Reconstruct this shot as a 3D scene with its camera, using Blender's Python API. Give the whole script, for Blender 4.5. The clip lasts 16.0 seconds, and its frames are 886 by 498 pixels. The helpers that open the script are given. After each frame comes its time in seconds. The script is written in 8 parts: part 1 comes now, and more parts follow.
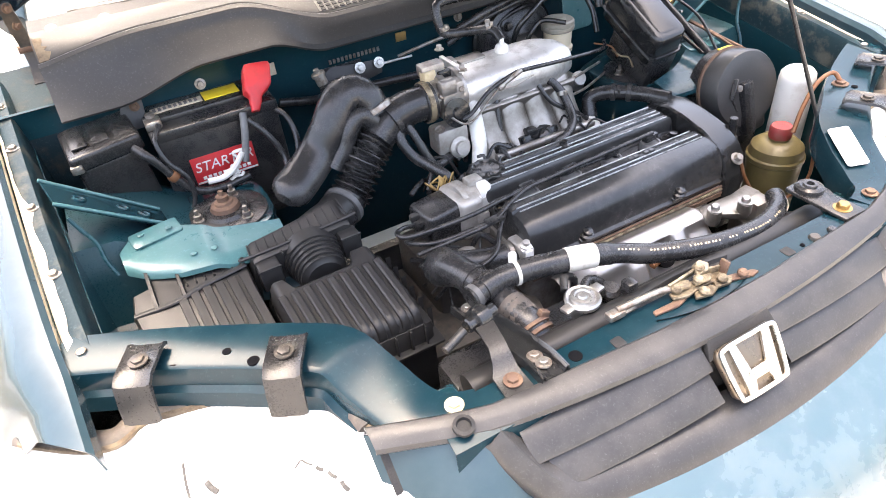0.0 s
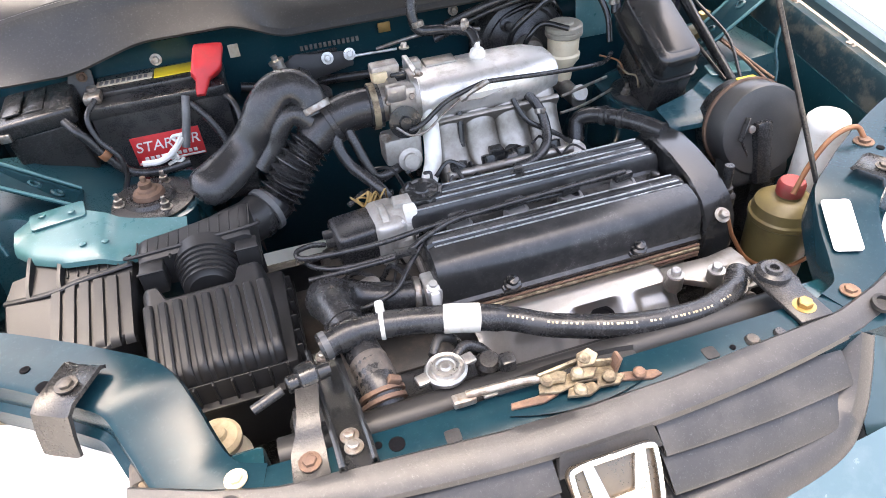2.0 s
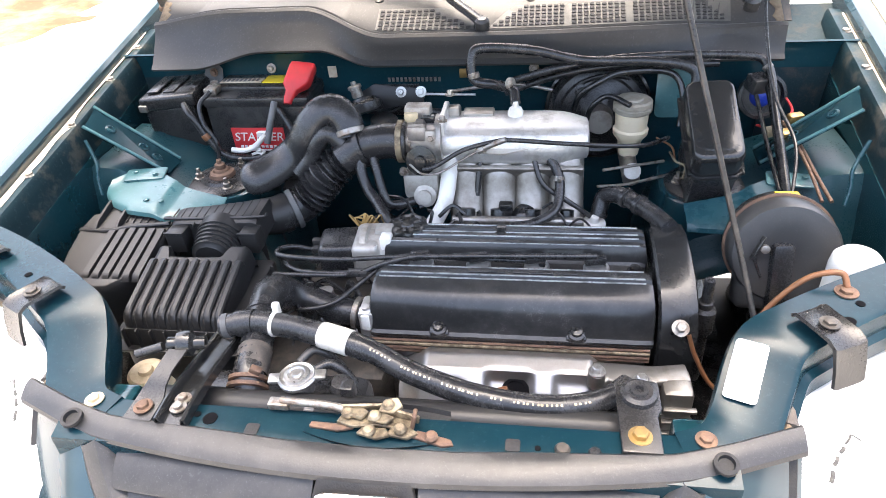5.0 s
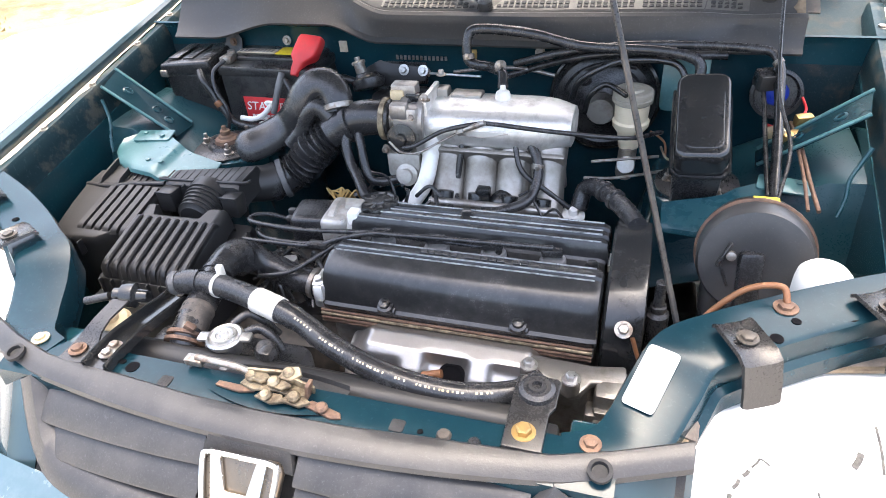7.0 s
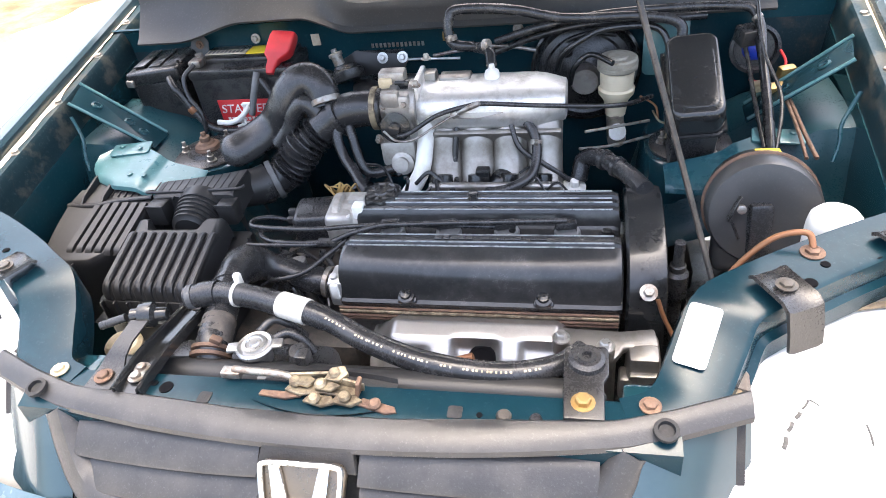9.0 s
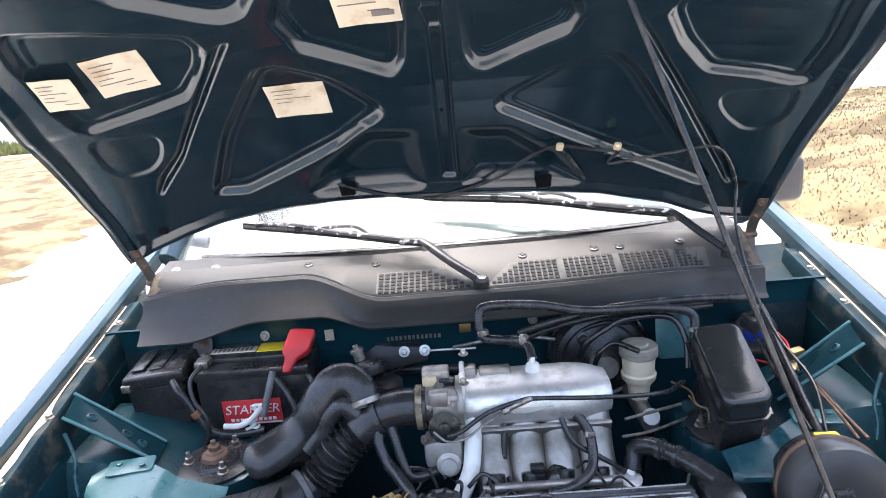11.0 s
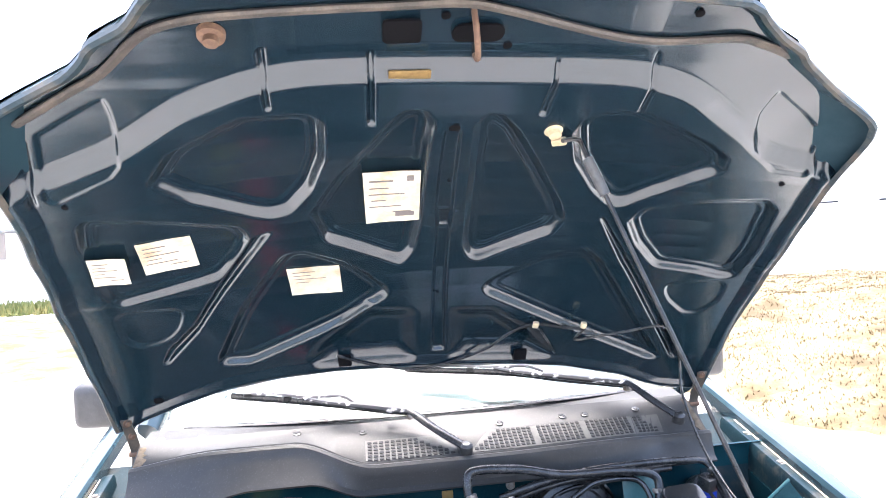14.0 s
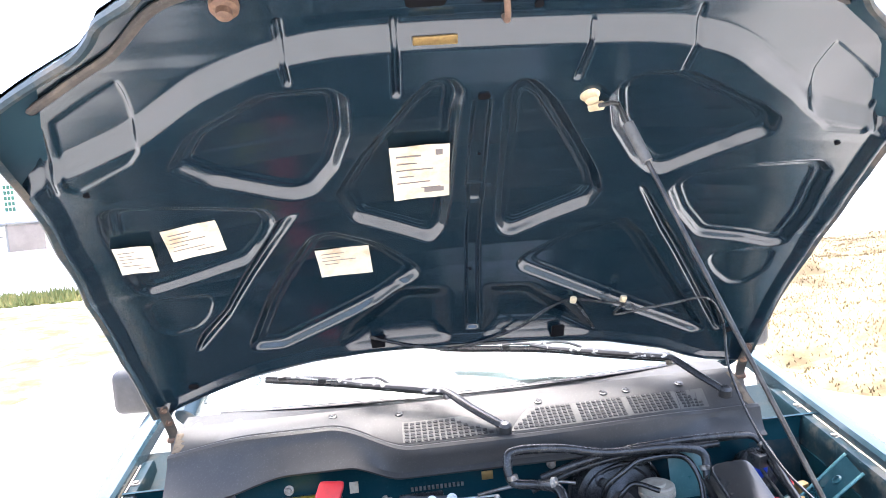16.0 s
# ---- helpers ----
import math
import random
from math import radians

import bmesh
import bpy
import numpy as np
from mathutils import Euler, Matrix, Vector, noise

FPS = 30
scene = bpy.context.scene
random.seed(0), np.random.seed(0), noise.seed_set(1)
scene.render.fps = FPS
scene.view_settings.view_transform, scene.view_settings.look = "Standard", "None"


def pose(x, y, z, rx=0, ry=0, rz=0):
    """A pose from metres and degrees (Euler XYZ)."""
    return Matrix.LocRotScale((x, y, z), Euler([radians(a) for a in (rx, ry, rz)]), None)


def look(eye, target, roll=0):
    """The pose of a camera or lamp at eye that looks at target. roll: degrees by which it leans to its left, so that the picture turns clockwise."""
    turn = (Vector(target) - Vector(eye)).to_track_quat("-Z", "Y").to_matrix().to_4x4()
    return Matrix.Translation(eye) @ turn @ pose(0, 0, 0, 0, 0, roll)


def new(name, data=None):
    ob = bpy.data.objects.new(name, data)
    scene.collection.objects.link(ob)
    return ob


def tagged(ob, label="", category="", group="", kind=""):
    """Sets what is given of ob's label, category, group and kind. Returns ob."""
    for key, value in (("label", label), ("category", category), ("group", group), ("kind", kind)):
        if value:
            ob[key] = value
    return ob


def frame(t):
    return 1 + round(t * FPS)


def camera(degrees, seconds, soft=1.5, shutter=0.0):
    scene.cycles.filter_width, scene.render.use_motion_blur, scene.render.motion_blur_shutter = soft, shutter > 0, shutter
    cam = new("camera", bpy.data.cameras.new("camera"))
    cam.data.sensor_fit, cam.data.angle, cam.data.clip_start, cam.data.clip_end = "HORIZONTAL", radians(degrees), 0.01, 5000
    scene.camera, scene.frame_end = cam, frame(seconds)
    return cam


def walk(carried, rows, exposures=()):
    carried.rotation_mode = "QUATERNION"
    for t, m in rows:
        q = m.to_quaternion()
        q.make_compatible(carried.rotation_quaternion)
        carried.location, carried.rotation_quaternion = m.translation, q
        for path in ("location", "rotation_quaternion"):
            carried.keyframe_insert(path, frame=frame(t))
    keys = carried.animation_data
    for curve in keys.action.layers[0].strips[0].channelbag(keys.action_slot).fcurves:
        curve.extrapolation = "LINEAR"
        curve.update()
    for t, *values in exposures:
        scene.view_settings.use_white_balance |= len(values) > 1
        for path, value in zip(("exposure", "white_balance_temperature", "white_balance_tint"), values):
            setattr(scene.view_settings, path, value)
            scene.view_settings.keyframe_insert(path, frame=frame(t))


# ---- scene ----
from mathutils.bvhtree import BVHTree

cam = camera(68.7, 16.0, soft=0.8)
PATH = [
    (0, (-0.567, -0.439, 1.526), (0.096, 0.994, 0.298), -6.7),
    (0.5, (-0.429, -0.468, 1.521), (0.158, 1.015, 0.313), -5.6),
    (1, (-0.326, -0.472, 1.501), (0.165, 1.027, 0.272), -5.6),
    (1.5, (-0.29, -0.465, 1.503), (0.203, 1.026, 0.264), -4.6),
    (2, (-0.239, -0.413, 1.494), (0.138, 1.092, 0.231), -5.4),
    (2.5, (-0.166, -0.343, 1.493), (0.088, 1.159, 0.198), -5.3),
    (3, (-0.088, -0.331, 1.495), (-0.066, 1.184, 0.19), -8.8),
    (3.5, (0.067, -0.356, 1.49), (-0.189, 1.147, 0.196), -5.3),
    (4, (0.129, -0.388, 1.487), (-0.141, 1.17, 0.264), -4.8),
    (4.5, (0.165, -0.465, 1.512), (-0.129, 1.147, 0.366), -5.3),
    (4.7, (0.169, -0.492, 1.517), (-0.114, 1.124, 0.373), -4.8),
    (6.8, (0.39, -0.449, 1.503), (-0.164, 1.103, 0.37), -4.6),
    (7, (0.386, -0.447, 1.498), (-0.161, 1.082, 0.331), -5.0),
    (7.5, (0.381, -0.455, 1.492), (-0.168, 1.055, 0.302), -5.5),
    (8, (0.374, -0.45, 1.491), (-0.167, 1.045, 0.277), -7.2),
    (8.2, (0.372, -0.449, 1.493), (-0.163, 1.044, 0.276), -7.5),
    (10.3, (0.096, -0.502, 1.538), (-0.079, 1.204, 0.508), -8.3),
    (10.5, (0.078, -0.457, 1.559), (-0.166, 1.317, 0.668), -9.3),
    (11, (0.02, -0.443, 1.576), (-0.043, 1.481, 1.034), -5.2),
    (11.5, (-0.09, -0.465, 1.581), (0.048, 1.522, 1.403), -3.2),
    (12, (-0.136, -0.541, 1.595), (0.124, 1.441, 1.532), -2.8),
    (12.5, (-0.148, -0.57, 1.596), (0.129, 1.411, 1.553), -3.0),
    (13, (-0.146, -0.589, 1.608), (0.125, 1.392, 1.596), -3.5),
    (13.5, (-0.145, -0.599, 1.609), (0.082, 1.388, 1.588), -3.1),
    (14, (-0.15, -0.601, 1.609), (0.089, 1.384, 1.58), -3.2),
    (14.5, (-0.153, -0.601, 1.608), (0.006, 1.392, 1.574), -4.2),
    (15, (-0.165, -0.601, 1.618), (-0.071, 1.396, 1.559), -4.5),
    (15.5, (-0.161, -0.574, 1.616), (-0.052, 1.421, 1.541), -5.2),
    (16, (-0.151, -0.554, 1.611), (-0.006, 1.438, 1.512), -5.2),
]
EXPOSURE = [(0.0, 3.12, 7250, 13), (1.5, 3.08, 7200, 13), (3.0, 2.98, 7000, 11), (8.2, 2.98, 6800, 10), (10.5, 2.76, 6450, 10), (11.0, 2.50, 6150, 10), (11.6, 2.6, 6000, 10), (12.0, 2.72, 6000, 10), (12.6, 3.02, 6000, 11), (13.5, 3.14, 6000, 11), (16.0, 3.12, 6000, 11)]
walk(cam, [(t, look(eye, target, roll)) for t, eye, target, roll in PATH], EXPOSURE)

# ---- light ----
world = bpy.data.worlds.new("world")
scene.world = world
world.use_nodes = True
SUN_UP, SUN_TURN = radians(77), radians(-8)
sky = world.node_tree.nodes.new("ShaderNodeTexSky")
sky.sky_type, sky.sun_disc = "NISHITA", False
sky.sun_elevation, sky.sun_rotation = SUN_UP, SUN_TURN
sky.air_density, sky.dust_density = 1.0, 7.0
back = world.node_tree.nodes["Background"]
back.inputs["Strength"].default_value = 0.15
world.node_tree.links.new(sky.outputs[0], back.inputs[0])
sun = new("sun", bpy.data.lights.new("sun", "SUN"))
sun.data.energy, sun.data.angle, sun.data.color = 0.5, radians(50), (1.0, 0.96, 0.9)
way = Vector((math.sin(SUN_TURN) * math.cos(SUN_UP), math.cos(SUN_TURN) * math.cos(SUN_UP), math.sin(SUN_UP)))
sun.matrix_world = look(way * 20, (0, 0, 0))


# ---- materials ----
def mat(name, color, rough=0.5, metal=0.0, second=None, amount=0.5, scale=30.0, bump=0.1, coat=0.0, fine=400.0, seed=0.0,
        trans=0.0, edges=(0.45, 0.65), spec=0.5, stretch=(1, 1, 1), grain=0.35, specks=0.0, speck_scale=260.0, coat_rough=0.08):
    """Base colour with a second colour (dust, rust, wear) laid on by noise, fine grain in roughness and relief."""
    m = bpy.data.materials.new(name)
    m.use_nodes = True
    n, l = m.node_tree.nodes, m.node_tree.links
    b = n["Principled BSDF"]
    b.inputs["Metallic"].default_value = metal
    b.inputs["Coat Weight"].default_value = coat
    b.inputs["Coat Roughness"].default_value = coat_rough
    b.inputs["Specular IOR Level"].default_value = spec
    b.inputs["Transmission Weight"].default_value = trans
    co = n.new("ShaderNodeTexCoord")
    mp = n.new("ShaderNodeMapping")
    mp.inputs["Location"].default_value = (seed, seed * 0.7, seed * 0.3)
    mp.inputs["Scale"].default_value = stretch
    l.new(co.outputs["Object"], mp.inputs[0])
    big = n.new("ShaderNodeTexNoise")
    big.inputs["Scale"].default_value, big.inputs["Detail"].default_value, big.inputs["Roughness"].default_value = scale, 8, 0.65
    l.new(mp.outputs[0], big.inputs["Vector"])
    small = n.new("ShaderNodeTexNoise")
    small.inputs["Scale"].default_value, small.inputs["Detail"].default_value = fine, 4
    l.new(mp.outputs[0], small.inputs["Vector"])
    ramp = n.new("ShaderNodeMapRange")
    ramp.inputs["From Min"].default_value, ramp.inputs["From Max"].default_value = edges
    ramp.inputs["To Max"].default_value = amount
    l.new(big.outputs[0], ramp.inputs[0])
    mix = n.new("ShaderNodeMix")
    mix.data_type = "RGBA"
    mix.inputs[6].default_value = (*color, 1)
    mix.inputs[7].default_value = (*(second or [c * 1.5 for c in color]), 1)
    l.new(ramp.outputs[0], mix.inputs[0])
    top = mix
    if specks:
        # light grit and scuffs, broken up by the larger noise
        grit = n.new("ShaderNodeTexNoise")
        grit.inputs["Scale"].default_value, grit.inputs["Detail"].default_value, grit.inputs["Roughness"].default_value = speck_scale, 6, 0.75
        l.new(mp.outputs[0], grit.inputs["Vector"])
        gr = n.new("ShaderNodeMapRange")
        gr.inputs["From Min"].default_value, gr.inputs["From Max"].default_value, gr.inputs["To Max"].default_value = 0.56, 0.70, specks
        l.new(grit.outputs[0], gr.inputs[0])
        top = n.new("ShaderNodeMix")
        top.data_type = "RGBA"
        top.inputs[7].default_value = (*[min(0.6, 0.10 + c * 2.5) for c in color], 1)
        l.new(gr.outputs[0], top.inputs[0])
        l.new(mix.outputs[2], top.inputs[6])
    l.new(top.outputs[2], b.inputs["Base Color"])
    rr = n.new("ShaderNodeMath")
    rr.operation = "MULTIPLY_ADD"
    rr.inputs[1].default_value, rr.inputs[2].default_value = grain, rough - grain / 2
    l.new(small.outputs[0], rr.inputs[0])
    add = n.new("ShaderNodeMath")
    add.operation, add.use_clamp = "MULTIPLY_ADD", True
    add.inputs[1].default_value = 0.25
    l.new(ramp.outputs[0], add.inputs[0])
    l.new(rr.outputs[0], add.inputs[2])
    l.new(add.outputs[0], b.inputs["Roughness"])
    if bump:
        bp = n.new("ShaderNodeBump")
        bp.inputs["Strength"].default_value, bp.inputs["Distance"].default_value = bump, 0.002
        tot = n.new("ShaderNodeMath")
        tot.operation = "ADD"
        l.new(big.outputs[0], tot.inputs[0])
        l.new(small.outputs[0], tot.inputs[1])
        l.new(tot.outputs[0], bp.inputs["Height"])
        l.new(bp.outputs[0], b.inputs["Normal"])
    return m


PAINT = mat("teal_paint", (0.007, 0.042, 0.055), 0.16, 0.1, (0.05, 0.085, 0.09), 0.2, 7, 0.02, 0.4, 60, edges=(0.50, 0.8), grain=0.08, specks=0.12, speck_scale=120)
# darker copy of the teal paint: the underside's shade is in the colour
HOOD_SHADED = mat("shaded_hood_paint", (0.0055, 0.0145, 0.0225), 0.21, 0.0, (0.035, 0.05, 0.056), 0.16, 7, 0.003, 0.55, 60, edges=(0.50, 0.8), grain=0.04, specks=0.05, speck_scale=120, spec=0.5, coat_rough=0.13)
PAINT_OUT = mat("teal_paint_outside", (0.020, 0.042, 0.054), 0.20, 0.0, (0.07, 0.10, 0.12), 0.2, 6, 0.008, 0.4, 60, grain=0.08, spec=0.45)
PAINT_DUST = mat("dusty_teal_paint", (0.007, 0.040, 0.052), 0.27, 0.0, (0.045, 0.105, 0.115), 0.3, 14, 0.03, 0.1, 80, edges=(0.48, 0.72), grain=0.12, specks=0.25, speck_scale=170, spec=0.33)
ARM = mat("pressed_arm_paint", (0.004, 0.022, 0.031), 0.22, 0.0, (0.025, 0.065, 0.075), 0.25, 12, 0.012, 0.0, 80, edges=(0.50, 0.74), grain=0.06, specks=0.10, speck_scale=150, spec=0.27)
FLANGE = mat("grimy_flange_paint", (0.008, 0.024, 0.032), 0.45, 0.0, (0.10, 0.095, 0.08), 0.55, 18, 0.08, edges=(0.52, 0.62), specks=0.25, speck_scale=130, spec=0.2)
HOUSING = mat("satin_black_housing", (0.019, 0.0188, 0.019), 0.40, 0.0, (0.038, 0.035, 0.033), 0.4, 9, 0.03, edges=(0.45, 0.75), specks=0.08, grain=0.10, spec=0.4)
DIRT = mat("dried_dirt", (0.17, 0.13, 0.085), 0.9, 0.0, (0.07, 0.05, 0.035), 0.8, 60, 0.4)
# brown grime over teal that is darkened to stand in for shade
CORNER = mat("shaded_grimy_corner", (0.007, 0.020, 0.026), 0.6, 0.0, (0.07, 0.055, 0.04), 0.45, 22, 0.2, edges=(0.50, 0.68), specks=0.2, spec=0.15)
GRIME = mat("lamp_grime", (0.035, 0.033, 0.03), 0.6, 0.0, (0.10, 0.095, 0.085), 0.8, 120, 0.0, edges=(0.45, 0.6))
# pale metal colour standing in for highlights on the valve cover's edges
EDGE_GLINT = mat("edge_glint", (0.42, 0.43, 0.44), 0.30, 0.7, (0.08, 0.08, 0.082), 0.8, 30, 0.0, edges=(0.5, 0.62))
CAST = mat("pale_casting", (0.44, 0.42, 0.39), 0.45, 0.5, (0.20, 0.17, 0.13), 0.6, 30, 0.2, edges=(0.46, 0.70))
RUNNER = mat("grey_runner_casting", (0.30, 0.285, 0.262), 0.40, 0.85, (0.12, 0.095, 0.07), 0.6, 18, 0.2, edges=(0.46, 0.70))
BOOT_DARK = mat("dull_grey_shell", (0.040, 0.040, 0.040), 0.36, 0.0, (0.075, 0.072, 0.068), 0.5, 12, 0.05, grain=0.12, specks=0.15)
BOOT = mat("grey_rubber", (0.16, 0.158, 0.155), 0.45, 0.0, (0.05, 0.048, 0.045), 0.5, 40, 0.1)
# faded plates, and the painted highlight on the gusset edges
FADED_GLINT = mat("faded_and_glint_teal", (0.045, 0.13, 0.137), 0.32, 0.0, (0.085, 0.18, 0.185), 0.5, 14, 0.05, 0.2, 90, specks=0.25, speck_scale=150)
# paler, greyer variant of the outside paint
BUMPER = mat("pale_bumper_paint", (0.045, 0.085, 0.105), 0.24, 0.0, (0.17, 0.20, 0.21), 0.4, 6, 0.008, 0.5, 60, grain=0.08)
SLEEVED = mat("dirty_white_sleeve", (0.58, 0.55, 0.49), 0.5, 0.0, (0.28, 0.22, 0.15), 0.6, 40, 0.1, edges=(0.5, 0.66))
GREASE = mat("oily_casting", (0.05, 0.045, 0.04), 0.4, 0.3, (0.16, 0.13, 0.10), 0.6, 25, 0.3)
PAINT_IN = mat("dull_inner_teal", (0.006, 0.034, 0.045), 0.3, 0.0, (0.03, 0.055, 0.06), 0.3, 12, 0.05, 0.05, specks=0.15, speck_scale=150, spec=0.28)
HEM = mat("dirty_hood_edge", (0.022, 0.035, 0.042), 0.5, 0.0, (0.13, 0.105, 0.08), 0.7, 14, 0.1, edges=(0.44, 0.62), specks=0.4, spec=0.15)
MESH = mat("dusty_mesh", (0.085, 0.082, 0.074), 0.6, 0.0, (0.045, 0.042, 0.038), 0.5, 20, 0.1)
CAP = mat("grey_translucent_cap", (0.33, 0.30, 0.24), 0.4, 0.0, (0.15, 0.13, 0.10), 0.6, 30, 0.05)
BLACK = mat("black_plastic", (0.020, 0.020, 0.021), 0.27, 0.0, (0.17, 0.155, 0.135), 0.16, 14, 0.10, specks=0.2, grain=0.15)
DUSTY = mat("dusty_black_plastic", (0.018, 0.0175, 0.0175), 0.26, 0.0, (0.042, 0.039, 0.036), 0.40, 11, 0.15, edges=(0.42, 0.75), specks=0.3, grain=0.18)
RUBBER = mat("rubber", (0.019, 0.019, 0.020), 0.25, 0.0, (0.10, 0.095, 0.09), 0.20, 22, 0.10, specks=0.15, grain=0.15)
GLOSS = mat("semi_gloss_black", (0.014, 0.0145, 0.015), 0.20, 0.0, (0.10, 0.095, 0.09), 0.10, 25, 0.03, 0.2, specks=0.06, grain=0.1)
COWL = mat("cowl_plastic", (0.040, 0.039, 0.038), 0.46, 0.0, (0.065, 0.062, 0.058), 0.5, 7, 0.08, specks=0.3, spec=0.36, grain=0.15)
GRILLE = mat("grey_plastic", (0.025, 0.0245, 0.025), 0.40, 0.0, (0.075, 0.071, 0.068), 0.4, 12, 0.1, specks=0.25, speck_scale=320)
COVER = mat("valve_cover_paint", (0.022, 0.0225, 0.023), 0.22, 0.0, (0.12, 0.115, 0.11), 0.2, 16, 0.10, 0.1, 700, specks=0.15, grain=0.12)
ALU = mat("cast_aluminium", (0.78, 0.77, 0.75), 0.40, 0.85, (0.22, 0.19, 0.15), 0.6, 26, 0.3, edges=(0.48, 0.72))
ALU_OLD = mat("stained_aluminium", (0.40, 0.38, 0.355), 0.42, 0.85, (0.10, 0.075, 0.055), 0.7, 20, 0.3, edges=(0.44, 0.68))
SHIELD = mat("heat_shield", (0.50, 0.49, 0.48), 0.40, 0.95, (0.36, 0.32, 0.28), 0.5, 9, 0.1)
STEEL = mat("steel", (0.36, 0.34, 0.31), 0.42, 0.85, (0.15, 0.085, 0.05), 0.7, 70, 0.1)
STEEL_BRIGHT = mat("worn_bright_steel", (0.50, 0.49, 0.47), 0.32, 0.9, (0.24, 0.22, 0.20), 0.6, 60, 0.1)
RUST = mat("rusty_steel", (0.14, 0.085, 0.06), 0.65, 0.4, (0.27, 0.17, 0.11), 0.8, 60, 0.4)
ZINC = mat("yellow_zinc", (0.42, 0.28, 0.11), 0.4, 0.8, (0.25, 0.16, 0.08), 0.6, 60, 0.15)
BRASS = mat("latch_zinc", (0.34, 0.28, 0.19), 0.45, 0.6, (0.10, 0.075, 0.05), 0.9, 45, 0.25, edges=(0.42, 0.6))
# chrome recess whose brown reflection is put into the colour
BADGE = mat("badge_reflection", (0.16, 0.13, 0.10), 0.3, 0.8, (0.2, 0.16, 0.12), 0.6, 40, 0.0)
CHROME = mat("badge_chrome", (0.80, 0.78, 0.74), 0.16, 1.0, (0.6, 0.57, 0.5), 0.3, 30, 0.0)
WHITE = mat("white_plastic", (0.74, 0.73, 0.69), 0.45, 0.0, (0.40, 0.34, 0.25), 0.5, 22, 0.05, edges=(0.5, 0.68))
TANK = mat("cream_tank_plastic", (0.78, 0.68, 0.50), 0.4, 0.0, (0.50, 0.38, 0.22), 0.5, 20, 0.05, edges=(0.5, 0.7))
CREAM = mat("cream_plastic", (0.58, 0.47, 0.30), 0.4, 0.0, (0.26, 0.18, 0.09), 0.6, 25, 0.05)
OLIVE = mat("olive_plastic", (0.17, 0.135, 0.055), 0.35, 0.0, (0.08, 0.06, 0.03), 0.6, 14, 0.05)
RED = mat("red_plastic", (0.62, 0.03, 0.035), 0.42, 0.0, (0.35, 0.05, 0.04), 0.4, 30, 0.05)
YELLOW = mat("yellow_label", (0.85, 0.62, 0.03), 0.5, 0.0, (0.6, 0.42, 0.05), 0.4, 30, 0.0)
DULL_RED = mat("dusty_red_cap", (0.30, 0.035, 0.035), 0.5, 0.0, (0.20, 0.10, 0.08), 0.5, 40, 0.05)
ORANGE = mat("copper_wire", (0.22, 0.095, 0.042), 0.5, 0.2, (0.2, 0.1, 0.05), 0.5, 60, 0.05)
BLUE = mat("blue_plastic", (0.01, 0.035, 0.32), 0.3, 0.0, (0.01, 0.02, 0.15), 0.5, 30, 0.0)
PAPER = mat("sticker_paper", (0.64, 0.56, 0.43), 0.6, 0.0, (0.36, 0.22, 0.10), 0.7, 16, 0.05, edges=(0.48, 0.68))
INK = mat("ink", (0.16, 0.14, 0.13), 0.6, 0.0, None, 0.3, 40, 0.0)
LENS = mat("lamp_lens", (0.64, 0.63, 0.59), 0.16, 0.0, (0.16, 0.14, 0.10), 0.65, 16, 0.02, 0.5, edges=(0.60, 0.70))
SEAL = mat("weathered_seal", (0.06, 0.052, 0.046), 0.6, 0.0, (0.20, 0.16, 0.125), 0.6, 18, 0.3, specks=0.3)
WALL = mat("white_render_wall", (0.76, 0.75, 0.72), 0.8, 0.0, (0.5, 0.48, 0.44), 0.4, 0.6, 0.1, fine=30)
ROOF = mat("grey_roofing", (0.25, 0.25, 0.25), 0.7, 0.0, (0.15, 0.14, 0.13), 0.5, 2, 0.1, fine=30)
CONCRETE = mat("pale_concrete", (0.52, 0.50, 0.46), 0.85, 0.0, (0.36, 0.33, 0.28), 0.7, 1.4, 0.4, fine=120)
STRAW = mat("straw", (0.175, 0.135, 0.065), 0.85, 0.0, (0.070, 0.048, 0.020), 0.9, 1.6, 0.2, fine=60, edges=(0.46, 0.60))
GRASS = mat("dry_grass", (0.10, 0.12, 0.03), 0.8, 0.0, (0.30, 0.25, 0.10), 0.7, 2, 0.2, fine=60)
RODM = mat("worn_rod", (0.022, 0.022, 0.023), 0.30, 0.3, (0.12, 0.11, 0.10), 0.4, 30, 0.05)
VOID = mat("open_hole", (0.004, 0.004, 0.005), 0.9, 0.0, None, 0.1, 30, 0.0, spec=0.1)
SLEEVE = mat("grey_foam", (0.10, 0.10, 0.10), 0.55, 0.0, (0.05, 0.05, 0.05), 0.5, 60, 0.2)
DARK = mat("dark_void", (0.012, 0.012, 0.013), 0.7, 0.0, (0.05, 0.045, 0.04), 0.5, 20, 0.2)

GLASS = bpy.data.materials.new("windscreen_glass")
GLASS.use_nodes = True
gb = GLASS.node_tree.nodes["Principled BSDF"]
gb.inputs["Base Color"].default_value = (0.66, 0.76, 0.77, 1)
gb.inputs["Roughness"].default_value = 0.02
gb.inputs["Transmission Weight"].default_value = 1.0
gb.inputs["IOR"].default_value = 1.45


# ---- building helpers ----
BASE = {}


def thing(name, base, label, category, group="", kind=""):
    ob = new(name)
    ob.empty_display_size = 0.05
    ob.location = base
    BASE[ob.name] = Vector(base)
    return tagged(ob, label, category, group, kind)


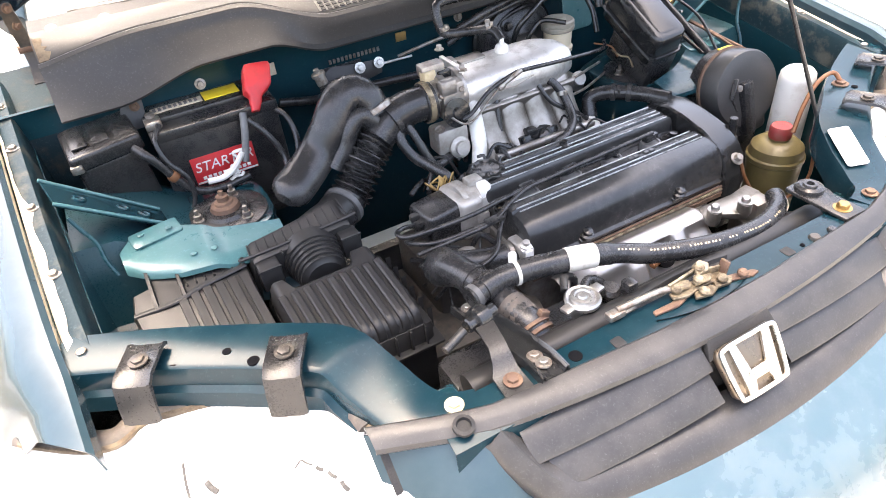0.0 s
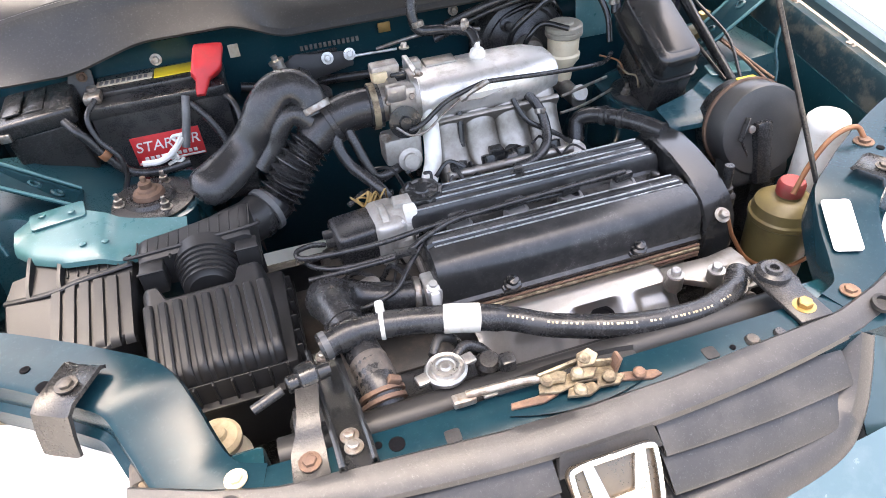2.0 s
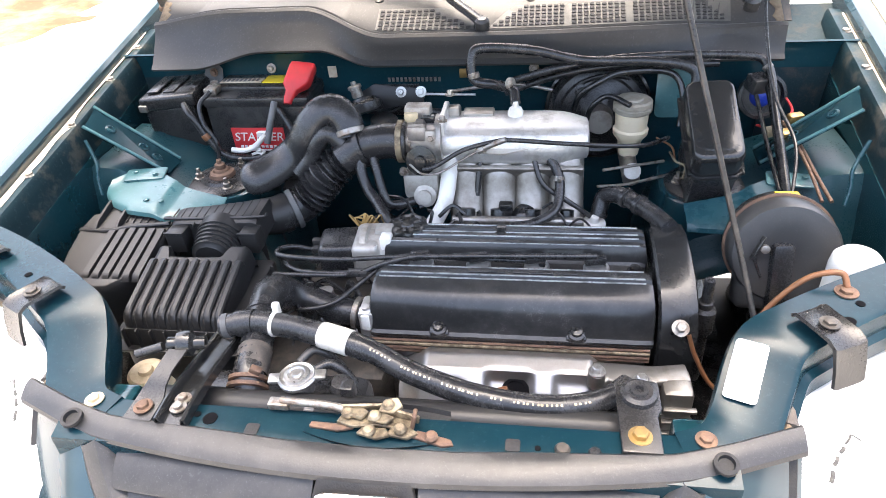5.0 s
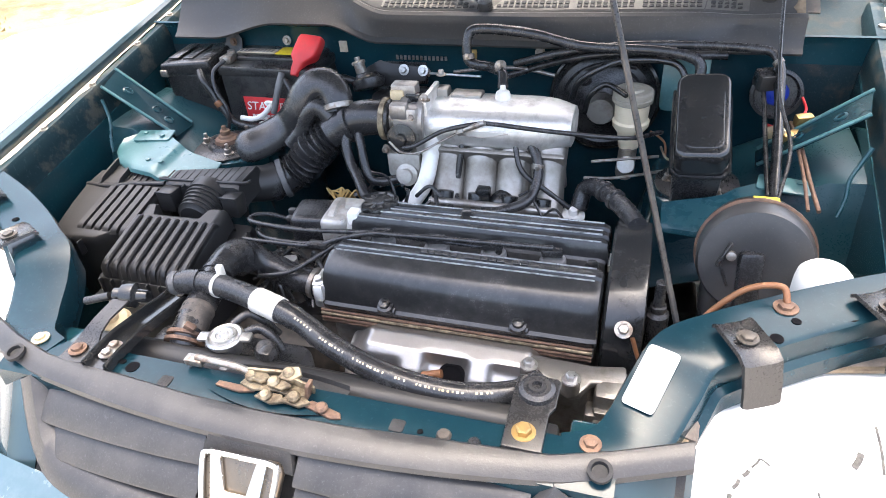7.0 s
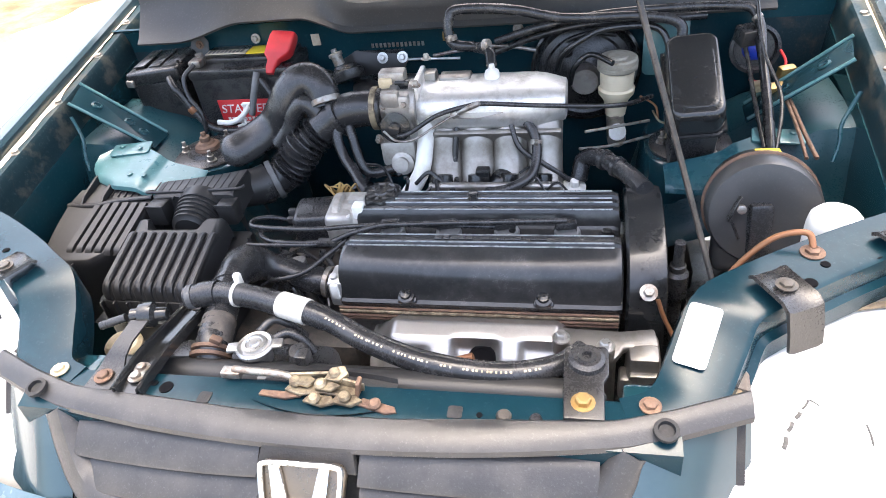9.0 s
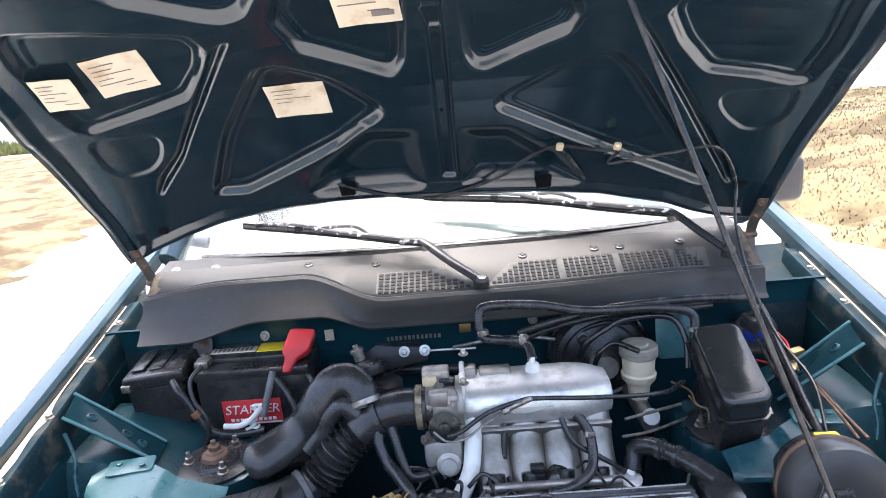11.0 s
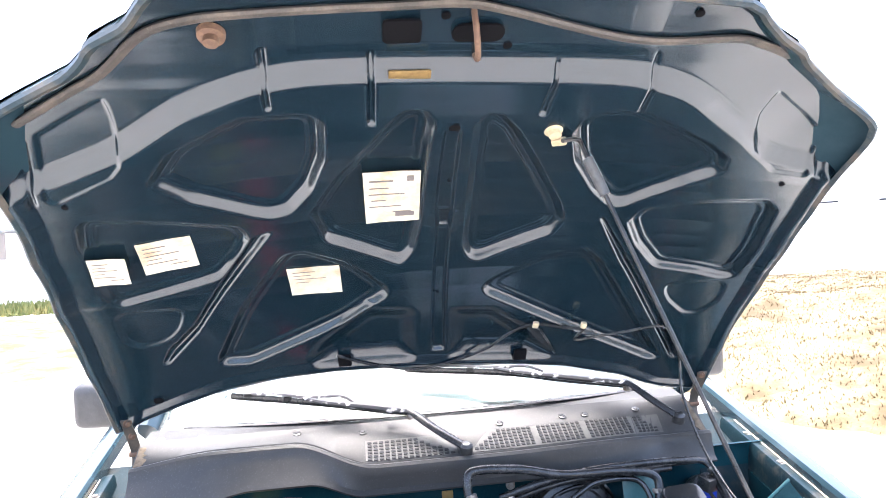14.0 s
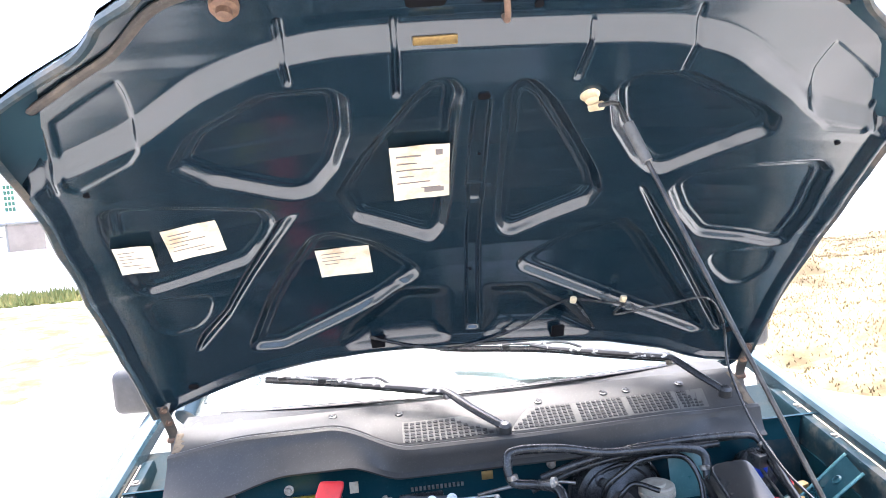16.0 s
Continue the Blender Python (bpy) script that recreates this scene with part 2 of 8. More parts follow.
def mesh_of(name, bm, material, origin, smooth=38):
    bmesh.ops.recalc_face_normals(bm, faces=bm.faces)
    bmesh.ops.translate(bm, verts=bm.verts, vec=-origin)
    me = bpy.data.meshes.new(name)
    bm.to_mesh(me)
    bm.free()
    me.materials.append(material)
    if smooth:
        me.shade_smooth()
        me.set_sharp_from_angle(angle=radians(smooth))
    return me


def part(name, bm, material, parent, label="", smooth=38):
    origin = BASE[parent.name]
    ob = new(name, mesh_of(name, bm, material, origin, smooth))
    ob.parent = parent
    BASE[ob.name] = origin
    return tagged(ob, label)


def solo(name, bm, material, base, label, category, group="", kind="", smooth=38):
    ob = new(name, mesh_of(name, bm, material, Vector(base), smooth))
    ob.location = base
    BASE[ob.name] = Vector(base)
    return tagged(ob, label, category, group, kind)


def B():
    return bmesh.new()


def bevel(bm, edges, r, seg=2):
    if r > 0:
        bmesh.ops.bevel(bm, geom=list(edges), offset=r, segments=seg, profile=0.5, affect="EDGES", clamp_overlap=True)


def box(bm, centre, size, r=0.004, turn=(0, 0, 0), seg=2):
    """A bevelled box, joined into bm."""
    t = bmesh.new()
    bmesh.ops.create_cube(t, size=1)
    bmesh.ops.scale(t, verts=t.verts, vec=size)
    bevel(t, t.edges, min(r, 0.45 * min(size)), seg)
    bmesh.ops.transform(t, verts=t.verts, matrix=pose(*centre, *turn))
    return join(bm, t)


def join(bm, t):
    me = bpy.data.meshes.new("tmp")
    t.to_mesh(me)
    t.free()
    bm.from_mesh(me)
    bpy.data.meshes.remove(me)
    return bm


def frame_of(axis):
    z = Vector(axis).normalized()
    return z.to_track_quat("Z", "Y").to_matrix().to_4x4()


def lathe(bm, base, axis, profile, seg=28):
    """Turns (radius, height) pairs round axis from base."""
    m = Matrix.Translation(base) @ frame_of(axis)
    rings = []
    for r, h in profile:
        if r < 1e-5:
            rings.append([bm.verts.new(m @ Vector((0, 0, h)))])
        else:
            rings.append([bm.verts.new(m @ Vector((r * math.cos(6.28319 * k / seg), r * math.sin(6.28319 * k / seg), h))) for k in range(seg)])
    for a, b in zip(rings, rings[1:]):
        for k in range(seg):
            q = [a[k % len(a)], a[(k + 1) % len(a)], b[(k + 1) % len(b)], b[k % len(b)]]
            q = list(dict.fromkeys(q))
            if len(q) > 2:
                bm.faces.new(q)
    for ring, flip in ((rings[0], True), (rings[-1], False)):
        if len(ring) > 2:
            bm.faces.new(ring[::-1] if flip else ring)
    return bm


def rod(bm, a, b, r, seg=14):
    a, b = Vector(a), Vector(b)
    return lathe(bm, a, b - a, [(r * 0.9, 0), (r, r * 0.1), (r, (b - a).length - r * 0.1), (r * 0.9, (b - a).length)], seg)


def spline(points, n=10):
    """Catmull-Rom through the points."""
    p = [Vector(q) for q in points]
    p = [p[0] * 2 - p[1]] + p + [p[-1] * 2 - p[-2]]
    out = []
    for i in range(1, len(p) - 2):
        for k in range(n):
            t = k / n
            out.append(0.5 * (2 * p[i] + (p[i + 1] - p[i - 1]) * t + (2 * p[i - 1] - 5 * p[i] + 4 * p[i + 1] - p[i + 2]) * t * t
                              + (3 * p[i] - p[i - 1] - 3 * p[i + 1] + p[i + 2]) * t ** 3))
    out.append(p[-2])
    return out


def tube(bm, points, r, seg=12, n=10, flat=None, up=(0, 0, 1)):
    """A hose along a spline. r: a radius or a function of 0..1; flat: (wide, high) factors of an oval section."""
    path = spline(points, n)
    rings, last = [], Vector(up)
    for i, p in enumerate(path):
        d = (path[min(i + 1, len(path) - 1)] - path[max(i - 1, 0)]).normalized()
        side = d.cross(last)
        if side.length < 1e-4:
            side = d.cross(Vector((1, 0.3, 0)))
        side.normalize()
        nrm = side.cross(d).normalized()
        last = nrm
        rad = r(i / (len(path) - 1)) if callable(r) else r
        w, h = flat or (1, 1)
        rings.append([bm.verts.new(p + side * (rad * w * math.cos(6.28319 * k / seg)) + nrm * (rad * h * math.sin(6.28319 * k / seg))) for k in range(seg)])
    for a, b in zip(rings, rings[1:]):
        for k in range(seg):
            bm.faces.new((a[k], a[(k + 1) % seg], b[(k + 1) % seg], b[k]))
    bm.faces.new(rings[0][::-1])
    bm.faces.new(rings[-1])
    return bm


def loft(bm, sections, closed=False, caps=False):
    """Skins a row of sections of equally many points."""
    rows = [[bm.verts.new(p) for p in s] for s in sections]
    for a, b in zip(rows, rows[1:]):
        k = len(a)
        for i in range(k if closed else k - 1):
            bm.faces.new((a[i], a[(i + 1) % k], b[(i + 1) % k], b[i]))
    if caps:
        bm.faces.new(rows[0][::-1])
        bm.faces.new(rows[-1])
    return bm


def sheet(bm, sections, thick=0.002):
    """A lofted sheet with thickness."""
    loft(bm, sections)
    bmesh.ops.recalc_face_normals(bm, faces=bm.faces)
    bmesh.ops.solidify(bm, geom=bm.faces[:], thickness=thick)
    return bm


def slab(bm, outline, m, depth, r=0.0, seg=2):
    """A plate: an outline of (x, y) in the plane of m, going depth along its -z."""
    t = bmesh.new()
    top = [t.verts.new((x, y, 0)) for x, y in outline]
    f = t.faces.new(top)
    ext = bmesh.ops.extrude_face_region(t, geom=[f])
    low = [v for v in ext["geom"] if isinstance(v, bmesh.types.BMVert)]
    bmesh.ops.translate(t, verts=low, vec=(0, 0, -depth))
    bmesh.ops.recalc_face_normals(t, faces=t.faces)
    bevel(t, t.edges, r, seg)
    bmesh.ops.transform(t, verts=t.verts, matrix=m)
    return join(bm, t)


def round_rect(w, h, r, n=4, cx=0.0, cy=0.0):
    out = []
    for sx, sy, a0 in ((1, 1, 0), (-1, 1, 90), (-1, -1, 180), (1, -1, 270)):
        for k in range(n + 1):
            a = radians(a0 + 90 * k / n)
            out.append((cx + sx * (w / 2 - r) + r * math.cos(a), cy + sy * (h / 2 - r) + r * math.sin(a)))
    return out


def plane(p, ex, ey):
    """A pose whose x and y run along ex and ey."""
    ex = Vector(ex).normalized()
    ez = ex.cross(Vector(ey)).normalized()
    ey = ez.cross(ex)
    return Matrix(((ex.x, ey.x, ez.x, p[0]), (ex.y, ey.y, ez.y, p[1]), (ex.z, ey.z, ez.z, p[2]), (0, 0, 0, 1)))


def bolt(bm, p, axis=(0, 0, 1), r=0.006, h=0.006, washer=1.6):
    a = Vector(axis).normalized()
    lathe(bm, Vector(p) - a * 0.001, a, [(r * washer, 0), (r * washer, 0.0018), (r * 1.05, 0.002)], 16)
    lathe(bm, Vector(p), a, [(r, 0), (r, h * 0.85), (r * 0.8, h), (0, h)], 6)
    return bm


# ---- surroundings ----
bm = B()
for corners in (((-400, -400, 0), (400, -400, 0), (400, 400, 0), (-400, 400, 0)),):
    vs = [bm.verts.new(p) for p in corners]
    bm.faces.new(vs)
solo("ground", bm, CONCRETE, (0, 0, 0), "pale sunlit concrete and bare earth yard", "ground", kind="structure", smooth=0)


def clumps(name, base, label, category, material, count, area, height, size, seed, heap=None):
    """Loose blades or clods scattered over an area, one object."""
    rnd = random.Random(seed)
    verts, faces = [], []
    for _ in range(count):
        x, y = rnd.uniform(*area[0]), rnd.uniform(*area[1])
        z = heap(x, y) if heap else 0
        if z < 0:
            continue
        s, a, tip = size * rnd.uniform(0.5, 1.5), rnd.uniform(0, 6.28), rnd.uniform(0.3, 1.2) * height
        k = len(verts)
        d = Vector((math.cos(a), math.sin(a), 0)) * s
        q = Vector((rnd.uniform(-1, 1), rnd.uniform(-1, 1), 0)) * s * 2
        p = Vector((x, y, z - 0.01))
        verts += [p - d, p + d, p + q + Vector((0, 0, tip)), p + q * 0.5 + Vector((-d.y, d.x, tip * 0.4))]
        faces += [(k, k + 1, k + 2), (k, k + 3, k + 2), (k + 1, k + 3, k + 2), (k, k + 1, k + 3)]
    me = bpy.data.meshes.new(name)
    me.from_pydata([v - Vector(base) for v in verts], [], faces)
    me.materials.append(material)
    ob = new(name, me)
    ob.location = base
    return tagged(ob, label, category, kind="stuff")


def step(a, b, x):
    t = min(1, max(0, (x - a) / (b - a)))
    return t * t * (3 - 2 * t)


def heap_height(x, y):
    d = math.hypot((x - 7.5) / 5.5, (y - 8.0) / 7.0)
    return max(0.0, 1 - d * d) * 0.75 + 0.10 * noise.noise((x * 0.9, y * 0.9, 0)) + 0.06 * noise.noise((x * 3, y * 3, 1)) - 0.06


bm = B()
N = 90
rows = []
for i in range(N + 1):
    x = 2.0 + 11.0 * i / N
    rows.append([Vector((x, 1.0 + 14.0 * j / N, heap_height(x, 1.0 + 14.0 * j / N))) for j in range(N + 1)])
loft(bm, rows)
solo("straw_heap", bm, STRAW, (7.5, 8, 0), "low heap of dry brown straw and earth on the yard", "heap", kind="stuff")
clumps("straw", (7.5, 8, 0), "loose dry straw lying over the heap", "straw", STRAW, 60000, ((2.5, 12.5), (1.5, 14.5)), 0.035, 0.009, 3,
       lambda x, y: heap_height(x, y))
clumps("grass", (-14, 22, 0), "strip of dry yellow-green grass before the wall", "grass", GRASS, 9000, ((-32, -3), (20.5, 23.6)), 0.35, 0.06, 4)
clumps("weeds", (-8, 10, 0), "sparse dry weeds and litter on pale ground", "weeds", STRAW, 9000, ((-14, -4.5), (2.5, 19)), 0.05, 0.022, 5, lambda x, y: noise.noise((x * 0.7, y * 0.45, 3)) * 0.05 - 0.008)

bm = B()
rows = []
for i in range(81):
    x = -16.0 + 13.6 * i / 80
    rows.append([Vector((x, 2.5 + 17.0 * j / 80, 0.10 * noise.noise((x * 0.55, (2.5 + 17.0 * j / 80) * 0.35, 3)) + 0.05 * noise.noise((x * 2.1, j * 0.5, 1)) + 0.15 * step(-3.0, -6.0, x) - 0.09)) for j in range(81)])
loft(bm, rows)
solo("leaf_litter", bm, STRAW, (-9, 10, 0), "patchy brown earth and dry litter on pale ground", "litter", kind="stuff")

bm = B()
box(bm, (-16, 25.0, 0.85), (40, 0.2, 1.8), 0.02)
solo("wall_north", bm, WALL, (-16, 25, 0), "long white rendered boundary wall", "wall", kind="structure")
bm = B()
box(bm, (20, 25.0, 1.1), (30, 0.2, 2.3), 0.02)
solo("wall_east", bm, WALL, (20, 25, 0), "white rendered boundary wall beyond the heap", "wall", kind="structure")


def far_house(x, y, w, d, h, roof_h, turn, windows):
    house = thing("house", (x, y, 0), "distant white rendered building with grey roof", "house")
    m = pose(x, y, 0, 0, 0, turn)
    bm = B()
    box(bm, (0, 0, h / 2), (w, d, h), 0.03)
    bmesh.ops.transform(bm, verts=bm.verts, matrix=m)
    part("wall", bm, WALL, house)
    bm = B()
    loft(bm, [[Vector((sx * (w / 2 + 0.4), -d / 2 - 0.4, h)), Vector((sx * (w / 2 + 0.4), 0, h + roof_h)), Vector((sx * (w / 2 + 0.4), d / 2 + 0.4, h))] for sx in (-1, 1)], True, True)
    bmesh.ops.transform(bm, verts=bm.verts, matrix=m)
    part("roof", bm, ROOF, house)
    for k in range(windows):
        bm = B()
        wx = -w / 2 + (k + 0.5) * w / windows
        box(bm, (wx, -d / 2 - 0.02, h * 0.55), (w / windows * 0.42, 0.12, h * 0.34), 0.02)
        bmesh.ops.transform(bm, verts=bm.verts, matrix=m)
        part("window", bm, DARK, house)


far_house(-24, 34.2, 22, 8, 5.7, 0.5, 0, 0)
far_house(22, 34, 14, 8, 3.4, 1.2, -10, 4)
lattice = thing("lattice_window", (-17.2, 30.1, 4.2), "green lattice window in the distant white wall", "window")
GREEN = mat("green_paint", (0.05, 0.16, 0.10), 0.5, 0.0, None, 0.3, 2, 0.0)
bm = B()
box(bm, (-17.2, 30.14, 4.2), (0.5, 0.1, 1.3), 0.02)
part("opening", bm, WALL, lattice)
for k in range(3):
    for j in range(5):
        bm = B()
        box(bm, (-17.36 + 0.16 * k, 30.08, 3.70 + 0.25 * j), (0.10, 0.06, 0.16), 0.01)
        part("pane", bm, GREEN, lattice)
lean = thing("lean_to", (-17.2, 29.0, 0), "grey-brown lean-to shed before the distant building", "shed")
bm = B()
box(bm, (-17.3, 29.3, 2.99), (5.0, 1.6, 0.07), 0.01)
part("roof", bm, ROOF, lean)
bm = B()
box(bm, (-15.85, 28.6, 1.95), (1.5, 0.06, 1.9), 0.01)
part("panel", bm, mat("weathered_board", (0.20, 0.17, 0.15), 0.8, 0.0, (0.3, 0.27, 0.24), 0.5, 1, 0.1), lean)
for x in (-19.6, -18.5, -17.6, -16.65):
    bm = B()
    rod(bm, (x, 28.6, 0), (x, 28.6, 2.95), 0.04, 8)
    part("post", bm, ROOF, lean)
bm = B()
box(bm, (-18.2, 28.6, 2.45), (2.8, 0.04, 0.05), 0.01)
part("rail", bm, ROOF, lean)
bm = B()
box(bm, (-20, 29.72, 5.75), (14, 0.12, 0.10), 0.01)
solo("gutter", bm, RED, (-20, 29.72, 5.75), "faded red gutter along the distant roof", "gutter")


# ---- car body ----
car = thing("car", (0, 0.6, 0), "dark teal compact off-road car with its hood open", "car")


def fender_edge(y):
    """Inner flange line of the front wings: half width and height."""
    k = (y - 0.27) / 0.75
    return 0.765 + 0.06 * k ** 0.8 if k > 0 else 0.765 + 0.05 * k, 0.993 + 0.108 * max(k, 0) ** 1.1


for s, side in ((-1, "left"), (1, "right")):
    # outer wing
    bm = B()
    secs = []
    for i in range(26):
        y = 0.135 + 1.325 * i / 25
        x, z = fender_edge(y)
        nose = max(0.0, 1 - i / 3)
        z -= 0.035 * nose
        bulge = 0.02 * math.sin(min(1, i / 18) * 3.14)
        secs.append([Vector((s * px, y + dy * nose, pz)) for px, dy, pz in (
            (x - 0.014, 0, z - 0.035), (x - 0.012, 0, z - 0.006), (x - 0.005, 0.004, z + 0.001), (x + 0.022, 0.03, z + 0.001), (x + 0.050, 0.07, z - 0.018),
            (x + 0.088, 0.11, z - 0.070), (x + 0.122 + bulge, 0.12, z - 0.15), (x + 0.14 + bulge, 0.12, z - 0.3), (x + 0.135 + bulge, 0.12, z - 0.48))])
    sheet(bm, secs, -0.002 * s)
    wing = part("fender", bm, PAINT_OUT, car, "glossy teal front wing with weathered inner edge")
    # flange with bolts under the hood gap
    bm = B()
    secs = []
    for i in range(21):
        y = 0.25 + 0.80 * i / 20
        x, z = fender_edge(y)
        secs.append([Vector((s * (x - 0.015), y, z - 0.026)), Vector((s * (x - 0.022), y, z - 0.022)), Vector((s * (x - 0.042), y, z - 0.020)),
                     Vector((s * (x - 0.046), y, z - 0.026)), Vector((s * (x - 0.049), y, z - 0.055)), Vector((s * (x - 0.053), y, z - 0.086))])
    sheet(bm, secs, -0.002 * s)
    part("wing_flange", bm, FLANGE, car, "teal flange with flaking white sealer")
    bm = B()
    secs = []
    for i in range(31):
        y = 0.28 + 0.75 * i / 30
        x, z = fender_edge(y)
        w = 0.003 + (0.013 if s < 0 else 0.001) * step(0.70, 0.60, y) * (0.65 + 0.7 * noise.noise((y * 17, s, 4))) + 0.003 * noise.noise((y * 40, s, 0))
        secs.append([Vector((s * (x - 0.0145), y, z - 0.022)), Vector((s * (x - 0.017), y, z - 0.0185)), Vector((s * (x - 0.0165 - w), y, z - 0.0205))])
    loft(bm, secs)
    part("sealer_bead", bm, PAPER, car, "cracked grey sealer strip")
    for y in (0.285, 0.45, 0.617, 0.80, 0.95):
        bm = B()
        x, z = fender_edge(y)
        bolt(bm, (s * (x - 0.031), y, z - 0.021), r=0.007)
        part("wing_bolt", bm, STEEL, car)
    # inner wing wall
    bm = B()
    secs = []
    for i in range(23):
        y = 0.20 + 0.76 * i / 22
        x, z = fender_edge(y)
        secs.append([Vector((s * (x - 0.054), y, z - 0.083)), Vector((s * (x - 0.058 - 0.004 * noise.noise((y * 9, 0, s))), y, z - 0.16)), Vector((s * (x - 0.060 - 0.006 * noise.noise((y * 7, 1, s))), y, z - 0.26)),
                     Vector((s * (x - 0.068), y, z - 0.36)), Vector((s * (x - 0.09), y, z - 0.52))])
    sheet(bm, secs, 0.003 * s)
    part("inner_wing", bm, PAINT, car, "dusty teal inner wing panel")
    # shoulder of the wheel arch with a faded plate on it
    def arch(y):
        k = step(0.53, 0.60, y) * step(0, 0.06, 0.87 - y)
        return [(0.745, 0.80 + 0.135 * k), (0.680, 0.79 + 0.14 * k), (0.667, 0.79 + 0.132 * k), (0.60, 0.78 + 0.118 * k), (0.55, 0.77 + 0.100 * k), (0.47, 0.74 + 0.105 * k), (0.415, 0.72 + 0.08 * k), (0.395, 0.66 + 0.06 * k), (0.39, 0.55)]
    bm = B()
    sheet(bm, [[Vector((s * x, 0.525 + 0.335 * i / 24, z)) for x, z in arch(0.525 + 0.335 * i / 24)] for i in range(25)], 0.003 * s)
    part("wheel_arch", bm, PAINT_IN, car, "dark teal shoulder of the wheel arch")
    bm = B()
    secs = []
    for i in range(33):
        x = (0.678 - 0.255 * i / 32) if s < 0 else (0.60 - 0.17 * i / 32)
        back = np.interp(x, [0.43, 0.50, 0.55, 0.578, 0.654, 0.678], [0.530, 0.548, 0.570, 0.588, 0.600, 0.560]).item()
        front = np.interp(x, [0.355, 0.44, 0.52, 0.60, 0.65, 0.678], [0.500, 0.478, 0.462, 0.474, 0.50, 0.53]).item()
        z = np.interp(x, [0.355, 0.44, 0.525, 0.545, 0.678], [0.890, 0.898, 0.904, 0.914, 0.917]).item()
        secs.append([Vector((s * x, front - 0.004, z - 0.016)), Vector((s * x, front - 0.002, z - 0.008)), Vector((s * x, front + 0.006, z - 0.002))] + [Vector((s * x, front + (back - front) * k, z + 0.008 * k * k)) for k in (0.3, 0.6, 0.85, 1)])
    sheet(bm, secs, 0.002)
    plate = part("arch_plate", bm, FADED_GLINT if s < 0 else PAINT_DUST, car, "pale faded teal plate on the wheel arch")
    bm = B()
    slab(bm, round_rect(0.082, 0.040, 0.005, 2), plane((s * 0.617, 0.583, 0.9265), (1, -0.18 * s, 0), (0.18 * s, 0.95, 0.12)), 0.004, 0.001)
    part("tab", bm, FADED_GLINT, plate)
    for x, y, z in ((0.595, 0.581, 0.9290), (0.640, 0.587, 0.9290), (0.573, 0.498, 0.917), (0.541, 0.496, 0.915)):
        bm = B()
        lathe(bm, (s * x, y, z - 0.001), (0, 0, 1), [(0.0055, 0), (0.0055, 0.002), (0.003, 0.003), (0, 0.003)], 12)
        part("rivet", bm, FADED_GLINT, plate)
    bm = B()
    tube(bm, [(s * 0.724, 0.585, 1.000), (s * 0.712, 0.575, 0.975), (s * 0.700, 0.560, 0.955), (s * 0.698, 0.545, 0.93), (s * 0.690, 0.53, 0.905)], 0.0035, 8, 6)
    part("panel_crease", bm, PAINT_DUST, car)
    # gusset between wing and tower, with folded edges
    ga, gb2, gc, gd = [(q[0] - 0.012 * (s > 0), q[1] + 0.03 * (s > 0), q[2] + 0.012 * (s > 0)) for q in ((0.750, 0.677, 1.033), (0.599, 0.687, 0.906), (0.736, 0.607, 1.020), (0.592, 0.616, 0.911))]
    bm = B()
    sheet(bm, [[Vector((s * q[0], q[1], q[2] - 0.005)) for q in (ga, gb2)], [Vector((s * q[0], q[1], q[2] - 0.005)) for q in (gc, gd)]], 0.003)
    gus = part("gusset", bm, ARM, car, "dark teal gusset plate with folded edges")
    for u, w in ((0.25, 0.5), (0.62, 0.45), (0.80, 0.55)):
        c = Vector(ga).lerp(Vector(gb2), u).lerp(Vector(gc).lerp(Vector(gd), u), w)
        bm = B()
        lathe(bm, (s * c.x, c.y, c.z - 0.002), (-s * 0.6, 0.1, 0.78), [(0.011, 0), (0.011, 0.003), (0.0075, 0.0045), (0.0065, 0.002), (0, 0.002)], 16)
        part("drain_hole", bm, PAINT_DUST, gus)
    # folded edges in pale teal, their highlight put into the colour
    for q0, q1 in ((ga, gb2), (gc, gd)):
        bm = B()
        rod(bm, (s * q0[0], q0[1], q0[2]), (s * q1[0], q1[1], q1[2] + 0.003), 0.0033, 10)
        part("gusset_edge_glint", bm, FADED_GLINT, gus)
    # strut tower top
    bm = B()
    secs = []
    for h, g in ((0.872, 0.88), (0.870, 0.97), (0.862, 1.0), (0.80, 1.06), (0.74, 1.1)):
        secs.append([Vector((s * (0.502 + 0.095 * g * math.copysign(abs(math.cos(t)) ** 0.6, math.cos(t))), 0.675 + 0.10 * g * math.copysign(abs(math.sin(t)) ** 0.6, math.sin(t)), h)) for t in [6.28319 * k / 28 for k in range(28)]])
    loft(bm, secs, True, True)
    part("strut_tower", bm, PAINT, car, "dark teal suspension tower top")
    bm = B()
    c = Vector((s * 0.492, 0.655, 0.872))
    lathe(bm, c, (0, 0, 1), [(0.075, 0), (0.075, 0.004), (0.06, 0.008), (0.045, 0.008), (0.04, 0.014)], 32)
    part("mount_plate", bm, BLACK, car)
    bm = B()
    lathe(bm, c + Vector((0, 0, 0.010)), (0, 0, 1), [(0.026, 0), (0.028, 0.005), (0.025, 0.012), (0.018, 0.015), (0.016, 0.019), (0.011, 0.021), (0.011, 0.030), (0.005, 0.032), (0.005, 0.040), (0, 0.041)], 24)
    part("mount_nut", bm, RUST, car, "rusty brown strut mount and nut")
    for k in range(3):
        a = 6.28319 * k / 3 + 1.1
        p = c + Vector((0.052 * math.cos(a), 0.052 * math.sin(a), 0.006))
        bm = B()
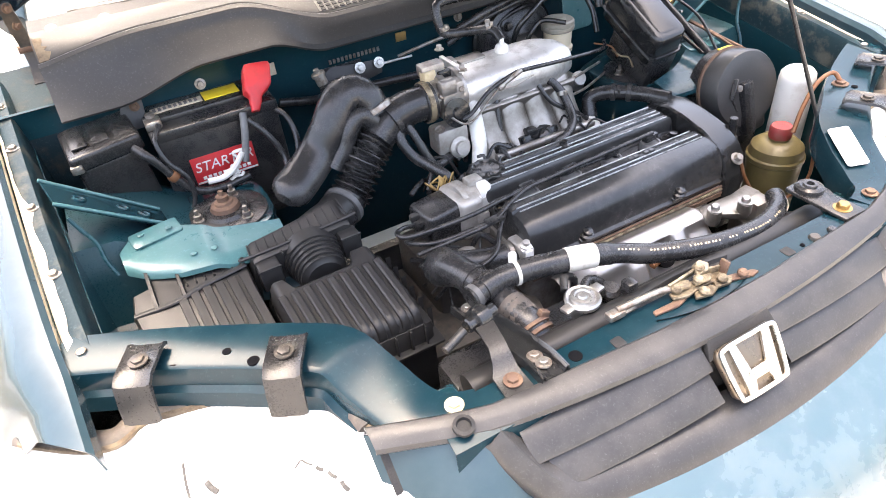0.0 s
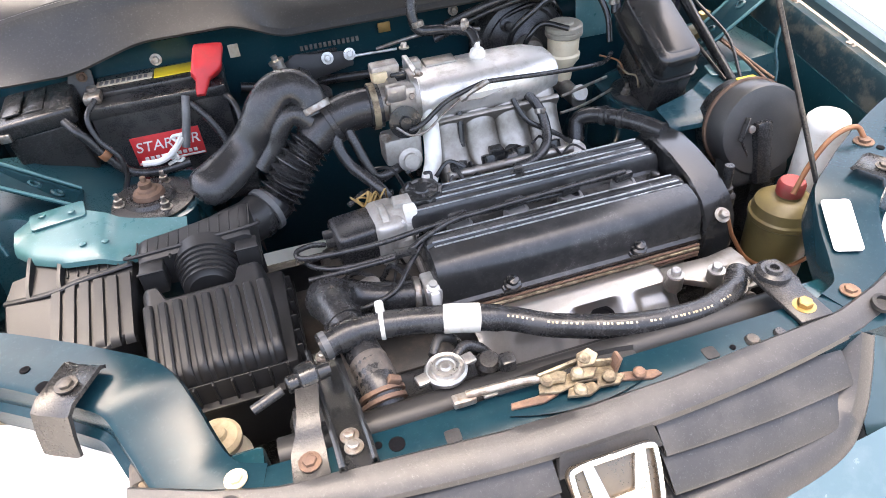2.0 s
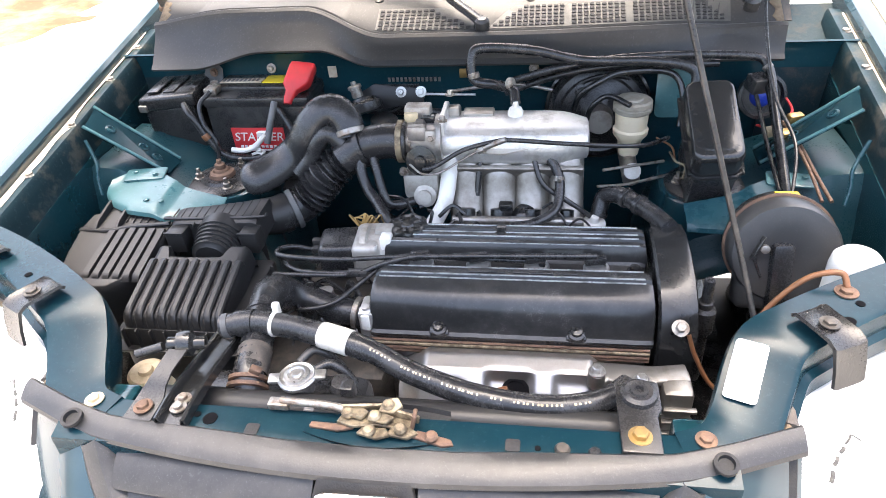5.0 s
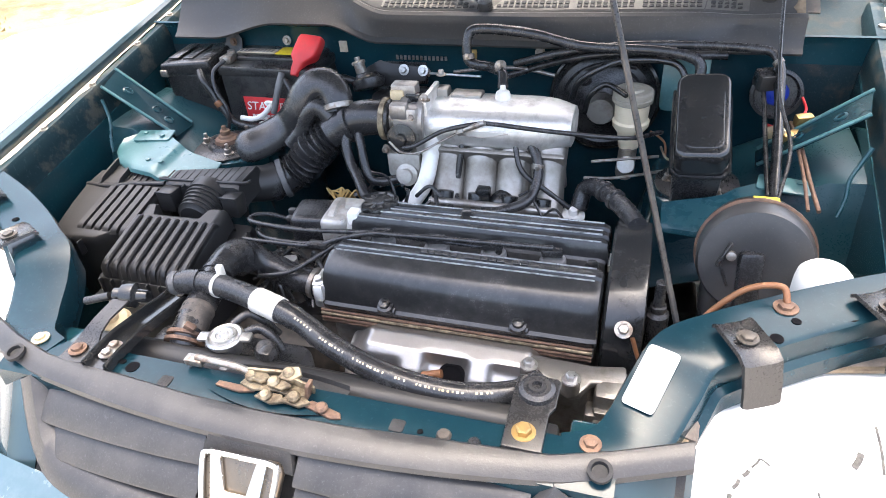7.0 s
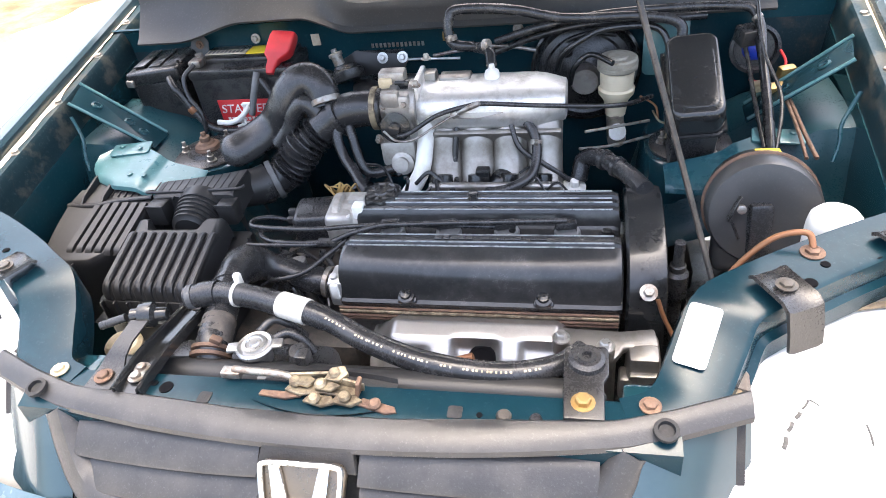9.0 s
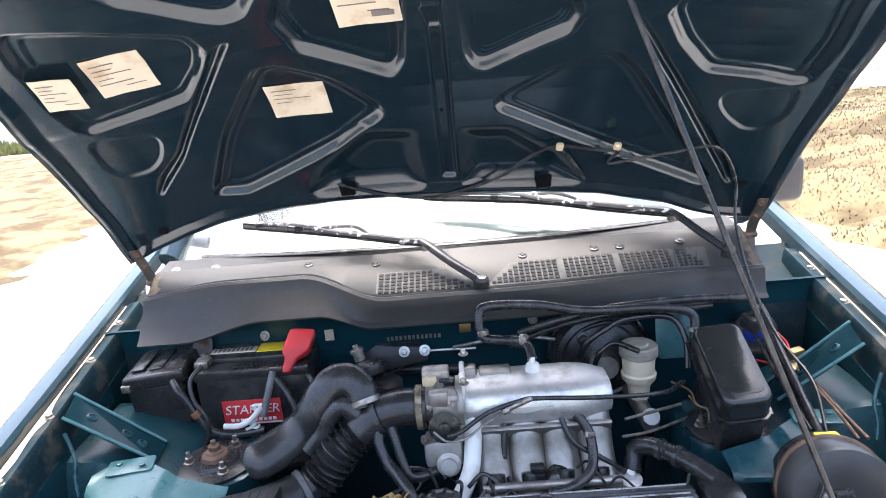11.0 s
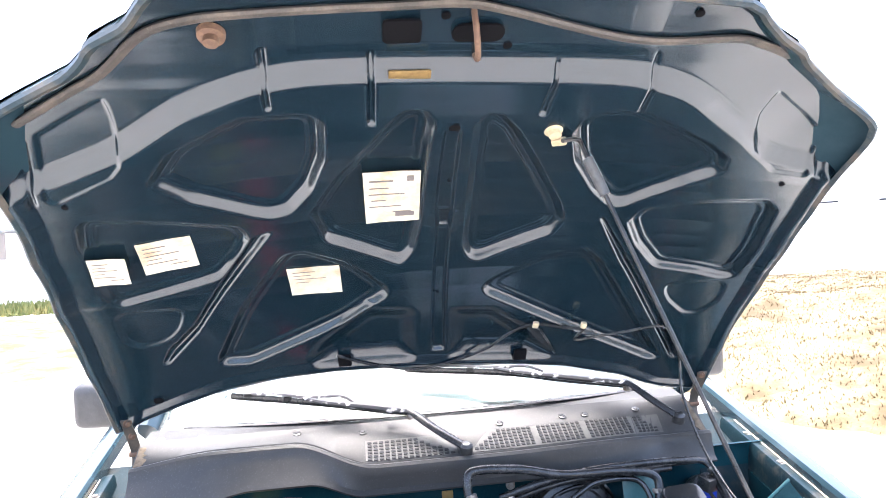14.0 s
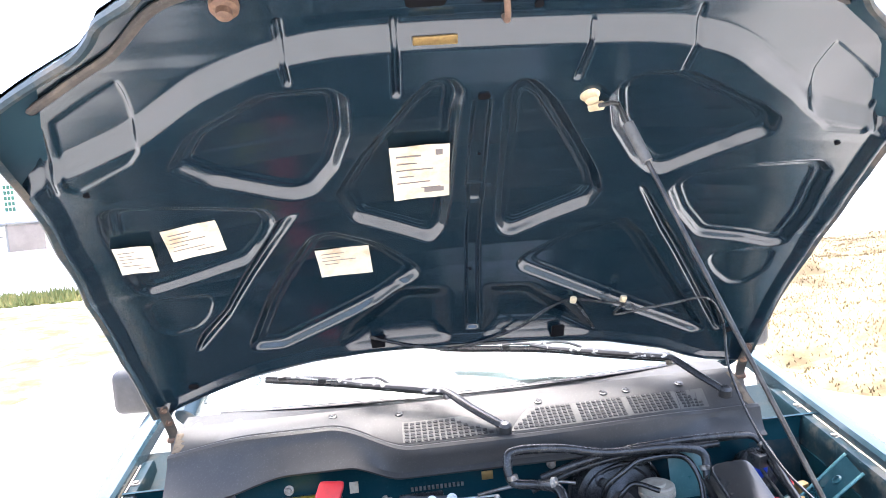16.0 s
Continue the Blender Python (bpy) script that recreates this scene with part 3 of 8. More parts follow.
        lathe(bm, p, (0, 0, 1), [(0.011, 0), (0.011, 0.003), (0.0075, 0.004), (0.0075, 0.013), (0.004, 0.014), (0.004, 0.024), (0, 0.025)], 12)
        part("stud", bm, STEEL, car)
    # front corner arm from tie bar to wing
    bm = B()
    line = [(0.345, -0.012, 0.917, 0.028), (0.385, 0.0, 0.917, 0.034), (0.415, 0.03, 0.919, 0.040), (0.440, 0.085, 0.938, 0.042), (0.462, 0.125, 0.960, 0.042), (0.505, 0.155, 0.967, 0.040),
            (0.57, 0.20, 0.966, 0.038), (0.66, 0.25, 0.970, 0.036), (0.765, 0.295, 0.978, 0.034)]
    pts = spline([Vector(q[:3]) for q in line], 4)
    secs = []
    for i, p in enumerate(pts):
        d = (pts[min(i + 1, len(pts) - 1)] - pts[max(i - 1, 0)])
        d.z = 0
        d.normalize()
        nrm = Vector((d.y, -d.x, 0))
        w = np.interp(i / (len(pts) - 1), [k / 8 for k in range(9)], [q[3] for q in line])
        out = []
        for off, dz in ((-1.02, -0.05), (-1.0, -0.008), (-0.92, 0.0), (0.80, 0.0), (0.95, -0.004), (1.0, -0.014), (1.02, -0.03), (1.24, -0.035), (1.26, -0.06)):
            q = p + nrm * (w * off) + Vector((0, 0, dz))
            out.append(Vector((s * q.x, q.y, q.z)))
        secs.append(out)
    sheet(bm, secs, 0.002)
    part("bulkhead_arm", bm, ARM, car, "teal pressed arm between tie bar and wing")
    for x, y, z in ((0.371, 0.004, 0.919),):
        bm = B()
        bolt(bm, (s * x, y, z), r=0.0075, h=0.006, washer=1.6)
        part("arm_bolt", bm, CREAM if s < 0 else RUST, car)
    for x, y, r in ((0.638, 0.214, 0.010), (0.580, 0.192, 0.0055), (0.556, 0.158, 0.0075)):
        bm = B()
        lathe(bm, (s * x, y, 0.9655), (0, 0, 1), [(r, 0), (r, 0.0018), (r * 0.8, 0.0022), (0, 0.0022)], 16)
        part("arm_hole", bm, VOID, car)
    # two headlamp brackets over the arm
    for x, y in ((0.521, 0.132), (0.675, 0.218)):
        bm = B()
        m = plane((s * x, y, 0.977), (0.8 * s, 0.45, 0), (-0.45 * s, 0.8, 0) if s > 0 else (0.45, 0.8, 0))
        d = Vector((0.42 * s, -0.85, 0)).normalized()
        ex = Vector((0.85, 0.42 * s, 0))
        secs = []
        for t, z in ((-0.035, 0.972), (-0.028, 0.978), (0.022, 0.978), (0.034, 0.972), (0.043, 0.945), (0.048, 0.922)):
            q = Vector((s * x, y, 0)) + d * t
            secs.append([Vector((q.x, q.y, z)) + ex * (w * 0.023) + Vector((0, 0, 0.004 if abs(w) < 0.8 else 0.007)) for w in (-1, -0.7, 0.7, 1)])
        sheet(bm, secs, 0.004)
        part("lamp_bracket", bm, DUSTY, car, "grimy black headlamp bracket")
        bm = B()
        bolt(bm, (s * x, y, 0.985), r=0.008, h=0.005, washer=1.5)
        part("bracket_bolt", bm, GREASE, car)
    # headlamp
    lamp_back = [(0.464, 0.038), (0.472, 0.080), (0.512, 0.123), (0.595, 0.183), (0.672, 0.205), (0.702, 0.208), (0.735, 0.192), (0.778, 0.212), (0.838, 0.262)]
    bm = B()
    pts = spline([Vector((x, y, 0.90)) for x, y in lamp_back], 4)
    secs = []
    for i, p in enumerate(pts):
        t = i / (len(pts) - 1)
        front = Vector((0.40 + 0.50 * t ** 0.9, -0.085 + 0.30 * t ** 1.7, 0))
        secs.append([Vector((s * q.x, q.y, q.z)) for q in (
            p + Vector((0, 0.004, -0.03)), p + Vector((0, 0, 0)), p.lerp(front + Vector((0, 0, 0.885)), 0.12) + Vector((0, 0, 0.004)), p.lerp(front, 0.5) * 1 + Vector((0, 0, 0)) - Vector((0, 0, p.lerp(front, 0.5).z - 0.868)),
            Vector((front.x, front.y, 0.825)).lerp(Vector((p.x, p.y, 0.86)), 0.15), Vector((front.x, front.y - 0.012, 0.77)), Vector((front.x, front.y - 0.014, 0.72)), Vector((front.x, front.y + 0.01, 0.69)))])
    sheet(bm, secs, 0.004 * s)
    lens_tree = BVHTree.FromBMesh(bm)
    lens = part("headlamp", bm, LENS, car, "hazed pale yellowed headlamp lens")
    def on_lens(x, y):
        found = lens_tree.ray_cast(Vector((s * x, y, 1.2)), Vector((0, 0, -1)))[0]
        return found + Vector((0, 0, 0.0003)) if found else Vector((s * x, y, 0.86))
    for k in range(11):
        bm = B()
        x = 0.748 + 0.0072 * k
        y = 0.172 + 0.0052 * k
        rod(bm, on_lens(x, y) - Vector((0, 0, 0.001)), on_lens(x + 0.006, y - 0.035) - Vector((0, 0, 0.001)), 0.0016, 6)
        part("lens_flute", bm, LENS, lens)
    for x, y, dx, dy, r in ((0.673, 0.132, 0.006, -0.045, 0.0016), (0.655, 0.100, -0.008, -0.016, 0.004), (0.549, 0.062, -0.009, -0.012, 0.0014), (0.537, 0.046, -0.006, -0.007, 0.0026),
                            (0.527, 0.034, -0.006, -0.010, 0.0024), (0.518, 0.018, -0.004, -0.012, 0.0028), (0.560, 0.058, -0.010, 0.004, 0.0012), (0.61, 0.05, 0.004, -0.02, 0.0013), (0.70, 0.10, 0.002, -0.02, 0.0012)):
        bm = B()
        tube(bm, [on_lens(x, y), on_lens(x + dx * 0.5 + 0.001, y + dy * 0.5), on_lens(x + dx, y + dy)], r, 6, 4, (1.0, 0.35))
        part("lens_mark", bm, GRIME, lens, "grey grime mark")
    # hem of the lamp
    bm = B()
    tube(bm, [(s * x, y + 0.004, 0.906) for x, y in lamp_back], 0.009, 8, 4, (1.8, 0.7))
    part("lamp_seal", bm, SEAL, car, "dirty rubber seal round the headlamp")
    bm = B()
    tube(bm, [(s * x, y - 0.010, 0.9065) for x, y in lamp_back], 0.0050, 8, 4, (1.3, 0.7))
    part("lamp_rim", bm, DIRT, car, "brown grime along the lens edge")

# splash shield closing the bay below
bm = B()
box(bm, (0, 0.52, 0.44), (1.20, 0.86, 0.006), 0.002)
part("splash_shield", bm, RUBBER, car, "black splash shield under the engine")

# tie bar over the radiator
bm = B()
secs = []
for i in range(29):
    x = -0.40 + 0.80 * i / 28
    secs.append([Vector((x, y, z)) for y, z in ((0.018, 0.86), (0.016, 0.905), (0.011, 0.914), (-0.01, 0.916), (-0.03, 0.915), (-0.05 , 0.909), (-0.052, 0.87))])
sheet(bm, secs, 0.002)
bar = part("tie_bar", bm, ARM, car, "teal radiator support bar with square holes")
for x, y in ((-0.149, -0.022), (0.16, -0.019)):
    bm = B()
    slab(bm, round_rect(0.017, 0.017, 0.003, 2), plane((x, y, 0.9165), (1, 0, 0), (0, 1, 0)), 0.004, 0.0005)
    part("square_hole", bm, DARK, bar)
for x, y, r, mt in ((-0.207, -0.011, 0.009, VOID), (-0.226, -0.006, 0.0045, VOID), (0.188, -0.021, 0.0035, VOID), (0.215, -0.020, 0.009, GREASE), (0.25, -0.022, 0.0075, BLACK)):
    bm = B()
    lathe(bm, (x, y, 0.914), (0, 0, 1), [(r, 0), (r, 0.0026), (r * 0.75, 0.003 if mt is VOID else 0.006), (0, 0.003 if mt is VOID else 0.0065)], 16)
    part("round_hole" if mt is VOID else "push_clip", bm, mt, bar)


# ---- grille and bumper ----
def grille_y(x, z):
    return -0.076 + 0.26 * x * x - 0.77 * (0.905 - z)


def strip_back(x):
    """Rear edge of the plastic strip over the grille."""
    return np.interp(abs(x), [0, 0.10, 0.2, 0.33, 0.40, 0.48], [-0.038, -0.036, -0.028, -0.019, 0.0, 0.032]).item()


bm = B()
secs = []
for i in range(61):
    x = -0.475 + 0.95 * i / 60
    yb = strip_back(x)
    yf = min(grille_y(x, 0.905) - 0.002, yb - 0.026) if abs(x) < 0.36 else yb - 0.032
    wob = 0.0015 * noise.noise((x * 9, 0, 0))
    lift = 0.004 * step(0.34, 0.42, abs(x))
    secs.append([Vector((x, y, z + lift)) for y, z in ((yb + 0.002, 0.909), (yb, 0.919), (yb - 0.004, 0.922 + wob), (yb - 0.014, 0.921 + wob), (yf + 0.010, 0.917), (yf + 0.002, 0.912), (yf, 0.906), (yf + 0.004, 0.900))])
sheet(bm, secs, 0.003)
part("grille_top", bm, GRILLE, car, "grey plastic strip along the top of the grille")
for x in (-0.378, 0.384):
    bm = B()
    lathe(bm, (x, -0.030, 0.921), (0, -0.2, 1), [(0.013, 0), (0.013, 0.005), (0.009, 0.006), (0.008, 0.001), (0, 0.001)], 20)
    part("clip_hole", bm, DARK, car)


def slat(x0, x1, z0, z1, sag, parent):
    """A louvre: a face leaning out downwards, a rounded nose and an underside; sag lowers its outer end."""
    bm = B()
    secs = []
    for i in range(15):
        u = i / 14
        x = x0 + (x1 - x0) * u
        a, b = z0 - sag * u, z1 - sag * u
        ya, yb = grille_y(x, a), grille_y(x, b)
        secs.append([Vector((x, y, z)) for y, z in ((ya + 0.030, a + 0.004), (ya + 0.010, a + 0.001), (ya + 0.004, a - 0.003), (yb - 0.001, b + 0.004), (yb - 0.002, b + 0.001), (yb, b - 0.0015), (yb + 0.04, b + 0.002))])
    sheet(bm, secs, 0.002)
    part("grille_slat", bm, GRILLE, car)


for s in (-1, 1):
    slat(s * 0.060, s * 0.318, 0.902, 0.877, 0.013, s)
    slat(s * 0.060, s * 0.298, 0.868, 0.843, 0.010, s)
# added dark sheet that stands in for the shade between the slats
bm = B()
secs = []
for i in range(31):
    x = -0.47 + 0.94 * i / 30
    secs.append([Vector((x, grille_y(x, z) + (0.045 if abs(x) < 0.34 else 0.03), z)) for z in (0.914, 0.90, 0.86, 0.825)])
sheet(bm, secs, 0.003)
part("grille_gap_shade", bm, DARK, car)
# surround: lower lip and sides as one bent strip
bm = B()
ring = [(-0.345, 0.908), (-0.325, 0.872), (-0.302, 0.845), (-0.26, 0.826), (-0.15, 0.820), (0, 0.818), (0.15, 0.820), (0.26, 0.826), (0.302, 0.845), (0.325, 0.872), (0.345, 0.908)]
pts = spline([Vector((x, 0, z)) for x, z in ring], 5)
secs = []
for i, p in enumerate(pts):
    d = (pts[min(i + 1, len(pts) - 1)] - pts[max(i - 1, 0)]).normalized()
    nrm = Vector((d.z, 0, -d.x))
    out = []
    for off, dy in ((-0.012, 0.03), (-0.011, 0.004), (-0.004, -0.008), (0.014, -0.008), (0.024, -0.002), (0.030, 0.008)):
        q = p + nrm * off
        out.append(Vector((q.x, grille_y(q.x, q.z) + dy, q.z)))
    secs.append(out)
sheet(bm, secs, 0.003)
part("grille_surround", bm, GRILLE, car, "grey plastic grille frame with worn edges")
bm = B()
m = plane((0, -0.074, 0.912), (1, 0, 0), (0, 0.6, 0.8))
slab(bm, [(-0.052, 0.004), (0.052, 0.004), (0.060, -0.03), (-0.060, -0.03)], m, 0.012, 0.002)
part("badge_recess", bm, DARK, car)
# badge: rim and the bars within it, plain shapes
m = plane((-0.002, -0.1125, 0.873), (1, 0.02, 0), (0, 0.61, 0.79))
badge = part("badge", slab(B(), [(-0.046, 0.036), (0.046, 0.036), (0.052, 0.028), (0.045, -0.03), (0.036, -0.038), (-0.036, -0.038), (-0.045, -0.03), (-0.052, 0.028)], m, 0.012, 0.004, 3), BADGE, car, "rounded chrome emblem in a black recess")
bm = B()
tube(bm, [m @ Vector((x, y, 0.003)) for x, y in ((0, 0.036), (0.040, 0.035), (0.047, 0.024), (0.041, -0.028), (0.033, -0.035), (0, -0.036), (-0.033, -0.035), (-0.041, -0.028), (-0.047, 0.024), (-0.040, 0.035), (0, 0.036))], 0.0036, 8, 5)
part("emblem_frame", bm, CHROME, badge)
for q in ([(-0.036, 0.034), (-0.023, 0.034), (-0.014, -0.004), (0.014, -0.004), (0.023, 0.034), (0.036, 0.034), (0.028, -0.034), (0.016, -0.034), (0.012, -0.018), (-0.012, -0.018), (-0.016, -0.034), (-0.028, -0.034)],):
    part("emblem_bar", slab(B(), q, m @ pose(0, 0, 0.007), 0.007, 0.002, 2), CHROME, badge)

# panels beside the grille and the bumper
for s in (-1, 1):
    bm = B()
    secs = []
    for z in (0.912, 0.905, 0.87, 0.835, 0.80):
        secs.append([Vector((s * x, grille_y(x, z) + dy, z)) for x, dy in ((0.330, 0.012), (0.36, -0.004), (0.40, 0.004), (0.44, 0.018), (0.478, 0.04))])
    sheet(bm, secs, 0.003)
    part("corner_panel", bm, PAINT_OUT, car)
bm = B()
secs = []
for i in range(61):
    a = -1 + 2 * i / 60
    x = 0.86 * math.sin(a * 1.5) / math.sin(1.5)
    y = 0.30 * abs(a) ** 2.6 + 0.06 * a * a
    secs.append([Vector((x * k, y + dy, z)) for k, dy, z in ((0.96, -0.135, 0.815), (0.965, -0.165, 0.800), (0.98, -0.205, 0.778), (1.0, -0.25, 0.742), (1.01, -0.275, 0.69), (1.012, -0.268, 0.665), (1.012, -0.285, 0.655), (1.01, -0.29, 0.54), (1.0, -0.27, 0.42), (0.97, -0.20, 0.36))])
sheet(bm, secs, 0.004)
part("bumper", bm, BUMPER, car, "teal painted front bumper")
bm = B()
box(bm, (0, 0.42, 0.40), (1.50, 1.10, 0.03), 0.008)
box(bm, (0, 0.25, 0.455), (1.10, 0.10, 0.08), 0.01)
box(bm, (0, 0.80, 0.455), (1.10, 0.12, 0.08), 0.01)
part("subframe", bm, DARK, car, "dark grimy subframe and splash tray")
for sx in (-1, 1):
    bm = B()
    box(bm, (sx * 0.37, 0.03, 0.64), (0.05, 0.06, 0.50), 0.006)
    part("radiator_support", bm, PAINT, car)

# firewall, cowl and windscreen
bm = B()
secs = []
for i in range(41):
    x = -0.80 + 1.60 * i / 40
    secs.append([Vector((x, y, z)) for y, z in ((0.90, 1.069), (0.905, 1.064), (0.91, 1.03), (0.905, 0.98), (0.91, 0.965), (0.912, 0.80), (0.90, 0.66), (0.93, 0.50))])
sheet(bm, secs, 0.004)
part("firewall", bm, PAINT, car, "dark teal bulkhead panel")


def cowl_ridge(x):
    """Depth and height of the fold that runs along the cowl."""
    left = (1 - step(-0.34, -0.15, x)) * step(-0.70, -0.50, x)
    dip = step(0.09, 0.0, abs(x - 0.545))
    return 0.842 + 0.055 * left + 0.06 * step(-0.50, -0.68, x) + 0.02 * step(0.1, 0.5, x) + 0.03 * dip, 1.114 + 0.046 * left + 0.022 * step(-0.50, -0.68, x) - 0.012 * dip


bm = B()
secs = []
for i in range(101):
    x = -0.695 + 1.34 * i / 100
    yr, zr = cowl_ridge(x)
    arch = 0.036 * step(-0.60, -0.42, x) * (1 - step(-0.30, -0.18, x))
    secs.append([Vector((x, y, z)) for y, z in (
        (0.852, 1.048 + arch), (0.836, 1.050 + arch), (0.832, 1.055 + arch), (0.838, 1.060 + arch), (0.843, 1.063 + arch), (0.846 + (yr - 0.854) * 0.35, 1.067 + arch + (zr - arch - 1.079) * 0.3),
        (0.846 + (yr - 0.854) * 0.75, 1.067 + arch + (zr - arch - 1.079) * 0.7), (yr - 0.008, zr - 0.012), (yr - 0.007, zr - 0.001), (yr, zr + 0.004), (yr + 0.007, zr + 0.003), (yr + 0.010, zr - 0.002), (yr + 0.015, zr - 0.001), (yr + 0.018, zr + 0.003),
        (max(0.965, yr + 0.05), 1.164), (max(0.985, yr + 0.07), 1.174), (max(0.99, yr + 0.075), 1.170), (1.06, 1.178))])
sheet(bm, secs, 0.003)
cowl = part("cowl_panel", bm, COWL, car, "faded grey-black plastic cowl with air grilles")


def cowl_top(x, k):
    """A point on the sloping top of the cowl, k from the fold to the glass."""
    yr, zr = cowl_ridge(x)
    a, b = Vector((x, yr + 0.018, zr + 0.003)), Vector((x, max(0.965, yr + 0.05), 1.164))
    return a.lerp(b, k)


for x0, x1 in ((-0.175, 0.035), (0.070, 0.552)):
    bm = B()
    secs = []
    for i in range(21):
        x = x0 + (x1 - x0) * i / 20
        top = 0.62 * (min(1, (0.06 + (x1 - x)) / 0.12) if x1 < 0.1 else min(1, 0.15 + (x - x0) / 0.05))
        secs.append([cowl_top(x, k) + Vector((0, 0, 0.0009)) for k in (0.02, top)])
    sheet(bm, secs, 0.001)
    part("mesh_panel", bm, MESH, cowl, "dusty pale plastic mesh")
bm = B()
for i in range(16):
    x = -0.165 + 0.0135 * i
    for j in range(6):
        if j > 5 - max(0, (i - 8)) * 0.75:
            continue
        p = cowl_top(x, 0.06 + 0.095 * j)
        box(bm, p + Vector((0, 0, 0.0018)), (0.0098, 0.0080, 0.002), 0.001, (22, 0, 0), 1)
tagged(part("air_grille", bm, DARK, cowl, "rows of square air holes"), kind="stuff")
bm = B()
for i in range(38):
    x = 0.080 + 0.0123 * i
    for j in range(6):
        if j > i * 1.1 + 0.5 or j > (38 - i) * 1.3 or min(abs(x - d) for d in (0.228, 0.352, 0.474)) < 0.006:
            continue
        p = cowl_top(x, 0.10 + 0.095 * j)
        box(bm, p + Vector((0, 0, 0.0018)), (0.0090, 0.0085, 0.002), 0.001, (22, 0, 0), 1)
tagged(part("air_grille", bm, DARK, cowl, "rows of square air holes"), kind="stuff")
for x, y in ((-0.655, 1.0), (-0.560, 0.995), (-0.335, 0.97), (-0.180, 0.955), (0.15, 0.945), (0.31, 0.95), (0.366, 0.95), (0.50, 0.955)):
    yr, zr = cowl_ridge(x)
    z = np.interp(y, [yr + 0.018, max(0.965, yr + 0.05), max(0.985, yr + 0.07), max(0.99, yr + 0.075), 1.06], [zr + 0.003, 1.164, 1.174, 1.170, 1.178]).item()
    bm = B()
    lathe(bm, (x, y, z - 0.001), (0, -0.3, 1), [(0.010, 0), (0.010, 0.003), (0.006, 0.004), (0.005, 0.006), (0, 0.006)], 16)
    part("trim_clip", bm, STEEL if x < -0.5 else BLACK, cowl)

# end panels between cowl and wings, grimy and darkened to hold back sky brightness
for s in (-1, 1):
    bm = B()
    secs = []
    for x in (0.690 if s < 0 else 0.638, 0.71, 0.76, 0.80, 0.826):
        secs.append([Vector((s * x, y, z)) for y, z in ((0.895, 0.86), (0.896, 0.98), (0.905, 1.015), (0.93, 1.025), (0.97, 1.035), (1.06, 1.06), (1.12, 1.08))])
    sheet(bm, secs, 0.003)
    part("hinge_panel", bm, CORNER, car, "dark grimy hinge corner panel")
# dried dirt gathered in the hinge corners
for s in (-1, 1):
    bm = B()
    secs = []
    for i in range(13):
        k = -0.1 + 1.15 * i / 12
        wide = 0.014 + 0.014 * noise.noise((k * 5.0, s * 3.0, 0.5)) + 0.012 * noise.noise((k * 19.0, s, 2.0))
        secs.append([cowl_top((-0.692 if s < 0 else 0.642) - s * wide * j / 4, k) + Vector((0, 0, 0.0022 - 0.0014 * (j == 4))) for j in range(5)])
    sheet(bm, secs, 0.001)
    part("dirt", bm, DIRT, car, "crusted brown dirt in the hinge corner")

bm = B()
secs = []
for i in range(25):
    a = -1 + 2 * i / 24
    x = 0.70 * a
    bow = 0.10 * a * a
    secs.append([Vector((x * (1 - 0.18 * k), 1.005 + bow + 0.70 * k + 0.02 * math.sin(k * 3.14), 1.163 + 0.56 * k)) for k in (0, 0.25, 0.5, 0.75, 1)])
sheet(bm, secs, 0.005)
glass = part("windscreen", bm, GLASS, car, "clear windscreen reflecting the white sky")
glass.visible_shadow = False
bm = B()
tube(bm, [(x, 1.004 + 0.20 * x * x, 1.176 + 0.004 * (1 - abs(x))) for x in (-0.62, -0.5, -0.35, -0.2, -0.05, 0.1, 0.25, 0.4, 0.55)], 0.007, 8, 5, (1.4, 0.6))
part("glass_seal", bm, RUBBER, car, "black rubber seal under the windscreen")
bm = B()
box(bm, (0, 1.75, 1.02), (1.36, 0.9, 0.16), 0.04, (0, 0, 0), 3)
part("dashboard", bm, mat("dash_plastic", (0.22, 0.23, 0.21), 0.6, 0, (0.3, 0.3, 0.28), 0.4, 10), car)
bm = B()
for s in (-1, 1):
    box(bm, (s * 0.66, 2.6, 1.35), (0.10, 1.6, 0.75), 0.03)
box(bm, (0, 2.5, 1.75), (1.30, 1.7, 0.05), 0.02)
box(bm, (0, 3.4, 1.2), (1.3, 0.06, 1.1), 0.02)
box(bm, (0, 2.4, 0.62), (1.66, 2.0, 0.62), 0.05)
part("cabin", bm, PAINT_OUT, car)
for s in (-1, 1):
    bm = B()
    tube(bm, [(s * 0.72, 1.12, 1.16), (s * 0.66, 1.45, 1.45), (s * 0.58, 1.74, 1.75)], 0.035, 10, 5, (0.8, 1.1))
    part("pillar", bm, PAINT_OUT, car)
    bm = B()
    box(bm, (s * 0.98, 1.56, 1.15), (0.20, 0.09, 0.145), 0.03, (0, 0, s * 8), 3)
    rod(bm, (s * 0.80, 1.58, 1.09), (s * 0.92, 1.57, 1.12), 0.02)
    part("door_mirror", bm, GRILLE, car, "grey plastic door mirror")
    for y in (0.62, 3.0):
        bm = B()
        lathe(bm, (s * 0.66, y, 0.33), (s, 0, 0), [(0.20, 0), (0.30, 0.0), (0.33, 0.02), (0.33, 0.18), (0.30, 0.20), (0.20, 0.20)], 36)
        wheel = part("wheel", bm, RUBBER, car)
        bm = B()
        lathe(bm, (s * 0.66, y, 0.33), (s, 0, 0), [(0.205, 0.02), (0.205, 0.19), (0.17, 0.17), (0.0, 0.175)], 36)
        part("rim", bm, ALU, wheel)


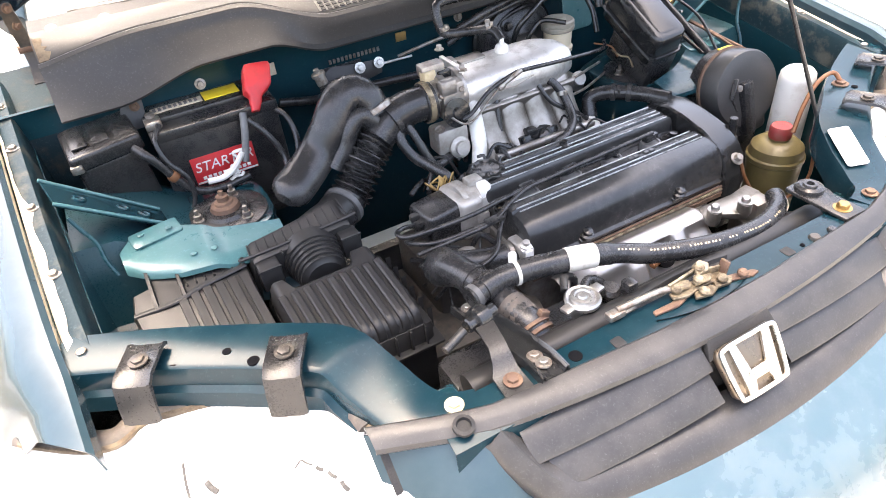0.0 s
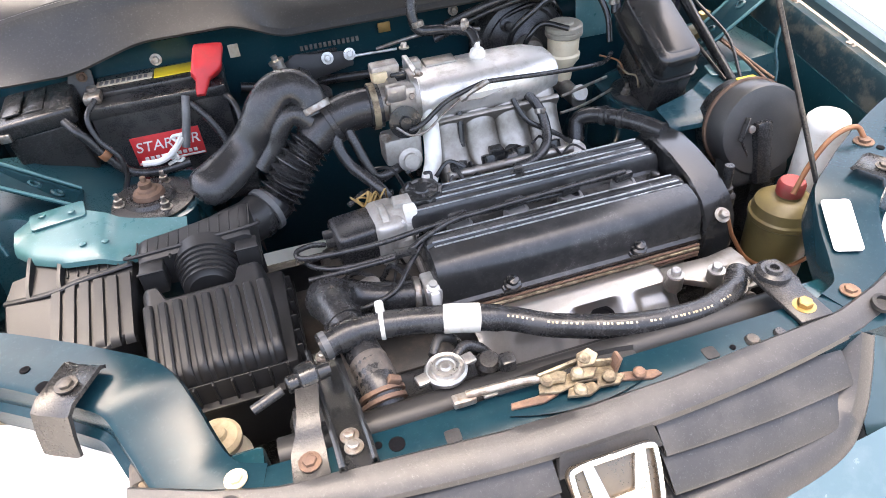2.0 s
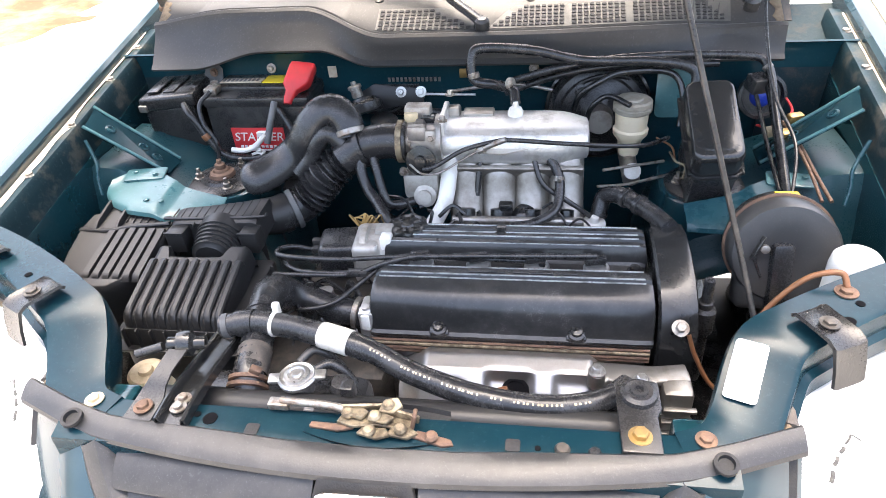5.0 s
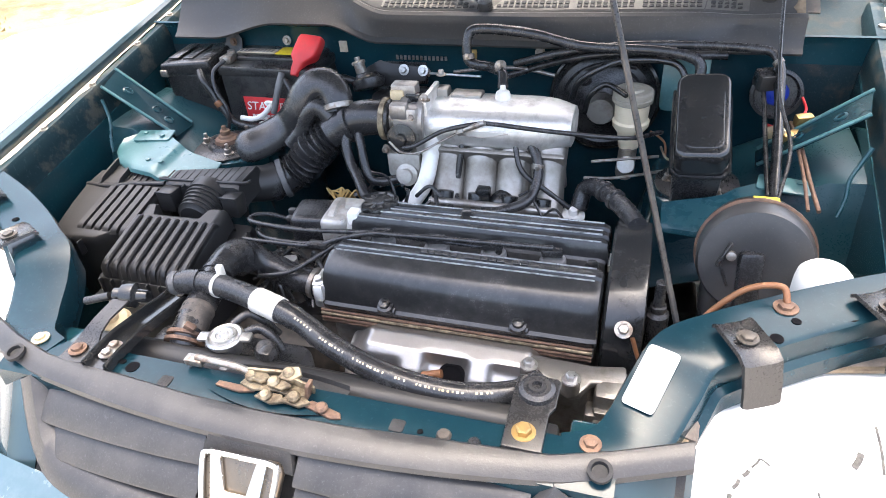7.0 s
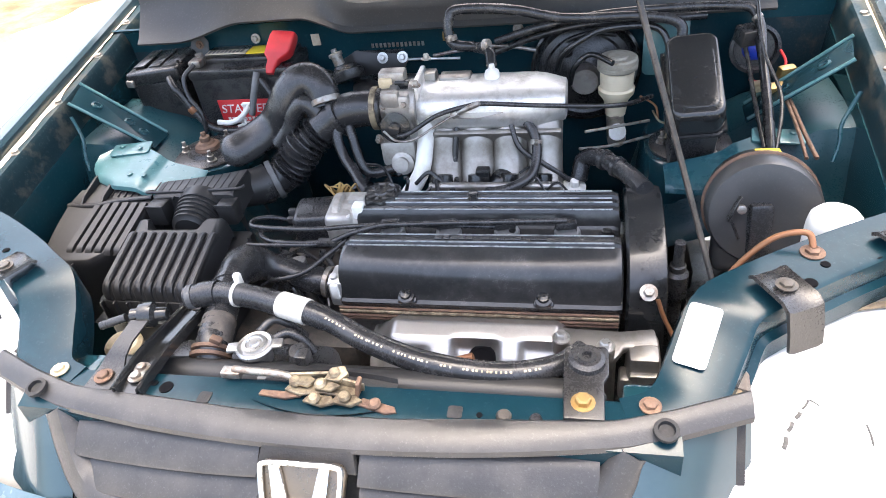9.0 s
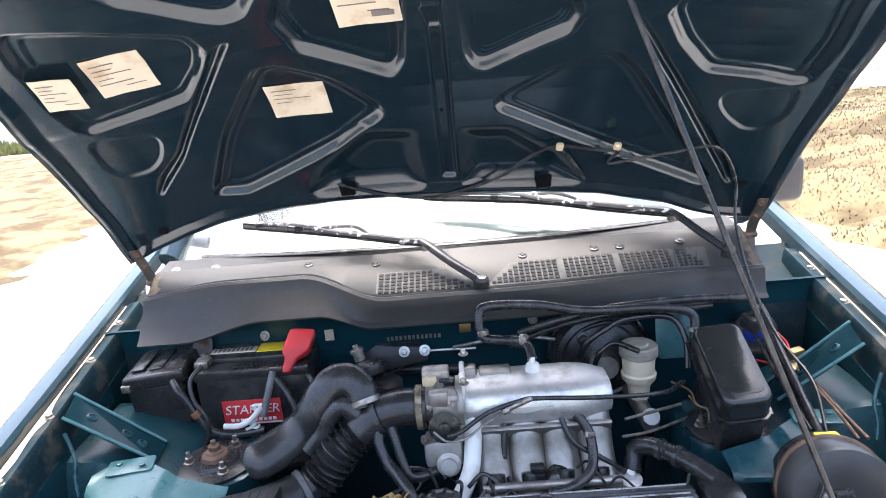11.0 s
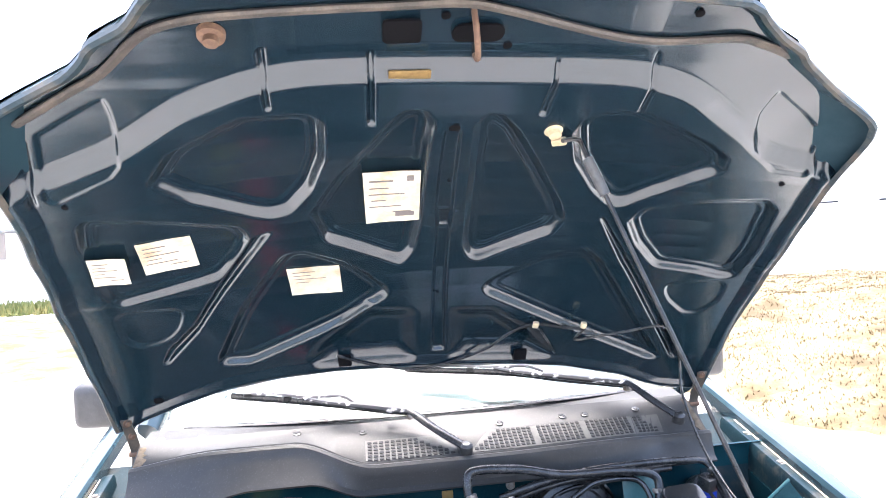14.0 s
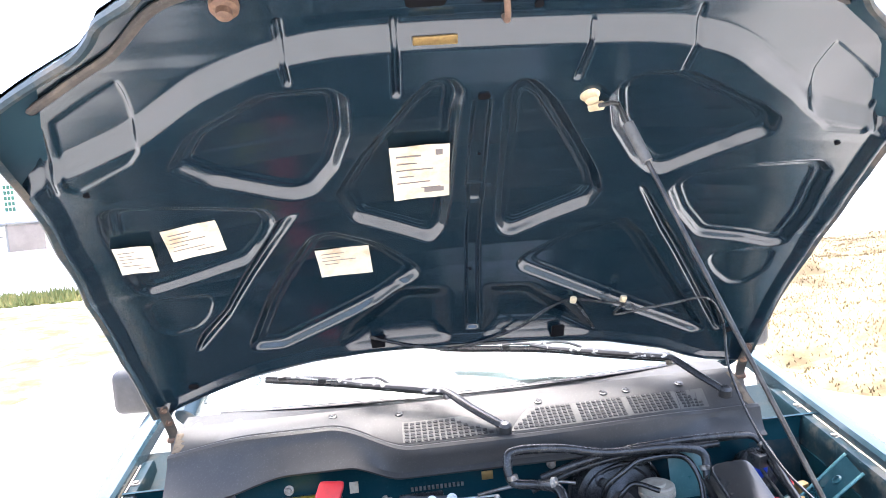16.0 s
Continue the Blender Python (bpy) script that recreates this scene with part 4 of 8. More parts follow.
# ---- hood ----
PROFILE = [(1.00, 1.19), (0.93, 1.30), (0.84, 1.43), (0.75, 1.555), (0.64, 1.645), (0.50, 1.73), (0.40, 1.775), (0.28, 1.84), (0.20, 1.875), (0.12, 1.905), (0.04, 1.933)]
PY, PZ = np.array([p[0] for p in PROFILE]), np.array([p[1] for p in PROFILE])
PS = np.r_[0, np.cumsum(np.hypot(np.diff(PY), np.diff(PZ)))]


def hood_at(x, v, out=0.0):
    """Places on the raised hood's inner face: x across, v metres up from the hinge line, out towards the front."""
    x, v = np.asarray(x, float), np.asarray(v, float)

    def curve(values, at):
        return (np.interp(at - 0.05, PS, values) + np.interp(at, PS, values) * 2 + np.interp(at + 0.05, PS, values)) / 4

    y, z = curve(PY, v), curve(PZ, v)
    ty, tz = curve(PY, v + 0.02) - curve(PY, v - 0.02), curve(PZ, v + 0.02) - curve(PZ, v - 0.02)
    size = np.hypot(ty, tz)
    ny, nz = -tz / size, ty / size
    k = ((v - 0.12) / 0.45).clip(0, 1)
    off = 0.15 * k * k * (3 - 2 * k) * x * x + out + 0.008
    return np.stack([x + 0 * y, y + ny * off, z + nz * off], -1)


def hood_point(x, v, out=0.0):
    return Vector(hood_at(x, v, out).tolist())


def inside(x, v, poly, rounding):
    """Distance inwards from a polygon's edge, corners rounded: the polygon is drawn in and grown again."""
    p = np.array(poly, float)
    if rounding:
        turn = np.sign(np.sum(p[:, 0] * np.roll(p[:, 1], -1) - np.roll(p[:, 0], -1) * p[:, 1]))
        e1, e2 = p - np.roll(p, 1, 0), np.roll(p, -1, 0) - p
        n1 = turn * np.stack([-e1[:, 1], e1[:, 0]], -1) / np.linalg.norm(e1, axis=1)[:, None]
        n2 = turn * np.stack([-e2[:, 1], e2[:, 0]], -1) / np.linalg.norm(e2, axis=1)[:, None]
        p = p + rounding * (n1 + n2) / (1 + np.sum(n1 * n2, 1)).clip(0.35)[:, None]
        return inside(x, v, p, 0) + rounding
    area = 0.5 * np.sum(p[:, 0] * np.roll(p[:, 1], -1) - np.roll(p[:, 0], -1) * p[:, 1])
    if area < 0:
        p = p[::-1]
    near = np.full(x.shape, 9.0)
    within = np.ones(x.shape, bool)
    hits = np.zeros(x.shape, int)
    for a, b in zip(p, np.roll(p, -1, 0)):
        d = b - a
        t = np.clip(((x - a[0]) * d[0] + (v - a[1]) * d[1]) / (d @ d), 0, 1)
        near = np.minimum(near, np.hypot(x - a[0] - t * d[0], v - a[1] - t * d[1]))
        cross = (a[1] > v) != (b[1] > v)
        hits += cross & (x < d[0] * (v - a[1]) / (d[1] if abs(d[1]) > 1e-9 else 1e-9) + a[0])
    return np.where(hits % 2 == 1, near, -near)


RECESSES = [   # outline, depth, width of the sloping wall, rounding
    # wide dishes under the front fold
    ([(-0.479, 0.803), (-0.429, 0.873), (-0.315, 0.937), (-0.216, 0.931), (-0.194, 0.904), (-0.2, 0.81), (-0.228, 0.72), (-0.274, 0.655), (-0.314, 0.648), (-0.349, 0.667), (-0.435, 0.733)], 0.018, 0.020, 0.014),
    ([(0.182, 0.861), (0.203, 0.908), (0.234, 0.918), (0.292, 0.916), (0.427, 0.844), (0.471, 0.812), (0.485, 0.762), (0.345, 0.634), (0.313, 0.633), (0.268, 0.68), (0.211, 0.771)], 0.018, 0.020, 0.014),
    # dishes beside the spine
    ([(-0.25, 0.645), (-0.198, 0.748), (-0.113, 0.888), (-0.084, 0.924), (-0.047, 0.924), (-0.028, 0.888), (-0.033, 0.837), (-0.037, 0.594), (-0.048, 0.504), (-0.076, 0.459), (-0.228, 0.557)], 0.018, 0.020, 0.012),
    ([(0.023, 0.878), (0.042, 0.913), (0.068, 0.91), (0.108, 0.861), (0.223, 0.647), (0.243, 0.591), (0.228, 0.544), (0.083, 0.458), (0.058, 0.469), (0.042, 0.506), (0.033, 0.714)], 0.018, 0.020, 0.012),
    # outer dishes
    ([(-0.608, 0.725), (-0.588, 0.735), (-0.496, 0.701), (-0.363, 0.643), (-0.350, 0.593), (-0.371, 0.543), (-0.424, 0.480), (-0.479, 0.465), (-0.555, 0.449), (-0.624, 0.434), (-0.640, 0.468), (-0.642, 0.537), (-0.627, 0.66)], 0.013, 0.018, 0.014),
    ([(0.360, 0.585), (0.378, 0.635), (0.471, 0.673), (0.597, 0.697), (0.631, 0.664), (0.655, 0.519), (0.657, 0.404), (0.628, 0.391), (0.566, 0.411), (0.462, 0.432), (0.399, 0.512)], 0.013, 0.018, 0.014),
    # triangles
    ([(-0.309, 0.537), (-0.266, 0.541), (-0.183, 0.489), (-0.106, 0.406), (-0.098, 0.377), (-0.194, 0.307), (-0.413, 0.200), (-0.485, 0.204), (-0.486, 0.232), (-0.421, 0.366)], 0.016, 0.020, 0.012),
    ([(0.091, 0.382), (0.111, 0.405), (0.212, 0.470), (0.305, 0.508), (0.355, 0.450), (0.461, 0.282), (0.571, 0.117), (0.529, 0.112), (0.294, 0.247), (0.102, 0.359)], 0.016, 0.020, 0.012),
    # round dips at the sides
    ([(-0.650, 0.400), (-0.628, 0.423), (-0.522, 0.409), (-0.512, 0.383), (-0.534, 0.333), (-0.570, 0.299), (-0.623, 0.289), (-0.654, 0.315)], 0.004, 0.012, 0.02),
    ([(0.501, 0.356), (0.506, 0.383), (0.627, 0.396), (0.647, 0.375), (0.651, 0.314), (0.614, 0.268), (0.572, 0.272), (0.524, 0.318)], 0.004, 0.012, 0.02),
    # slanting grooves
    ([(-0.354, 0.602), (-0.306, 0.62), (-0.348, 0.556), (-0.500, 0.323), (-0.585, 0.224), (-0.600, 0.229), (-0.575, 0.280), (-0.508, 0.350)], 0.013, 0.012, 0.004),
    ([(0.297, 0.611), (0.320, 0.599), (0.574, 0.195), (0.608, 0.114), (0.586, 0.116), (0.385, 0.450)], 0.013, 0.012, 0.004),
    # pockets by the hinge edge
    ([(-0.301, 0.208), (-0.271, 0.259), (-0.155, 0.354), (-0.052, 0.344), (-0.036, 0.318), (-0.036, 0.185), (-0.053, 0.172), (-0.279, 0.177)], 0.020, 0.055, 0.012),
    ([(0.016, 0.322), (0.028, 0.337), (0.135, 0.329), (0.241, 0.243), (0.291, 0.174), (0.281, 0.148), (0.033, 0.168), (0.017, 0.183)], 0.020, 0.055, 0.012),
    # beads across the fold
    ([(-0.2774, 1.036), (-0.2616, 1.034), (-0.2658, 0.94), (-0.2783, 0.94)], 0.010, 0.007, 0.004),
    ([(-0.1348, 1.022), (-0.1207, 1.021), (-0.1223, 0.889), (-0.1374, 0.889)], 0.010, 0.007, 0.004),
    ([(0.127, 1.001), (0.140, 1.001), (0.1342, 0.899), (0.1196, 0.902)], 0.010, 0.007, 0.004),
    ([(0.2716, 1.012), (0.2835, 1.013), (0.2836, 0.911), (0.2714, 0.907)], 0.010, 0.007, 0.004),
    # pads and slots at the front corners
    ([(-0.589, 0.9125), (-0.4778, 0.97), (-0.4781, 0.929), (-0.4889, 0.8606), (-0.5113, 0.8345), (-0.602, 0.793), (-0.6145, 0.81)], 0.003, 0.006, 0.006),
    ([(0.4796, 0.8946), (0.4911, 0.9448), (0.5666, 0.8933), (0.61, 0.86), (0.62, 0.775), (0.5557, 0.7788), (0.4994, 0.83)], 0.003, 0.006, 0.006),
    ([(-0.6101, 0.913), (-0.598, 0.91), (-0.625, 0.7986), (-0.6396, 0.7953)], 0.007, 0.007, 0.003),
    ([(0.6186, 0.8756), (0.6065, 0.8665), (0.6302, 0.7748), (0.6508, 0.7754)], 0.007, 0.007, 0.003),
    # the fold that runs across, and the spine
    ([(-0.80, 0.80), (-0.588, 0.83), (-0.488, 0.865), (-0.38, 0.938), (-0.283, 0.975), (-0.217, 0.982), (0.0, 0.976), (0.16, 0.972), (0.25, 0.968), (0.33, 0.945), (0.40, 0.895), (0.46, 0.855), (0.52, 0.805), (0.616, 0.785), (0.80, 0.77), (0.8, 1.4), (-0.8, 1.4)], 0.024, 0.034, 0.03),
    ([(-0.022, 0.872), (0.012, 0.872), (0.02, 0.63), (0.020, 0.600), (0.022, 0.200), (-0.014, 0.200), (-0.014, 0.600), (-0.02, 0.63)], 0.009, 0.009, 0.003),
    ([(-0.016, 0.625), (0.02, 0.625), (0.018, 0.570), (-0.012, 0.570)], 0.014, 0.008, 0.003),
]


def half_width(v, right):
    if right:
        return np.interp(v, [0.000, 0.000, 0.143, 0.373, 0.67, 0.82, 0.90, 0.93, 0.945, 0.985, 1.045, 1.058, 1.068, 1.087, 1.12, 1.14, 1.15, 1.2],
                         [0.683, 0.691, 0.711, 0.711, 0.680, 0.655, 0.644, 0.630, 0.612, 0.545, 0.462, 0.449, 0.441, 0.405, 0.363, 0.344, 0.315, 0.28])
    return np.interp(v, [0.000, 0.004, 0.086, 0.227, 0.462, 0.549, 0.65, 0.72, 0.85, 0.93, 0.965, 0.98, 1.016, 1.06, 1.085, 1.095, 1.105, 1.13, 1.165, 1.19, 1.25],
                     [0.737, 0.739, 0.744, 0.746, 0.721, 0.702, 0.692, 0.676, 0.654, 0.645, 0.642, 0.632, 0.571, 0.482, 0.456, 0.450, 0.443, 0.395, 0.367, 0.342, 0.30])


def low_edge(x):
    return np.interp(x, [-0.739, -0.675, -0.579, -0.484, -0.354, -0.228, -0.100, 0.034, 0.169, 0.310, 0.461, 0.577, 0.662, 0.710], [0.018, 0.059, 0.101, 0.136, 0.162, 0.171, 0.168, 0.158, 0.151, 0.129, 0.082, 0.023, 0.000, 0.000])


def top_edge(x):
    return 1.166 - 0.06 * x


def blurred(field, n):
    """A moving mean over the grid, twice."""
    for axis in (0, 1, 0, 1):
        pad = [(n, n) if k == axis else (0, 0) for k in (0, 1)]
        total = np.cumsum(np.pad(field, pad, mode="edge"), axis)
        total = np.concatenate([np.zeros_like(np.take(total, [0], axis)), total], axis)
        m = field.shape[axis]
        field = (np.take(total, range(2 * n + 1, 2 * n + 1 + m), axis) - np.take(total, range(m), axis)) / (2 * n + 1)
    return field


NX, NV = 520, 400
A, T = np.meshgrid(np.linspace(-1, 1, NX + 1), np.linspace(0, 1, NV + 1))
X = A * 0.6
for _ in range(12):
    V = low_edge(X) + T * (top_edge(X) - low_edge(X))
    X = A * np.where(A > 0, half_width(V, True), half_width(V, False))
depth = np.zeros_like(X)
WIDE = np.where(A > 0, half_width(V, True), half_width(V, False))
edge_d = np.minimum.reduce([(1 - np.abs(A)) * WIDE, V - low_edge(X) + 0.004, top_edge(X) + 0.003 - V])
for poly, deep, wall, soft in RECESSES:
    size = blurred(inside(X, V, poly, 0), max(1, round(soft / 0.0045)))
    d = (size / wall).clip(0, 1)
    e = ((size - wall - 0.008) / 0.004).clip(0, 1)
    lip = 0.0016 * np.exp(-((size + 0.004) / 0.0035) ** 2) if 0.008 < deep < 0.021 else 0
    if deep < 0.021:
        depth = np.maximum(depth, deep * d * d * (3 - 2 * d) + (0.0025 * e if 0.012 < deep < 0.019 else 0)) - lip
    else:
        trough = 0.006 * ((size - wall - 0.004) / 0.018).clip(0, 1) * ((0.27 - np.abs(X)) / 0.05).clip(0, 1)
        depth = depth + deep * d * d * (3 - 2 * d) - trough + 0.27 * (size - wall).clip(0, 0.16) * (edge_d / 0.035).clip(0, 1)
depth -= 0.008 * (1 - ((edge_d - 0.012) / 0.02).clip(0, 1)) * (edge_d < 0.04)
depth += 0.0012 * np.sin(X * 13 + V * 7) * np.sin(V * 11)
P = hood_at(X, V, -depth)


def surface(x, v):
    """How far the pressed panel lies out at a place, taken from its grid."""
    j = int(np.argmin((V - v) ** 2 + (X - x) ** 2)) // (NX + 1)
    i = int(np.argmin(np.abs(X[j] - x)))
    return -float(depth[j, i])


hood = thing("hood", (0, 0.98, 1.17), "raised teal car hood seen from below, ribbed inner panel", "hood")
idx = np.arange((NX + 1) * (NV + 1)).reshape(NV + 1, NX + 1)
quads = np.stack([idx[:-1, :-1], idx[:-1, 1:], idx[1:, 1:], idx[1:, :-1]], -1).reshape(-1, 4)
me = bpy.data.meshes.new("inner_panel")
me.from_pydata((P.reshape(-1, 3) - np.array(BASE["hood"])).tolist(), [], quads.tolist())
# same car paint, darkened for the shaded underside
me.materials.append(HOOD_SHADED)
me.shade_smooth()
inner = new("inner_panel", me)
inner.parent = hood
BASE[inner.name] = BASE["hood"]
tagged(inner, "dark teal pressed inner panel with recesses")
# outer skin, wrapped round the edge
sk = slice(None, None, 5)
XO, VO = X[sk, sk], V[sk, sk]
bm = B()
EO = (edge_d[sk, sk] / 0.18).clip(0, 1)
PO = hood_at(XO * 1.006, VO + 0.005 * (VO - 0.6), -0.004 - 0.050 * EO * (2 - EO) * (1 + 0.75 * ((VO - 0.80) / 0.25).clip(0, 1)))
loft(bm, [[Vector(p) for p in row] for row in PO.tolist()])
part("outer_skin", bm, PAINT_OUT, hood)
E2 = np.concatenate([np.stack([X[0, ::4], V[0, ::4]], -1), np.stack([X[::4, -1], V[::4, -1]], -1), np.stack([X[-1, ::-4], V[-1, ::-4]], -1), np.stack([X[::-4, 0], V[::-4, 0]], -1)])
bm = B()
secs = []
for x, v in E2.tolist():
    secs.append([hood_point(x * 0.990, v + (0.6 - v) * 0.008, 0.007), hood_point(x * 1.002, v, 0.010), hood_point(x * 1.008, v + 0.007 * (v - 0.6), 0.006), hood_point(x * 1.006, v + 0.005 * (v - 0.6), -0.004)])
loft(bm, secs)
part("hem", bm, HEM, hood, "folded hood edge with chipped paint")
bm = B()
tube(bm, [hood_point(x, v, surface(x, v) + 0.004) for x, v in ((-0.600, 0.936), (-0.520, 0.979), (-0.469, 1.008), (-0.405, 1.060), (-0.347, 1.078), (-0.280, 1.083), (-0.192, 1.089), (-0.096, 1.089), (-0.011, 1.090), (0.048, 1.080), (0.126, 1.060), (0.208, 1.042), (0.284, 1.031), (0.381, 1.035), (0.429, 1.023), (0.477, 1.005))], 0.0065, 8, 6, (1.2, 0.8))
part("front_seal", bm, SEAL, hood, "dirty weathered seal along the hood lip")


def sticker(outline, bars, name="sticker", label=""):
    bm = B()
    base = max(surface(*q) for q in (np.mean(outline, 0), *outline)) + 0.001
    n = 8
    a, b, c2, d = [np.array(q) for q in outline]
    rows = []
    for i in range(n + 1):
        u = i / n
        l, r = a + (d - a) * u, b + (c2 - b) * u
        rows.append([hood_point(*(l + (r - l) * k / n), base + 0.0006 * math.sin(i + k)) for k in range(n + 1)])
    sheet(bm, rows, 0.0008)
    st = part(name, bm, PAPER, inner, label)
    for u0, u1, w0, w1 in bars:
        bm = B()
        q = []
        for w in (w0, w1):
            l, r = a + (d - a) * w, b + (c2 - b) * w
            q.append([hood_point(*(l + (r - l) * u), base + 0.0017) for u in (u0, (u0 + u1) / 2, u1)])
        sheet(bm, q, 0.0005)
        part("print_bar", bm, INK, inner)


LINES = [(0.10, 0.52, 0.16, 0.185), (0.10, 0.44, 0.30, 0.315), (0.08, 0.72, 0.42, 0.435), (0.12, 0.38, 0.54, 0.555), (0.08, 0.66, 0.66, 0.675), (0.5, 0.84, 0.78, 0.795)]
sticker([(-0.147, 0.757), (-0.048, 0.753), (-0.045, 0.60), (-0.145, 0.60)], LINES + [(0.55, 0.9, 0.80, 0.88), (0.76, 0.88, 0.08, 0.18)], label="square cream paper sticker with a bar code")
sticker([(-0.309, 0.468), (-0.204, 0.463), (-0.202, 0.385), (-0.306, 0.388)], LINES[:4], label="small cream paper sticker")
sticker([(-0.55, 0.618), (-0.457, 0.62), (-0.461, 0.525), (-0.557, 0.52)], LINES, label="torn stained cream paper sticker")
sticker([(-0.625, 0.62), (-0.568, 0.604), (-0.58, 0.52), (-0.638, 0.534)], LINES, label="rust-stained cream paper sticker")
bm = B()
slab(bm, round_rect(0.058, 0.022, 0.002, 2), plane(hood_point(-0.076, 0.990, surface(-0.076, 0.990) + 0.003), (1, 0, 0), hood_point(0, 1.0) - hood_point(0, 0.97)), 0.003, 0.0008)
plate = part("build_plate", bm, ZINC, inner, "small brass-coloured plate")
for x, v, w, h, r in ((-0.087, 1.056, 0.05, 0.042, 0.006), (0.013, 1.050, 0.07, 0.032, 0.014), (-0.031, 1.073, 0.012, 0.012, 0.005), (0.056, 1.027, 0.012, 0.012, 0.005), (-0.004, 0.880, 0.018, 0.014, 0.006), (0.003, 0.715, 0.006, 0.006, 0.0025), (-0.209, 0.200, 0.03, 0.034, 0.004), (0.198, 0.177, 0.03, 0.034, 0.004), (-0.595, 0.786, 0.009, 0.009, 0.004), (0.592, 0.746, 0.009, 0.009, 0.004), (-0.631, 0.116, 0.022, 0.016, 0.007), (0.622, 0.114, 0.022, 0.016, 0.007), (0.000, 0.372, 0.006, 0.006, 0.0025), (0.311, 1.072, 0.012, 0.012, 0.005)):
    bm = B()
    deep = max(surface(x + a * w / 2, v + b * h / 2) for a in (-1, 0, 1) for b in (-1, 0, 1))
    slab(bm, round_rect(w, h, r, 3), plane(hood_point(x, v, deep + 0.0025), (1, 0, 0), hood_point(0, v + 0.01) - hood_point(0, v - 0.01)), 0.004, 0.0006)
    part("panel_hole", bm, VOID, inner)
# striker loop, rubber bump stop, prop clip
bm = B()
tube(bm, [hood_point(0.005, 1.078, surface(0.005, 1.078) - 0.004), hood_point(0.007, 1.068, surface(0.007, 1.068) + 0.018), hood_point(0.010, 1.045, surface(0.010, 1.045) + 0.03), hood_point(0.013, 1.022, surface(0.013, 1.022) + 0.02), hood_point(0.014, 1.006, surface(0.014, 1.006) - 0.004)], 0.0042, 10, 6)
part("striker", bm, RUST, hood, "rusty striker loop")
bm = B()
lathe(bm, hood_point(-0.323, 1.056, surface(-0.323, 1.056) - 0.002), hood_point(0, 1.05, 1) - hood_point(0, 1.05, 0), [(0.018, 0), (0.017, 0.008), (0.010, 0.010), (0.0095, 0.018), (0.0, 0.020)], 20)
part("bump_stop", bm, RUST, hood, "rusty bump stop cup")
bm = B()
lathe(bm, hood_point(0.155, 0.866, -0.003), hood_point(0, 0.85, 1) - hood_point(0, 0.85, 0), [(0.016, 0), (0.016, 0.003), (0.010, 0.005), (0.010, 0.013), (0.006, 0.016), (0, 0.016)], 18)
box(bm, hood_point(0.162, 0.858, 0.014), (0.024, 0.011, 0.012), 0.003, (40, 0, -30))
part("prop_clip", bm, CREAM, hood, "yellowed prop rod clip")
# washer hose with clips
bm = B()
HOSE = [(-0.225, 0.223), (-0.175, 0.197), (-0.125, 0.178), (-0.048, 0.160), (0.032, 0.175), (0.113, 0.208), (0.163, 0.250), (0.217, 0.275), (0.292, 0.259), (0.343, 0.251)]
tube(bm, [hood_point(x, v, 0.012) for x, v in HOSE], 0.0032, 8, 6)
tube(bm, [hood_point(x, v, 0.012) for x, v in ((0.217, 0.273), (0.238, 0.252), (0.263, 0.211), (0.280, 0.178))], 0.0028, 8, 6)
tube(bm, [hood_point(x, v, 0.012) for x, v in ((0.343, 0.251), (0.323, 0.217), (0.382, 0.224), (0.449, 0.234), (0.528, 0.244), (0.579, 0.182), (0.609, 0.108))] + [Vector((0.60, 0.90, 1.20)), Vector((0.60, 0.82, 1.10)), Vector((0.60, 0.70, 1.03)), Vector((0.615, 0.60, 0.985)), Vector((0.60, 0.52, 0.93))], 0.0032, 8, 8)
part("washer_hose", bm, RUBBER, hood, "thin black washer hose clipped across the hood")
for x, v in ((0.223, 0.275), (0.336, 0.265)):
    bm = B()
    box(bm, hood_point(x, v, 0.014), (0.014, 0.010, 0.016), 0.003, (35, 10, 0))
    part("hose_clip", bm, CREAM, hood)
# hinges: a curved arm, its pin and two bolts
for s, hx in ((-1, 0.705), (1, 0.668)):
    bm = B()
    sec = []
    for y, z, w in ((0.925, 1.245, 0.010), (0.950, 1.212, 0.012), (0.972, 1.180, 0.012), (0.985, 1.150, 0.010), (0.978, 1.118, 0.010), (0.952, 1.092, 0.013)):
        sec.append([Vector((s * (hx + d * w), y, z)) for d in (-1, -0.7, 0.7, 1)])
    sheet(bm, sec, 0.004)
    arm = part("hinge", bm, GREASE, hood, "grimy brown hood hinge")
    bm = B()
    rod(bm, (s * (hx - 0.016), 0.985, 1.150), (s * (hx + 0.016), 0.985, 1.150), 0.008)
    part("pin", bm, RUST, arm)
    for y, z in ((0.930, 1.236), (0.958, 1.200)):
        bm = B()
        bolt(bm, (s * (hx - 0.004), y - 0.004, z), (-s * 0.6, -0.8, -0.3), 0.006)
        part("hinge_bolt", bm, RUST, arm)

# prop rod
bm = B()
top = hood_point(0.164, 0.868, 0.020)
foot = Vector((0.468, 0.152, 0.90))
knee = Vector((0.198, 0.398, 1.754))
tube(bm, [top, knee, knee.lerp(foot, 0.05), knee.lerp(foot, 0.5), foot, foot + Vector((-0.004, 0, -0.04))], 0.0036, 10, 6)
prop = thing("prop_rod", foot, "thin worn grey steel rod holding the hood up", "rod")
part("rod", bm, RODM, prop)
bm = B()
rod(bm, knee.lerp(foot, 0.035), knee.lerp(foot, 0.105), 0.0085, 14)
part("grip", bm, SLEEVE, prop, "grey foam grip")

